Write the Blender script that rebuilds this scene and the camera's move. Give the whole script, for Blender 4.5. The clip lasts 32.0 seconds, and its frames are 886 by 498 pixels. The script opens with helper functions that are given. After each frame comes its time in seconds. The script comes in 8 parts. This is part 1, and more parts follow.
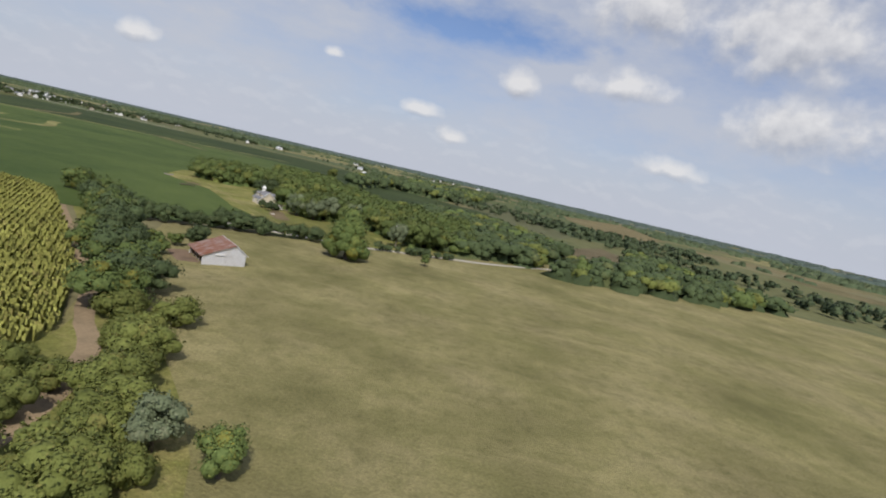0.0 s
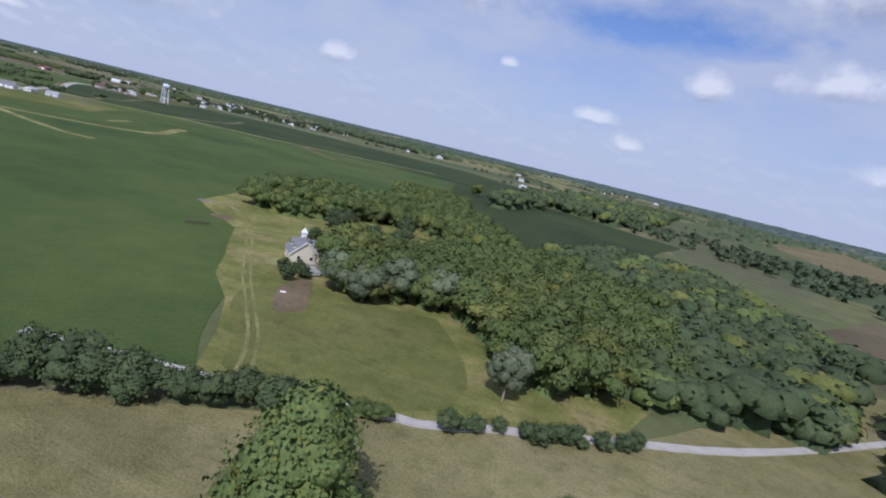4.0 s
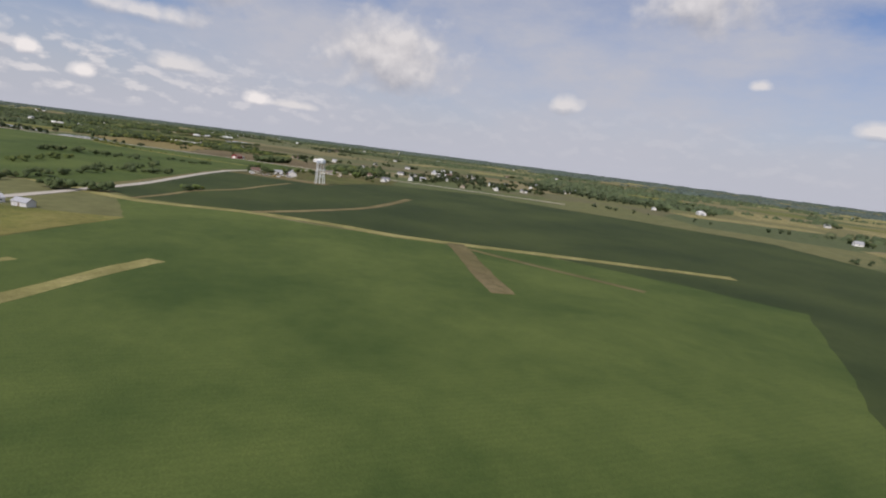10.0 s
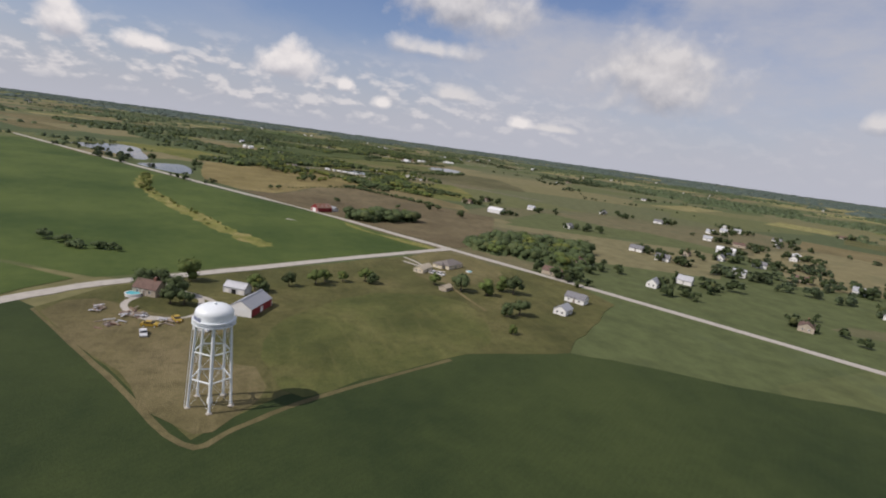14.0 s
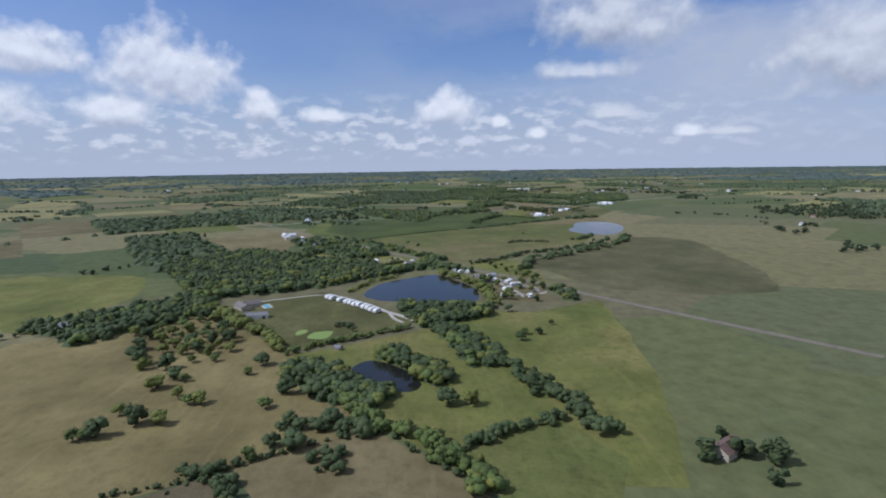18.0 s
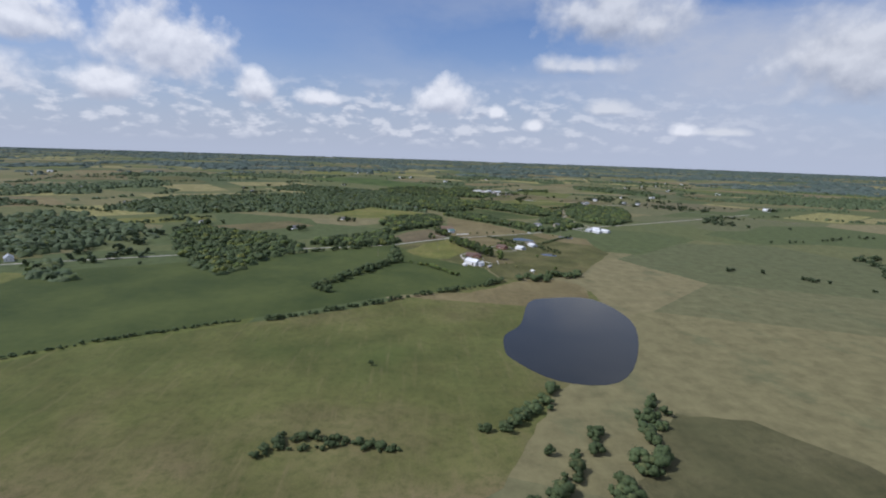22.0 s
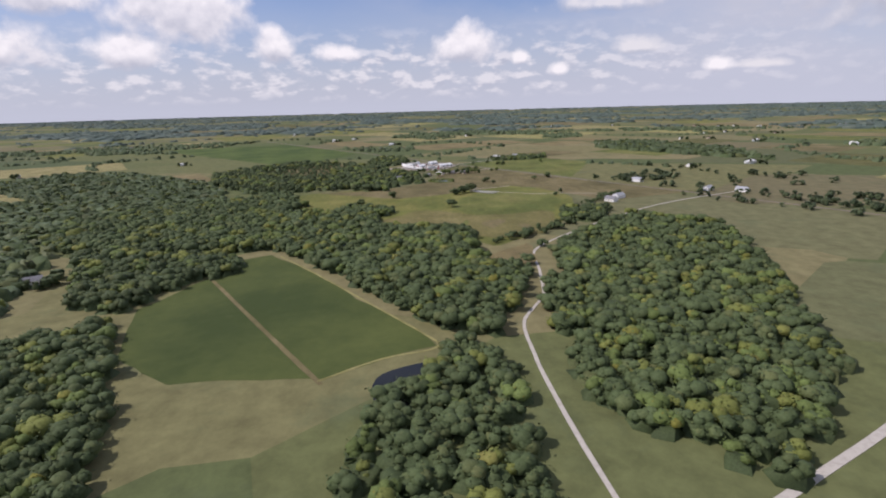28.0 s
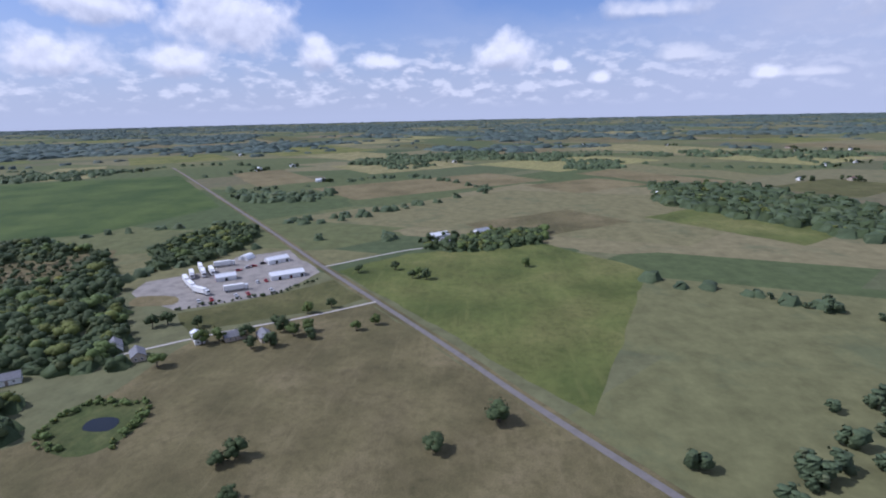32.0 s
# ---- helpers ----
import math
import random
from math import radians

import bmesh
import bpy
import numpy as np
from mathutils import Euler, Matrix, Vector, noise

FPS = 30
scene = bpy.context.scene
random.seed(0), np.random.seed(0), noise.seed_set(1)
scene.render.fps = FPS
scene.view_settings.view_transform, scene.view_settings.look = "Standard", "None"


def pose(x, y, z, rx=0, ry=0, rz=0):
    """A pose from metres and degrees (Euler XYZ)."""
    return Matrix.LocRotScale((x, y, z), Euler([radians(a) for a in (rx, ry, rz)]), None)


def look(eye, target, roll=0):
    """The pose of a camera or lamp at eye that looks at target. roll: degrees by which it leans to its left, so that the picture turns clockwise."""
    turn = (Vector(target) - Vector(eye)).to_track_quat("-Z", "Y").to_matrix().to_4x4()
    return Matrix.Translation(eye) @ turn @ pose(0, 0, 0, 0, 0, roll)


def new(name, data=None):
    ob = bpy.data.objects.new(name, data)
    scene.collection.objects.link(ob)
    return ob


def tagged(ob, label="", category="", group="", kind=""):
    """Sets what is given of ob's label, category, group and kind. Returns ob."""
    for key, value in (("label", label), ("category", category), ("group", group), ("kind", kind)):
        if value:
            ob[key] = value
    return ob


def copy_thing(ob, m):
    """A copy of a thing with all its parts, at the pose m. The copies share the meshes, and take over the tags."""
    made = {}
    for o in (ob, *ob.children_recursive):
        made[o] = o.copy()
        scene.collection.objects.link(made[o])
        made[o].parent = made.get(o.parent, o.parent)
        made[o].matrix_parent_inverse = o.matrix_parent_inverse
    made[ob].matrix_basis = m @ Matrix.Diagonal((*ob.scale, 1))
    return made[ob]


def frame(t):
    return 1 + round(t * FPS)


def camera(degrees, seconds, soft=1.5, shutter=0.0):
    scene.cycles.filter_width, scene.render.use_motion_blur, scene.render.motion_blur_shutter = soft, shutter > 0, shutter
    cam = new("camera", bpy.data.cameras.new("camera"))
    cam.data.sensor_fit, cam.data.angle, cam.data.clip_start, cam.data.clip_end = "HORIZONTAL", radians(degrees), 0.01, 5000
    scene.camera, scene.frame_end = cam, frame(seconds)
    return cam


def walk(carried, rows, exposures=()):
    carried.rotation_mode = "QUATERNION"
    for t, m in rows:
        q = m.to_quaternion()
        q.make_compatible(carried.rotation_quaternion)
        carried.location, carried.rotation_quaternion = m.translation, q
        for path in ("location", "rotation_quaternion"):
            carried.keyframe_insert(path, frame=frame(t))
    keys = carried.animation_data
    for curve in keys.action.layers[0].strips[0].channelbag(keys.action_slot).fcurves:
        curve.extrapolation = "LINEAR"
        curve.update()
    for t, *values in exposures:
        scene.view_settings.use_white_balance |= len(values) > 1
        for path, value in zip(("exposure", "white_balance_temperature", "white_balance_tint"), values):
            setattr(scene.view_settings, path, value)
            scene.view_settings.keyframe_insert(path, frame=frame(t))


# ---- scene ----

# ---- the camera and its way ----
cam = camera(78.3, 32.0, soft=2.0)


def aim(x, y, z, yaw, pitch, roll):
    a, b = radians(yaw), radians(pitch)
    ahead = Vector((-math.sin(a) * math.cos(b), math.cos(a) * math.cos(b), math.sin(b)))
    eye = Vector((x, y, z))
    return look(eye, eye + 10 * ahead, roll)


# seconds, place, yaw (to the left from +y), pitch, roll
FLIGHT = [
    (0.0, -0.0, 0.0, 6.54, -0.0, -7.51, 13.08),
    (0.5, 0.15, 3.29, 6.76, 1.65, -8.13, 13.98),
    (1.0, 0.15, 6.62, 6.87, 3.59, -8.79, 15.56),
    (1.5, 0.09, 9.98, 6.99, 5.71, -9.28, 16.43),
    (2.0, -0.07, 13.19, 7.14, 7.8, -9.43, 16.86),
    (2.5, -0.3, 16.39, 7.34, 10.13, -9.42, 15.67),
    (3.0, -0.65, 19.47, 7.53, 12.51, -9.75, 14.86),
    (3.5, -1.06, 22.38, 7.9, 14.85, -10.23, 14.18),
    (5.5, -4.09, 36.05, 8.45, 22.35, -11.18, 14.3),
    (6.0, -4.9, 39.13, 8.76, 23.23, -10.96, 15.74),
    (6.5, -5.9, 42.31, 9.16, 24.21, -10.43, 16.47),
    (7.0, -6.95, 45.42, 9.5, 25.62, -9.99, 16.21),
    (7.5, -8.29, 48.86, 9.59, 27.53, -9.68, 15.34),
    (8.0, -9.72, 52.1, 9.77, 29.69, -9.6, 13.67),
    (8.5, -13.1, 56.06, 9.83, 32.05, -9.24, 10.87),
    (9.0, -17.47, 63.03, 9.44, 36.33, -7.95, 6.51),
    (9.5, -23.88, 74.5, 10.23, 37.47, -8.51, 7.96),
    (10.0, -31.86, 86.03, 10.81, 42.34, -9.87, 7.2),
    (10.5, -39.88, 96.81, 11.33, 45.53, -9.68, 7.18),
    (11.0, -49.25, 106.86, 11.93, 49.19, -8.39, 6.64),
    (11.5, -57.91, 116.45, 12.75, 51.81, -8.74, 7.58),
    (12.0, -67.37, 125.59, 13.42, 55.67, -8.87, 5.45),
    (12.5, -78.16, 135.82, 14.04, 58.37, -9.36, 5.39),
    (13.0, -89.23, 144.69, 14.59, 62.7, -9.79, 5.36),
    (13.5, -100.1, 153.66, 15.44, 65.07, -10.37, 6.07),
    (14.0, -112.65, 162.57, 16.33, 68.39, -10.92, 7.77),
    (14.5, -125.72, 170.37, 16.88, 73.94, -10.66, 6.04),
    (15.0, -139.18, 177.61, 18.03, 77.25, -10.03, 5.08),
    (15.5, -152.98, 185.12, 18.67, 80.87, -8.19, 1.77),
    (17.5, -214.02, 205.91, 23.68, 85.27, -8.96, 1.67),
    (18.0, -228.43, 210.9, 24.51, 86.35, -8.67, -0.86),
    (18.5, -243.82, 216.29, 25.07, 85.7, -9.34, -1.66),
    (19.0, -258.81, 221.96, 25.36, 84.84, -10.56, -0.5),
    (19.5, -274.43, 227.49, 25.71, 85.98, -10.79, -3.8),
    (20.0, -289.97, 233.5, 25.56, 84.01, -10.91, -3.71),
    (20.5, -304.82, 238.9, 25.18, 82.18, -10.47, -0.77),
    (21.0, -319.97, 244.55, 25.82, 83.22, -11.09, 0.74),
    (21.5, -335.36, 250.07, 26.31, 84.12, -10.84, 2.38),
    (22.0, -350.8, 255.28, 27.6, 85.34, -9.84, 1.93),
    (22.5, -365.33, 260.59, 28.83, 87.53, -8.86, -0.88),
    (23.0, -380.95, 266.05, 29.54, 89.97, -8.38, -6.16),
    (23.5, -395.38, 271.56, 29.97, 87.89, -12.47, -5.13),
    (24.0, -411.86, 277.58, 29.25, 86.0, -13.94, -3.64),
    (24.5, -429.08, 283.62, 28.33, 85.48, -15.06, -3.03),
    (25.0, -445.78, 289.44, 27.24, 86.69, -14.18, -4.17),
    (25.5, -461.81, 295.05, 26.86, 86.28, -13.88, -3.18),
    (26.0, -478.35, 300.9, 26.5, 85.81, -14.61, 0.82),
    (26.5, -494.67, 305.84, 26.02, 87.54, -13.39, -4.13),
    (28.5, -562.13, 327.43, 23.73, 88.69, -15.01, -0.97),
    (29.0, -578.33, 332.33, 23.32, 89.72, -14.12, -2.14),
    (29.5, -596.91, 337.72, 23.02, 90.64, -13.79, -1.77),
    (30.0, -614.87, 342.6, 23.4, 89.95, -14.07, -0.63),
    (30.5, -631.71, 347.27, 24.24, 91.89, -14.05, -0.48),
    (31.0, -649.01, 351.46, 25.21, 92.92, -13.97, -0.64),
    (31.5, -666.77, 355.98, 25.44, 92.71, -13.46, -1.75),
    (32.0, -683.88, 359.79, 25.84, 92.36, -13.9, -1.27),
]
walk(cam, [(row[0], aim(*row[1:])) for row in FLIGHT],
     exposures=[(0.0, 0.22, 6500, 12), (1.0, 0.22, 6200, 15), (2.0, 0.18, 5500, 20), (3.0, 0.14, 5000, 25), (4.5, 0.2, 5900, 16), (6.0, 0.25, 6300, 13), (7.0, 0.22, 6600, 11), (9.0, 0.22, 6900, 12),
                (10.0, 0.12, 6700, 16), (12.0, 0.06, 6700, 14), (14.0, 0.06, 6700, 16), (15.5, 0.16, 6600, 14), (16.8, 0.1, 6000, 14), (18.0, 0.05, 5550, 14), (19.0, 0.16, 6100, 16), (20.0, 0.18, 6350, 19),
                (22.0, 0.1, 5850, 14), (24.0, 0.14, 5450, 26), (25.0, 0.18, 5700, 24), (26.0, 0.2, 5350, 24), (27.5, 0.26, 6100, 22), (29.0, 0.32, 6600, 21), (30.0, 0.3, 6300, 21), (31.0, 0.25, 5850, 22), (32.0, 0.2, 5350, 23)])

# ---- sky and sun ----
SUN_FROM = Vector((0.07, -0.86, 0.92)).normalized()
SUN_ELEV = math.asin(SUN_FROM.z)
world = bpy.data.worlds.new("sky")
scene.world = world
world.use_nodes = True
wn, wl = world.node_tree.nodes, world.node_tree.links
wn.clear()


def wnode(kind, operation=None, colours=None):
    n = wn.new(kind)
    if operation:
        n.operation = operation
    if colours:
        n.data_type, n.blend_type = "RGBA", colours
    return n


def wmath(op, a, b=None, clamp=False):
    n = wnode("ShaderNodeMath", op)
    n.use_clamp = clamp
    for i, v in enumerate((a, b)):
        if v is None:
            continue
        if isinstance(v, (int, float)):
            n.inputs[i].default_value = v
        else:
            wl.new(v, n.inputs[i])
    return n.outputs[0]


def wramp(fac, stops):
    n = wnode("ShaderNodeValToRGB")
    el = n.color_ramp.elements
    while len(el) < len(stops):
        el.new(0.5)
    for e, (p, c) in zip(el, stops):
        e.position, e.color = p, (c, c, c, 1) if isinstance(c, (int, float)) else (*c, 1)
    wl.new(fac, n.inputs[0])
    return n.outputs[0]


def wmix(fac, a, b):
    n = wnode("ShaderNodeMix", None, "MIX")
    for i, v in ((0, fac), (6, a), (7, b)):
        if isinstance(v, tuple):
            n.inputs[i].default_value = (*v, 1)
        elif isinstance(v, (int, float)):
            n.inputs[i].default_value = v
        else:
            wl.new(v, n.inputs[i])
    return n.outputs[2]


sky = wnode("ShaderNodeTexSky")
sky.sky_type = "NISHITA"
sky.sun_disc = False
sky.sun_elevation = SUN_ELEV
sky.sun_rotation = math.atan2(SUN_FROM.x, SUN_FROM.y)
sky.air_density, sky.dust_density, sky.ozone_density = 1.0, 1.2, 1.5
coords = wnode("ShaderNodeTexCoord")
sep = wnode("ShaderNodeSeparateXYZ")
wl.new(coords.outputs["Generated"], sep.inputs[0])
up = wmath("MAXIMUM", sep.outputs[2], 0.0)


# degrees to the left of +y, and degrees above the horizon
azimuth = wmath("MULTIPLY", wmath("ARCTAN2", wmath("MULTIPLY", sep.outputs[0], -1.0), sep.outputs[1]), 57.3)
height = wmath("MULTIPLY", sep.outputs[2], 57.3)
spot = wnode("ShaderNodeCombineXYZ")
wl.new(azimuth, spot.inputs[0])
wl.new(height, spot.inputs[1])


def wvec(op, a, b, c=None):
    n = wnode("ShaderNodeVectorMath", op)
    for i, v in enumerate((a, b, c)):
        if v is None:
            continue
        if isinstance(v, tuple):
            n.inputs[i].default_value = v
        else:
            wl.new(v, n.inputs[i])
    return n


def cloud_noise(shift, squash, scale, detail, rough, rise=0.0):
    c = wnode("ShaderNodeCombineXYZ")
    wl.new(wmath("ADD", sep.outputs[0], shift), c.inputs[0])
    wl.new(sep.outputs[1], c.inputs[1])
    wl.new(wmath("MULTIPLY", wmath("ADD", sep.outputs[2], rise), squash), c.inputs[2])
    n = wnode("ShaderNodeTexNoise")
    n.inputs["Scale"].default_value = scale
    n.inputs["Detail"].default_value = detail
    n.inputs["Roughness"].default_value = rough
    wl.new(c.outputs[0], n.inputs["Vector"])
    return n.outputs[0]


def nearness(heaps_of, place, wisp):
    """How far a direction lies from the nearest cloud's heart, in clouds; flat bases, ragged tops."""
    each = []
    for az, el, w, h in heaps_of:
        at_heart = wvec("MULTIPLY_ADD", place, (1 / w, 1 / h, 0.0), (-az / w, -el / h, 0.0)).outputs[0]
        below = wvec("MULTIPLY", at_heart, (-1.0, -1.55, 0.0)).outputs[0]
        each.append(wvec("LENGTH", wvec("MAXIMUM", at_heart, below).outputs[0], None).outputs[1])
    while len(each) > 1:
        each = [wmath("MINIMUM", p, q) for p, q in zip(each[::2], each[1::2])] + each[len(each) // 2 * 2:]
    return wmath("ADD", each[0], wmath("MULTIPLY", wmath("SUBTRACT", wisp, 0.5), 1.75))


def cumulus(heaps_of, rise, soft):
    """Heaped clouds: cover, and a tone from grey base to white top."""
    wisp, wisp_above = cloud_noise(0.0, 1.1, 22.0, 7.0, 0.52), cloud_noise(0.0, 1.1, 22.0, 7.0, 0.52, radians(rise))
    here = nearness(heaps_of, spot.outputs[0], wisp)
    above = nearness(heaps_of, wvec("ADD", spot.outputs[0], (0.0, rise, 0.0)).outputs[0], wisp_above)
    lit = wmath("ADD", wmath("MULTIPLY", wmath("SUBTRACT", above, here), 1.0), 0.56, clamp=True)
    return wramp(wmath("MULTIPLY", here, 0.5), [(0.5 * soft, 1.0), (0.56, 0.0)]), lit


# bearing, height, half width and half height of each cloud, in degrees
WEST_CLOUDS = [(112, 8.6, 5.8, 4.2), (122.5, 9.6, 5.0, 2.6), (104.3, 5.7, 2.3, 2.1), (86, 5.2, 3.2, 2.4), (98.2, 5.0, 2.2, 1.1), (116.4, 5.0, 3.2, 1.9), (126, 5.2, 4.2, 2.4), (62.3, 2.8, 1.5, 0.8), (76.6, 3.0, 1.1, 0.8), (80.2, 4.2, 1.0, 0.9)]
GREY_CLOUDS = [(49.6, 8.0, 7.2, 4.6), (69.4, 13.0, 7.4, 3.6), (72.2, 8.8, 5.2, 1.3), (31.8, 6.2, 1.7, 1.2), (21, 15.4, 5.4, 3.6), (5.7, 6.0, 2.1, 1.1), (1.8, 4.0, 1.6, 1.1), (-3.8, 10.2, 2.2, 1.5), (-13.9, 12.0, 4.4, 1.9), (4.8, 18.8, 5.4, 2.6),
               (-15, 18.6, 6.6, 4.2), (-27, 17.4, 8.0, 5.4), (-30, 10.4, 7.0, 3.6), (-20.3, 5.3, 3.2, 1.3), (69.2, 4.8, 2.2, 0.9), (15, 9.2, 1.1, 0.6), (59, 2.8, 2.6, 0.5)]
white_mask, white_lit = cumulus(WEST_CLOUDS, 0.8, 0.55)
grey_mask, grey_lit = cumulus(GREY_CLOUDS, 1.1, 0.40)
# small puffs in rows low in the sky, most of them in the west
puffs = cloud_noise(1.9, 2.2, 26.0, 7.0, 0.52)
puffs_above = cloud_noise(1.9, 2.2, 26.0, 7.0, 0.52, 0.009)
west = wramp(wmath("MULTIPLY", wmath("ADD", azimuth, 40.0), 1 / 180), [(0.50, 0.15), (0.66, 1.0), (1.0, 1.0)])
puff_mask = wmath("MULTIPLY", wmath("MULTIPLY", wramp(puffs, [(0.48, 0.0), (0.62, 1.0)]), wramp(up, [(0.010, 0.0), (0.03, 0.85), (0.08, 0.85), (0.135, 0.0)])), west)
puff_lit = wmath("ADD", wmath("MULTIPLY", wmath("SUBTRACT", puffs, puffs_above), 5.0), 0.6, clamp=True)
# a thin high veil, thick in the north and north-west, with blue gaps
turned_to = wmath("MULTIPLY", wmath("ADD", azimuth, 40.0), 1 / 180)
veil_side = wramp(turned_to, [(0.0, 0.74), (0.22, 0.76), (0.42, 0.86), (0.56, 0.82), (0.66, 0.42), (0.78, 0.16), (1.0, 0.22)])
veil_wisp = wramp(cloud_noise(5.0, 2.4, 3.2, 7.0, 0.62), [(0.36, 0.55), (0.62, 1.12)])
gap = wramp(wmath("MULTIPLY", nearness([(2.0, 14.3, 13.0, 2.4), (79, 10.5, 12.0, 3.6), (57, 14.5, 7.0, 2.2)], spot.outputs[0], cloud_noise(2.0, 2.0, 9.0, 6.0, 0.6)), 0.5), [(0.25, 0.18), (0.62, 1.0)])
veil_mask = wmath("MULTIPLY", wmath("MULTIPLY", veil_side, veil_wisp), gap, clamp=True)
# the horizon's haze
haze_mask = wramp(up, [(0.0, 0.95), (0.05, 0.74), (0.10, 0.42), (0.17, 0.14), (0.26, 0.0)])
blue = wnode("ShaderNodeMix", None, "MULTIPLY")
blue.inputs[0].default_value = 1.0
wl.new(sky.outputs[0], blue.inputs[6])
blue.inputs[7].default_value = (0.079, 0.097, 0.127, 1)
tone = wmix(veil_mask, blue.outputs[2], (0.60, 0.635, 0.70))
tone = wmix(haze_mask, tone, (0.59, 0.635, 0.725))
tone = wmix(wmath("MULTIPLY", puff_mask, 0.8), tone, wmix(puff_lit, (0.52, 0.56, 0.64), (0.93, 0.93, 0.93)))
tone = wmix(wmath("MULTIPLY", grey_mask, 0.82), tone, wmix(grey_lit, (0.46, 0.485, 0.54), (0.90, 0.90, 0.89)))
tone = wmix(wmath("MULTIPLY", white_mask, 0.92), tone, wmix(white_lit, (0.56, 0.59, 0.66), (1.05, 1.04, 1.02)))
# below the horizon lies the far land in its haze
ground_side = wnode("ShaderNodeMath", "LESS_THAN")
wl.new(sep.outputs[2], ground_side.inputs[0])
ground_side.inputs[1].default_value = -0.012
tone = wmix(ground_side.outputs[0], tone, (0.16, 0.20, 0.26))
bg = wnode("ShaderNodeBackground")
wl.new(tone, bg.inputs[0])
bg.inputs[1].default_value = 0.74
out = wnode("ShaderNodeOutputWorld")
wl.new(bg.outputs[0], out.inputs[0])

lamp = bpy.data.lights.new("sun", "SUN")
lamp.energy, lamp.angle, lamp.color = 3.3, radians(0.6), (1.0, 0.955, 0.88)
sun = new("sun", lamp)
sun.matrix_world = look(SUN_FROM * 300, (0, 0, 0))


# ---- materials ----
def blank(name, rough=0.9, metal=0.0, spec=0.3):
    m = bpy.data.materials.new(name)
    m.use_nodes = True
    b = m.node_tree.nodes["Principled BSDF"]
    b.inputs["Roughness"].default_value = rough
    b.inputs["Metallic"].default_value = metal
    b.inputs["Specular IOR Level"].default_value = spec
    return m, m.node_tree.nodes, m.node_tree.links, b


def noise_in(ns, ls, vec, scale, detail=4.0, rough=0.6):
    n = ns.new("ShaderNodeTexNoise")
    n.inputs["Scale"].default_value = scale
    n.inputs["Detail"].default_value = detail
    n.inputs["Roughness"].default_value = rough
    if vec is not None:
        ls.new(vec, n.inputs["Vector"])
    return n.outputs[0]


def ramp_in(ns, ls, fac, stops):
    n = ns.new("ShaderNodeValToRGB")
    el = n.color_ramp.elements
    while len(el) < len(stops):
        el.new(0.5)
    for e, (p, c) in zip(el, stops):
        e.position, e.color = p, (c, c, c, 1) if isinstance(c, (int, float)) else (*c, 1)
    ls.new(fac, n.inputs[0])
    return n.outputs[0]


def mix_in(ns, ls, fac, a, b, blend="MIX"):
    n = ns.new("ShaderNodeMix")
    n.data_type, n.blend_type = "RGBA", blend
    for i, v in ((0, fac), (6, a), (7, b)):
        if isinstance(v, tuple):
            n.inputs[i].default_value = (*v, 1)
        elif isinstance(v, (int, float)):
            n.inputs[i].default_value = v
        else:
            ls.new(v, n.inputs[i])
    return n.outputs[2]


def bump_in(ns, ls, b, height, strength, dist):
    n = ns.new("ShaderNodeBump")
    n.inputs["Strength"].default_value, n.inputs["Distance"].default_value = strength, dist
    ls.new(height, n.inputs["Height"])
    ls.new(n.outputs[0], b.inputs["Normal"])


def place_in(ns):
    return ns.new("ShaderNodeNewGeometry").outputs["Position"]


def grass(name, dark, mid, light, patch=0.10, tuft=1.6):
    """Grass and weeds: broad patches, worn streaks, tufts and fine blades."""
    m, ns, ls, b = blank(name, 0.95, 0.0, 0.15)
    p = place_in(ns)
    broad, mids, fine = noise_in(ns, ls, p, patch, 6, 0.62), noise_in(ns, ls, p, tuft, 6, 0.72), noise_in(ns, ls, p, 11.0, 4, 0.75)
    c = ramp_in(ns, ls, broad, [(0.34, dark), (0.50, mid), (0.66, light)])
    c = mix_in(ns, ls, ramp_in(ns, ls, mids, [(0.46, 0.0), (0.70, 0.75)]), c, tuple(0.85 * a for a in dark))
    streak = ns.new("ShaderNodeMapping")
    streak.inputs["Rotation"].default_value = (0, 0, 0.6)
    streak.inputs["Scale"].default_value = (0.12, 1.1, 1.0)
    ls.new(p, streak.inputs["Vector"])
    worn = noise_in(ns, ls, streak.outputs[0], 0.8, 5, 0.7)
    drift = noise_in(ns, ls, p, 0.35 * (patch * tuft) ** 0.5 + 0.06, 5, 0.65)
    c = mix_in(ns, ls, 1.0, c, ramp_in(ns, ls, drift, [(0.34, 0.82), (0.66, 1.16)]), "MULTIPLY")
    c = mix_in(ns, ls, ramp_in(ns, ls, worn, [(0.55, 0.0), (0.74, 0.5)]), c, tuple(1.12 * a for a in light))
    shade = ramp_in(ns, ls, fine, [(0.28, 0.66), (0.72, 1.24)])
    ls.new(mix_in(ns, ls, 1.0, c, shade, "MULTIPLY"), b.inputs["Base Color"])
    bump_in(ns, ls, b, fine, 0.8, 0.08)
    return m


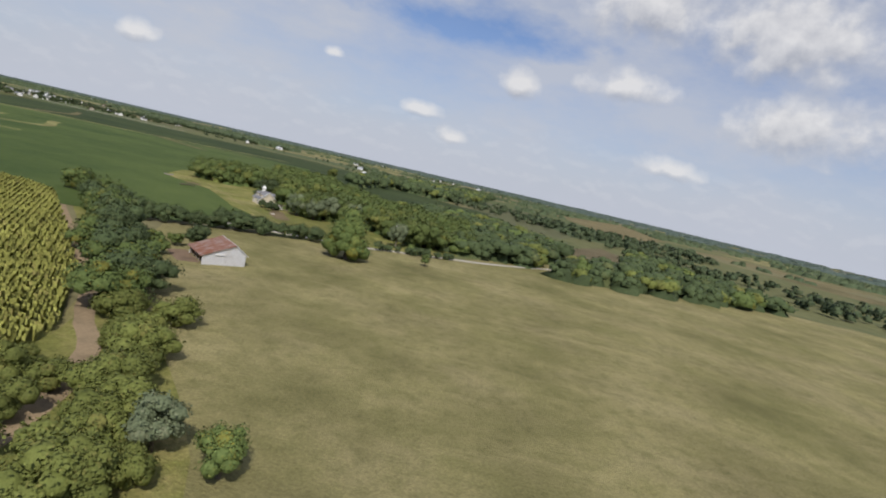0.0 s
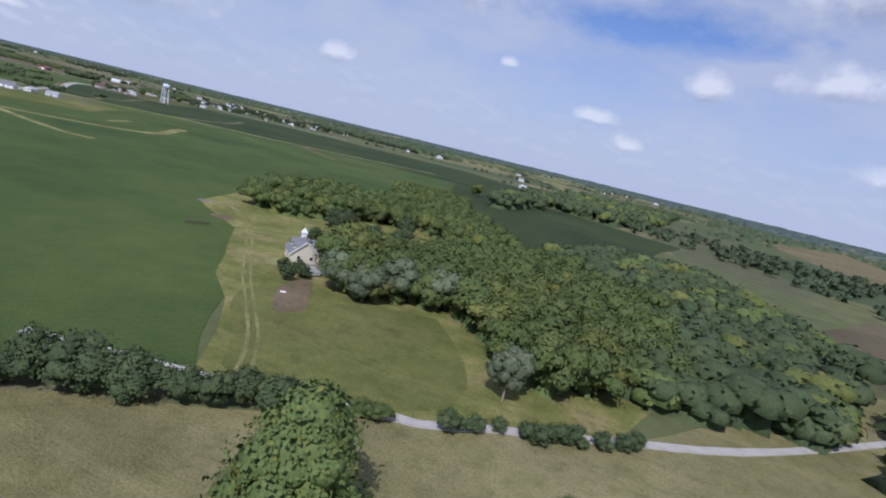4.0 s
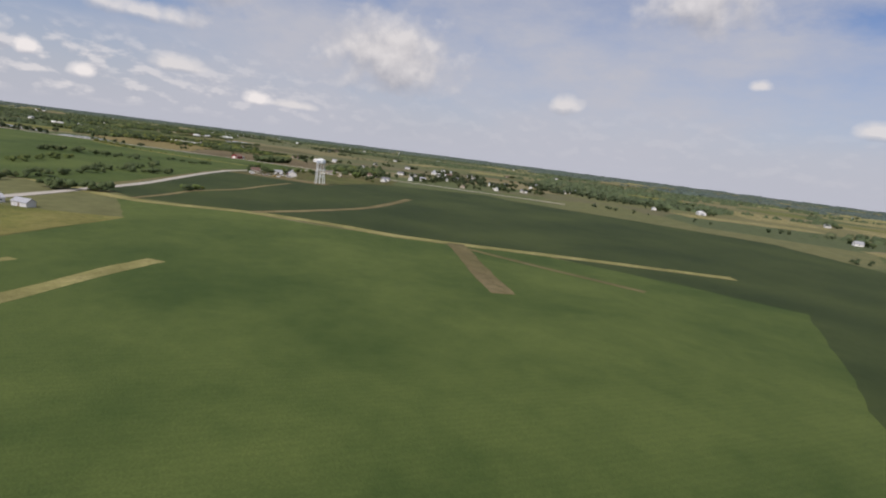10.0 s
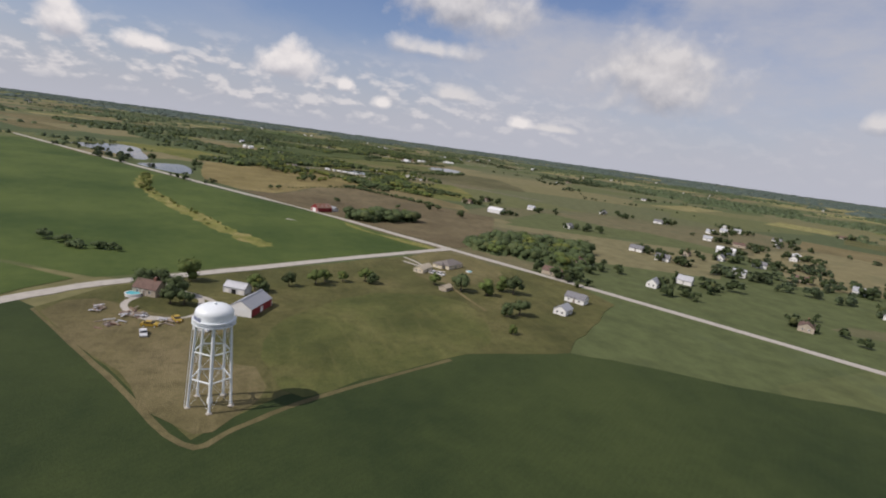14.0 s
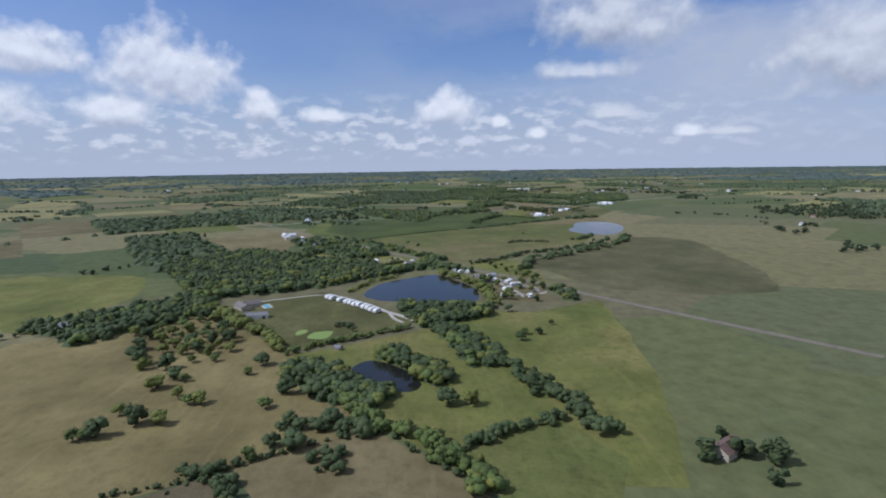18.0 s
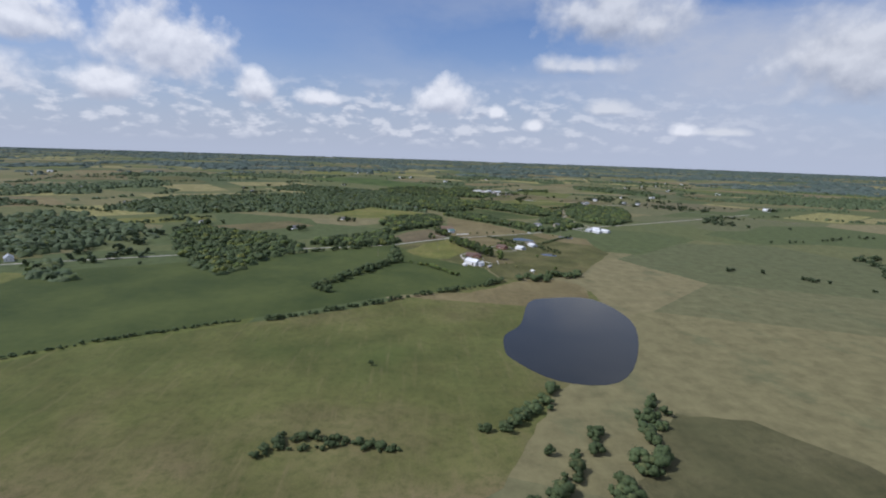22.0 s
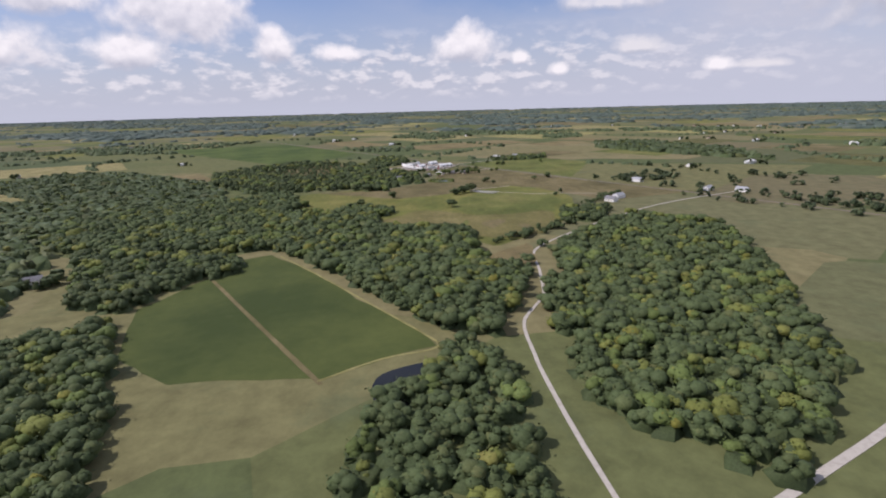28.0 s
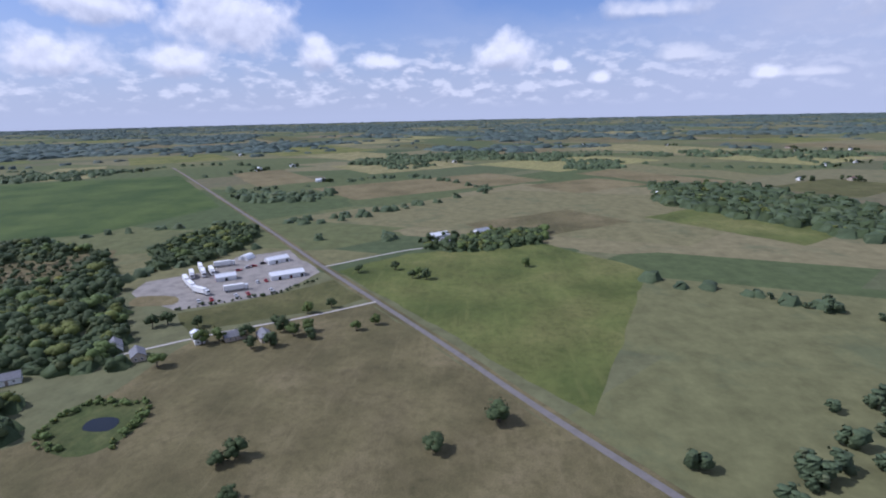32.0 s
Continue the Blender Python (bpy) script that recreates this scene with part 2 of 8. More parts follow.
def crop(name, dark, light, angle, gap, contrast):
    """A sown field: fine rows, with wetter and drier ground."""
    m, ns, ls, b = blank(name, 0.9, 0.0, 0.15)
    p = place_in(ns)
    turn = ns.new("ShaderNodeMapping")
    turn.inputs["Rotation"].default_value = (0, 0, radians(angle))
    ls.new(p, turn.inputs["Vector"])
    wave = ns.new("ShaderNodeTexWave")
    wave.inputs["Scale"].default_value = 1.0 / gap
    wave.inputs["Distortion"].default_value = 0.8
    wave.inputs["Detail"].default_value = 2.0
    ls.new(turn.outputs[0], wave.inputs["Vector"])
    broad, mids = noise_in(ns, ls, p, 0.055, 4), noise_in(ns, ls, p, 0.6, 5, 0.7)
    fac = ns.new("ShaderNodeMath")
    fac.operation = "MULTIPLY_ADD"
    ls.new(mids, fac.inputs[0])
    fac.inputs[1].default_value = 0.35
    ls.new(broad, fac.inputs[2])
    c = ramp_in(ns, ls, fac.outputs[0], [(0.50, dark), (0.84, light)])
    rows = ramp_in(ns, ls, wave.outputs[1], [(0.2, 1.0 - contrast), (0.8, 1.0 + contrast * 0.6)])
    c = mix_in(ns, ls, 1.0, c, rows, "MULTIPLY")
    fine = noise_in(ns, ls, p, 9.0, 3, 0.7)
    c = mix_in(ns, ls, 1.0, c, ramp_in(ns, ls, fine, [(0.3, 0.82), (0.7, 1.12)]), "MULTIPLY")
    ls.new(c, b.inputs["Base Color"])
    bump_in(ns, ls, b, fine, 0.6, 0.05)
    return m


def leafy(name, dark, light, gold=(0.16, 0.15, 0.03)):
    """Leaves: every spray and lobe has a tone of its own, mottled by leaf and gap."""
    m, ns, ls, b = blank(name, 0.7, 0.0, 0.12)
    geo = ns.new("ShaderNodeNewGeometry")
    info = ns.new("ShaderNodeObjectInfo")
    low = tuple(0.34 * d + 0.66 * l for d, l in zip(dark, light))
    c = ramp_in(ns, ls, geo.outputs["Random Per Island"], [(0.0, low), (0.85, light), (1.0, gold)])
    broad = noise_in(ns, ls, geo.outputs["Position"], 0.30, 3)
    c = mix_in(ns, ls, 1.0, c, ramp_in(ns, ls, broad, [(0.32, 0.80), (0.70, 1.20)]), "MULTIPLY")
    speck = noise_in(ns, ls, geo.outputs["Position"], 7.0, 5, 0.75)
    c = mix_in(ns, ls, 1.0, c, ramp_in(ns, ls, speck, [(0.34, 0.70), (0.66, 1.18)]), "MULTIPLY")
    c = mix_in(ns, ls, 1.0, c, ramp_in(ns, ls, info.outputs["Random"], [(0.0, 0.85), (1.0, 1.15)]), "MULTIPLY")
    ls.new(c, b.inputs["Base Color"])
    bump_in(ns, ls, b, speck, 0.5, 0.06)
    return m


def painted(name, colour, rough=0.6, metal=0.0, wear=0.18, scale=3.0, dirt=None):
    """Paint, render, metal sheet or gravel with soft stains."""
    m, ns, ls, b = blank(name, rough, metal)
    p = place_in(ns)
    spots, fine = noise_in(ns, ls, p, scale, 5, 0.65), noise_in(ns, ls, p, scale * 9, 3, 0.6)
    c = mix_in(ns, ls, ramp_in(ns, ls, spots, [(0.45, 0.0), (0.75, 1.0)]), colour, dirt or tuple(v * (1 - wear * 1.6) for v in colour))
    c = mix_in(ns, ls, 1.0, c, ramp_in(ns, ls, fine, [(0.3, 1 - wear * 0.5), (0.7, 1 + wear * 0.3)]), "MULTIPLY")
    ls.new(c, b.inputs["Base Color"])
    bump_in(ns, ls, b, fine, 0.25, 0.01)
    return m


def ribbed(name, colour, dirt, gap, rough=0.45, metal=0.5, rust=0.3):
    """Corrugated metal sheet with rust."""
    m, ns, ls, b = blank(name, rough, metal)
    tex = ns.new("ShaderNodeTexCoord")
    wave = ns.new("ShaderNodeTexWave")
    wave.inputs["Scale"].default_value = 1.0 / gap
    ls.new(tex.outputs["Object"], wave.inputs["Vector"])
    spots = noise_in(ns, ls, tex.outputs["Object"], 2.2, 6, 0.7)
    c = mix_in(ns, ls, ramp_in(ns, ls, spots, [(0.62 - rust, 0.0), (0.86 - rust, 1.0)]), colour, dirt)
    c = mix_in(ns, ls, 1.0, c, ramp_in(ns, ls, wave.outputs[1], [(0.0, 0.86), (1.0, 1.06)]), "MULTIPLY")
    ls.new(c, b.inputs["Base Color"])
    bump_in(ns, ls, b, wave.outputs[1], 0.5, 0.02)
    return m


PASTURE = grass("dry_pasture_grass", (0.162, 0.152, 0.058), (0.238, 0.212, 0.092), (0.300, 0.258, 0.128), 0.16, 1.6)
MEADOW = grass("green_meadow_grass", (0.095, 0.112, 0.029), (0.148, 0.152, 0.042), (0.205, 0.184, 0.062), 0.06, 0.9)
LAWN = grass("mown_lawn", (0.070, 0.074, 0.025), (0.106, 0.104, 0.038), (0.150, 0.134, 0.056), 0.09, 1.2)
PALE_LAWN = grass("pale_dry_lawn", (0.110, 0.100, 0.042), (0.150, 0.132, 0.058), (0.190, 0.165, 0.076), 0.08, 1.0)
HAYFIELD = grass("tan_hay_field", (0.140, 0.115, 0.054), (0.182, 0.150, 0.072), (0.220, 0.182, 0.092), 0.05, 0.7)
GREEN_HAY = grass("fresh_green_hay", (0.078, 0.098, 0.026), (0.120, 0.134, 0.038), (0.170, 0.166, 0.056), 0.06, 0.9)
PATCHY = grass("patchy_dry_pasture", (0.080, 0.098, 0.028), (0.126, 0.128, 0.042), (0.190, 0.150, 0.078), 0.022, 0.9)
GOLDEN = grass("golden_hay_field", (0.150, 0.122, 0.050), (0.205, 0.168, 0.070), (0.262, 0.214, 0.096), 0.05, 0.8)
TOWER_GRASS = grass("deep_green_rough_grass", (0.070, 0.082, 0.026), (0.100, 0.108, 0.034), (0.140, 0.132, 0.050), 0.12, 1.0)
POND_WEEDS = grass("dark_pond_weeds", (0.052, 0.070, 0.022), (0.080, 0.096, 0.032), (0.115, 0.120, 0.045), 0.3, 1.4)
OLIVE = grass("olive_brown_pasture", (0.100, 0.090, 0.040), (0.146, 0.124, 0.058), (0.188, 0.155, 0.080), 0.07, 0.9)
OCHRE = grass("ochre_pasture_grass", (0.104, 0.100, 0.036), (0.152, 0.138, 0.052), (0.200, 0.172, 0.074), 0.06, 0.9)
DULL_OLIVE = grass("dull_olive_grass", (0.080, 0.080, 0.036), (0.110, 0.104, 0.048), (0.138, 0.124, 0.062), 0.06, 0.8)
BROWN = grass("brown_stubble_field", (0.112, 0.090, 0.050), (0.142, 0.115, 0.064), (0.172, 0.142, 0.080), 0.045, 0.5)
WEEDS = grass("rank_weeds", (0.125, 0.142, 0.034), (0.210, 0.205, 0.060), (0.300, 0.250, 0.105), 0.35, 1.8)
SOY = crop("soybean_leaves", (0.040, 0.068, 0.016), (0.086, 0.116, 0.030), 24, 1.3, 0.03)
# darker version of SOY, with passing cloud shade painted into the crop
SOY_DEEP = crop("dark_cloud_shaded_soybean_leaves", (0.025, 0.040, 0.013), (0.050, 0.068, 0.021), -35, 1.2, 0.025)
SOY_MID = crop("mid_green_soybean_leaves", (0.042, 0.060, 0.017), (0.082, 0.100, 0.029), 15, 1.2, 0.03)
RAIL_EARTH = painted("grey_brown_ballast", (0.19, 0.165, 0.125), 0.95, 0.0, 0.25, 0.8)
STRAW = grass("pale_grass_waterway", (0.175, 0.165, 0.060), (0.250, 0.232, 0.090), (0.310, 0.278, 0.122), 0.3, 1.6)
GRAVEL = painted("pale_limestone_gravel", (0.42, 0.39, 0.34), 0.95, 0.0, 0.16, 1.5)
DIRT = painted("bare_earth_track", (0.27, 0.20, 0.12), 0.95, 0.0, 0.25, 1.2)
ASPHALT = painted("grey_asphalt", (0.17, 0.155, 0.14), 0.9, 0.0, 0.15, 1.0)
YARD_PALE = painted("worn_pale_gravel", (0.34, 0.31, 0.26), 0.95, 0.0, 0.28, 0.7)
YARD = painted("gravelled_yard", (0.27, 0.245, 0.21), 0.95, 0.0, 0.3, 0.5)
BARK = painted("grey_bark", (0.12, 0.095, 0.07), 0.95, 0.0, 0.35, 5.0)
LEAF = leafy("green_leaves", (0.056, 0.084, 0.024), (0.105, 0.140, 0.042))
LEAF_WARM = leafy("yellow_green_leaves", (0.058, 0.084, 0.024), (0.108, 0.138, 0.040), (0.130, 0.145, 0.045))
LEAF_DARK = leafy("deep_green_leaves", (0.036, 0.055, 0.024), (0.068, 0.092, 0.038), (0.095, 0.108, 0.042))
LEAF_GOLD = leafy("yellowing_leaves", (0.078, 0.100, 0.024), (0.142, 0.160, 0.042), (0.18, 0.17, 0.05))
LEAF_GREY = leafy("silvery_leaves", (0.075, 0.100, 0.052), (0.150, 0.178, 0.098), (0.19, 0.20, 0.12))
# paler and greyer than LEAF_DARK: some middle-distance haze sits in the colour
LEAF_WIDE = leafy("lightly_hazed_grey_green_leaves", (0.042, 0.063, 0.032), (0.080, 0.106, 0.052), (0.105, 0.12, 0.06))
# haze over the distant woods is mixed into this bluish leaf colour
LEAF_FAR_HAZED = leafy("haze_tinted_blue_green_leaves", (0.052, 0.080, 0.066), (0.086, 0.114, 0.094), (0.11, 0.13, 0.10))
WHITE = painted("white_paint", (0.78, 0.77, 0.74), 0.5, 0.0, 0.08, 2.0)
CREAM = painted("cream_siding", (0.62, 0.55, 0.42), 0.7, 0.0, 0.06, 1.0)
RED = painted("barn_red_boards", (0.26, 0.035, 0.035), 0.75, 0.0, 0.25, 2.0)
BRICK = painted("dull_red_brick", (0.25, 0.12, 0.085), 0.85, 0.0, 0.2, 2.0)
TAN = painted("tan_siding", (0.42, 0.36, 0.28), 0.75, 0.0, 0.1, 2.0)
SHINGLE = painted("grey_shingles", (0.20, 0.20, 0.21), 0.9, 0.0, 0.2, 4.0)
SHINGLE_WARM = painted("grey_brown_shingles", (0.19, 0.17, 0.155), 0.9, 0.0, 0.2, 4.0)
TAN_SHEET = painted("tan_sheet_roof", (0.46, 0.40, 0.30), 0.6, 0.0, 0.1, 2.0)
SHINGLE_BROWN = painted("brown_shingles", (0.16, 0.105, 0.085), 0.9, 0.0, 0.25, 4.0)
TIN = ribbed("white_steel_sheet", (0.80, 0.80, 0.80), (0.62, 0.60, 0.57), 0.30, 0.42, 0.15, 0.0)
TIN_OLD = ribbed("weathered_steel_sheet", (0.68, 0.68, 0.70), (0.50, 0.47, 0.45), 0.12, 0.5, 0.3, 0.1)
TIN_RUST = ribbed("rusty_roof_sheet", (0.34, 0.27, 0.24), (0.22, 0.085, 0.045), 0.25, 0.7, 0.15, 0.28)
TIN_GREEN = ribbed("teal_roof_sheet", (0.14, 0.27, 0.25), (0.12, 0.20, 0.19), 0.3, 0.5, 0.2, 0.05)
TIN_GREY = ribbed("grey_roof_sheet", (0.40, 0.41, 0.43), (0.30, 0.30, 0.31), 0.3, 0.5, 0.3, 0.05)
GLASS = painted("dark_window_glass", (0.03, 0.035, 0.04), 0.1, 0.0, 0.1, 2.0)
TYRE = painted("black_rubber", (0.02, 0.02, 0.02), 0.85, 0.0, 0.2, 3.0)
STEEL = painted("pale_painted_steel", (0.74, 0.78, 0.79), 0.4, 0.0, 0.07, 1.0)
WOOD = painted("grey_boards", (0.28, 0.23, 0.18), 0.85, 0.0, 0.3, 3.0)
POOL = painted("turquoise_pool", (0.10, 0.42, 0.46), 0.15, 0.0, 0.05, 1.0)
ALGAE = painted("bright_green_duckweed", (0.20, 0.27, 0.06), 0.5, 0.0, 0.12, 1.5)
RED_EARTH = grass("thin_grass_on_red_earth", (0.150, 0.120, 0.060), (0.185, 0.140, 0.080), (0.215, 0.160, 0.100), 0.5, 1.6)
EARTH = painted("reddish_spoil", (0.19, 0.13, 0.085), 0.95, 0.0, 0.3, 1.0)
WRAP = painted("white_bale_wrap", (0.56, 0.54, 0.49), 0.4, 0.0, 0.12, 3.0)
CARS = [painted("car_paint_" + n, c, 0.3, 0.2, 0.05, 2.0) for n, c in (("white", (0.75, 0.75, 0.75)), ("red", (0.35, 0.03, 0.03)), ("blue", (0.05, 0.08, 0.2)), ("grey", (0.2, 0.2, 0.22)), ("yellow", (0.5, 0.33, 0.05)))]


def pond_water():
    m, ns, ls, b = blank("still_pond_water", 0.06, 0.0, 0.24)
    p = place_in(ns)
    c = ramp_in(ns, ls, noise_in(ns, ls, p, 0.12, 4), [(0.35, (0.013, 0.015, 0.014)), (0.7, (0.022, 0.023, 0.020))])
    ls.new(c, b.inputs["Base Color"])
    bump_in(ns, ls, b, noise_in(ns, ls, p, 3.0, 3), 0.25, 0.03)
    return m


WATER = pond_water()


def countryside():
    """The far country: a patchwork of fields, hay and woodland."""
    m, ns, ls, b = blank("far_countryside", 0.95, 0.0, 0.1)
    p = place_in(ns)
    stretch = ns.new("ShaderNodeMapping")
    stretch.inputs["Rotation"].default_value = (0, 0, radians(33))
    stretch.inputs["Scale"].default_value = (1.0, 0.62, 1.0)
    ls.new(p, stretch.inputs["Vector"])
    fields = ns.new("ShaderNodeTexVoronoi")
    fields.distance = "CHEBYCHEV"
    fields.inputs["Scale"].default_value = 0.021
    ls.new(stretch.outputs[0], fields.inputs["Vector"])
    pick = ns.new("ShaderNodeSeparateColor")
    ls.new(fields.outputs["Color"], pick.inputs[0])
    c = ramp_in(ns, ls, pick.outputs[0], [(0.0, (0.080, 0.102, 0.042)), (0.30, (0.115, 0.125, 0.052)), (0.52, (0.155, 0.146, 0.068)), (0.70, (0.200, 0.174, 0.092)), (0.86, (0.070, 0.094, 0.042)), (1.0, (0.165, 0.138, 0.078))])
    fine = noise_in(ns, ls, p, 0.35, 6, 0.7)
    c = mix_in(ns, ls, 1.0, c, ramp_in(ns, ls, fine, [(0.3, 0.72), (0.7, 1.2)]), "MULTIPLY")
    scrub = ramp_in(ns, ls, noise_in(ns, ls, p, 0.09, 7, 0.7), [(0.54, 0.0), (0.68, 0.5)])
    ls.new(mix_in(ns, ls, scrub, c, (0.085, 0.105, 0.055)), b.inputs["Base Color"])
    return m


COUNTRY = countryside()


# ---- mesh helpers ----
def mesh_of(name, verts, faces, material):
    me = bpy.data.meshes.new(name)
    me.from_pydata([tuple(map(float, v)) for v in verts], [], [tuple(map(int, q)) for q in faces])
    me.materials.append(material)
    me.update()
    return me


def mass_mesh(name, verts, quads, normals, material):
    """One mesh from arrays of vertices and four-cornered faces."""
    me = bpy.data.meshes.new(name)
    n, k = len(verts), len(quads)
    me.vertices.add(n)
    me.vertices.foreach_set("co", np.asarray(verts, np.float32).ravel())
    me.loops.add(4 * k)
    me.loops.foreach_set("vertex_index", np.asarray(quads, np.int32).ravel())
    me.polygons.add(k)
    me.polygons.foreach_set("loop_start", np.arange(0, 4 * k, 4, dtype=np.int32))
    me.polygons.foreach_set("loop_total", np.full(k, 4, np.int32))
    me.materials.append(material)
    me.update(calc_edges=True)
    if normals is not None:
        soft = me.attributes.new("custom_normal", "FLOAT_VECTOR", "POINT")
        soft.data.foreach_set("vector", np.asarray(normals, np.float32).ravel())
        me.update()
    return me


class Shape:
    """Verts and faces gathered from simple solids."""

    def __init__(self):
        self.v, self.f = [], []

    def add(self, verts, faces):
        n = len(self.v)
        self.v += [tuple(v) for v in verts]
        self.f += [tuple(n + i for i in q) for q in faces]
        return self

    def box(self, x0, y0, z0, x1, y1, z1, bevel=0.0):
        b = min(bevel, (x1 - x0) / 2.01, (y1 - y0) / 2.01)
        ring = [(x0 + b, y0), (x1 - b, y0), (x1, y0 + b), (x1, y1 - b), (x1 - b, y1), (x0 + b, y1), (x0, y1 - b), (x0, y0 + b)] if b else [(x0, y0), (x1, y0), (x1, y1), (x0, y1)]
        return self.prism(ring, z0, z1)

    def prism(self, ring, z0, z1):
        n = len(ring)
        v = [(x, y, z0) for x, y in ring] + [(x, y, z1) for x, y in ring]
        f = [tuple(reversed(range(n))), tuple(range(n, 2 * n))] + [(i, (i + 1) % n, n + (i + 1) % n, n + i) for i in range(n)]
        return self.add(v, f)

    def side_prism(self, ring, y0, y1):
        """A profile in x and z, drawn out along y."""
        n = len(ring)
        v = [(x, y0, z) for x, z in ring] + [(x, y1, z) for x, z in ring]
        f = [tuple(range(n)), tuple(reversed(range(n, 2 * n)))] + [(i, n + i, n + (i + 1) % n, (i + 1) % n) for i in range(n)]
        return self.add(v, f)

    def tube(self, points, radii, n=8):
        """A round bar through points."""
        rings = []
        pts = [Vector(p) for p in points]
        for i, p in enumerate(pts):
            d = (pts[min(i + 1, len(pts) - 1)] - pts[max(i - 1, 0)]).normalized()
            a = d.orthogonal().normalized()
            c = d.cross(a)
            rings.append([p + radii[i] * (math.cos(2 * math.pi * k / n) * a + math.sin(2 * math.pi * k / n) * c) for k in range(n)])
        v = [q for r in rings for q in r]
        f = [(i * n + k, i * n + (k + 1) % n, (i + 1) * n + (k + 1) % n, (i + 1) * n + k) for i in range(len(rings) - 1) for k in range(n)]
        f += [tuple(reversed(range(n))), tuple(range(len(v) - n, len(v)))]
        return self.add(v, f)

    def lathe(self, profile, n=24):
        """A profile of radius and height, turned about z."""
        v = [(r * math.cos(2 * math.pi * k / n), r * math.sin(2 * math.pi * k / n), z) for r, z in profile for k in range(n)]
        f = [(i * n + k, i * n + (k + 1) % n, (i + 1) * n + (k + 1) % n, (i + 1) * n + k) for i in range(len(profile) - 1) for k in range(n)]
        f += [tuple(reversed(range(n))), tuple(range(len(v) - n, len(v)))]
        return self.add(v, f)

    def mesh(self, name, material):
        return mesh_of(name, self.v, self.f, material)


def part(name, shape, material, parent, label=""):
    me = shape if isinstance(shape, bpy.types.Mesh) else shape.mesh(name, material)
    ob = new(name, me)
    ob.parent = parent
    return tagged(ob, label)


def thing(name, label, category, group=""):
    return tagged(new(name), label, category, group)


def at(x, y, yaw=0.0, z=0.0, size=1.0):
    return pose(x, y, z, 0, 0, yaw) @ Matrix.Diagonal((size, size, size, 1))


# ---- the land ----
LAID = []
FIELDS = []


def inside(points, ring):
    """Which points lie inside a ring."""
    x, y = points[:, 0], points[:, 1]
    hit = np.zeros(len(points), bool)
    px, py = ring[:, 0], ring[:, 1]
    qx, qy = np.roll(px, -1), np.roll(py, -1)
    for ax, ay, cx, cy in zip(px, py, qx, qy):
        cross = (ay > y) != (cy > y)
        if cross.any():
            hit ^= cross & (x < (cx - ax) * (y - ay) / (cy - ay + 1e-12) + ax)
    return hit


def lay(points, margin=0.0):
    """The height for a new sheet: a few millimetres above all that lies below it."""
    p = np.array(points, float)
    lo, hi = p.min(0) - margin, p.max(0) + margin
    high = 0.0
    for q, a, c, m, h in LAID:
        if h < high or not ((a < hi).all() and (c > lo).all()):
            continue
        if margin and m:
            meet = np.hypot(*(p[:, None] - q[None]).transpose(2, 0, 1)).min() < 2 * (margin + m)
        elif margin:
            meet = inside(p, q).any()
        elif m:
            meet = inside(q, p).any()
        else:
            meet = inside(p, q).any() or inside(q, p).any()
        if meet:
            high = h
    high += 0.004 + 0.0004 * (len(LAID) % 9)
    LAID.append((p, lo, hi, margin, high))
    return high


def smooth(points, closed=False, steps=4):
    """Points on a soft curve through the given ones."""
    p = [Vector((*q, 0)) for q in points]
    n = len(p)
    res = []
    for i in range(n if closed else n - 1):
        a, b, c, d = (p[(i + k) % n] if closed else p[min(max(i + k, 0), n - 1)] for k in (-1, 0, 1, 2))
        for s in range(steps):
            t = s / steps
            q = 0.5 * ((2 * b) + (c - a) * t + (2 * a - 5 * b + 4 * c - d) * t * t + (3 * b - a - 3 * c + d) * t ** 3)
            res.append((q.x, q.y))
    return res if closed else res + [points[-1]]


def ragged(ring, gap=2.0, swing=0.22):
    """The same ring with uneven edges, alike for neighbours that share an edge."""
    res = []
    for (ax, ay), (bx, by) in zip(ring, ring[1:] + ring[:1]):
        n = min(40, max(1, int(math.hypot(bx - ax, by - ay) / gap)))
        for k in range(n):
            x, y = ax + (bx - ax) * k / n, ay + (by - ay) * k / n
            w = noise.noise_vector(Vector((x * 0.45, y * 0.45, 2.0))) + 1.6 * noise.noise_vector(Vector((x * 0.11, y * 0.11, 5.0)))
            res.append((x + swing * w.x, y + swing * w.y))
    return res


def field(name, points, material, label, soft=0, thick=0.0, keep=True):
    """A field: a sheet laid a few millimetres above the ground, or a crop with a height of its own."""
    ring = smooth(points, True, soft) if soft else list(points)
    wide = max(np.ptp(np.array(ring), axis=0))
    if material is not WATER:
        ring = ragged(ring, 0.8 if wide < 12 else 2.0, 0.16 if wide < 12 else 0.8 if soft else 0.4)
    if sum(a[0] * b[1] - b[0] * a[1] for a, b in zip(ring, ring[1:] + ring[:1])) < 0:
        ring.reverse()
    tall = thick > 0.2
    z = lay(ring) + (thick if tall else 0.0)
    n = len(ring)
    v = [(x, y, z) for x, y in ring] + ([(x, y, -0.02) for x, y in ring] if tall else [])
    f = [tuple(range(n))] + ([(i, n + i, n + (i + 1) % n, (i + 1) % n) for i in range(n)] if tall else [])
    if keep:
        FIELDS.append(np.array(ring))
    return tagged(new(name, mesh_of(name, v, f, material)), label, "field", kind="structure")


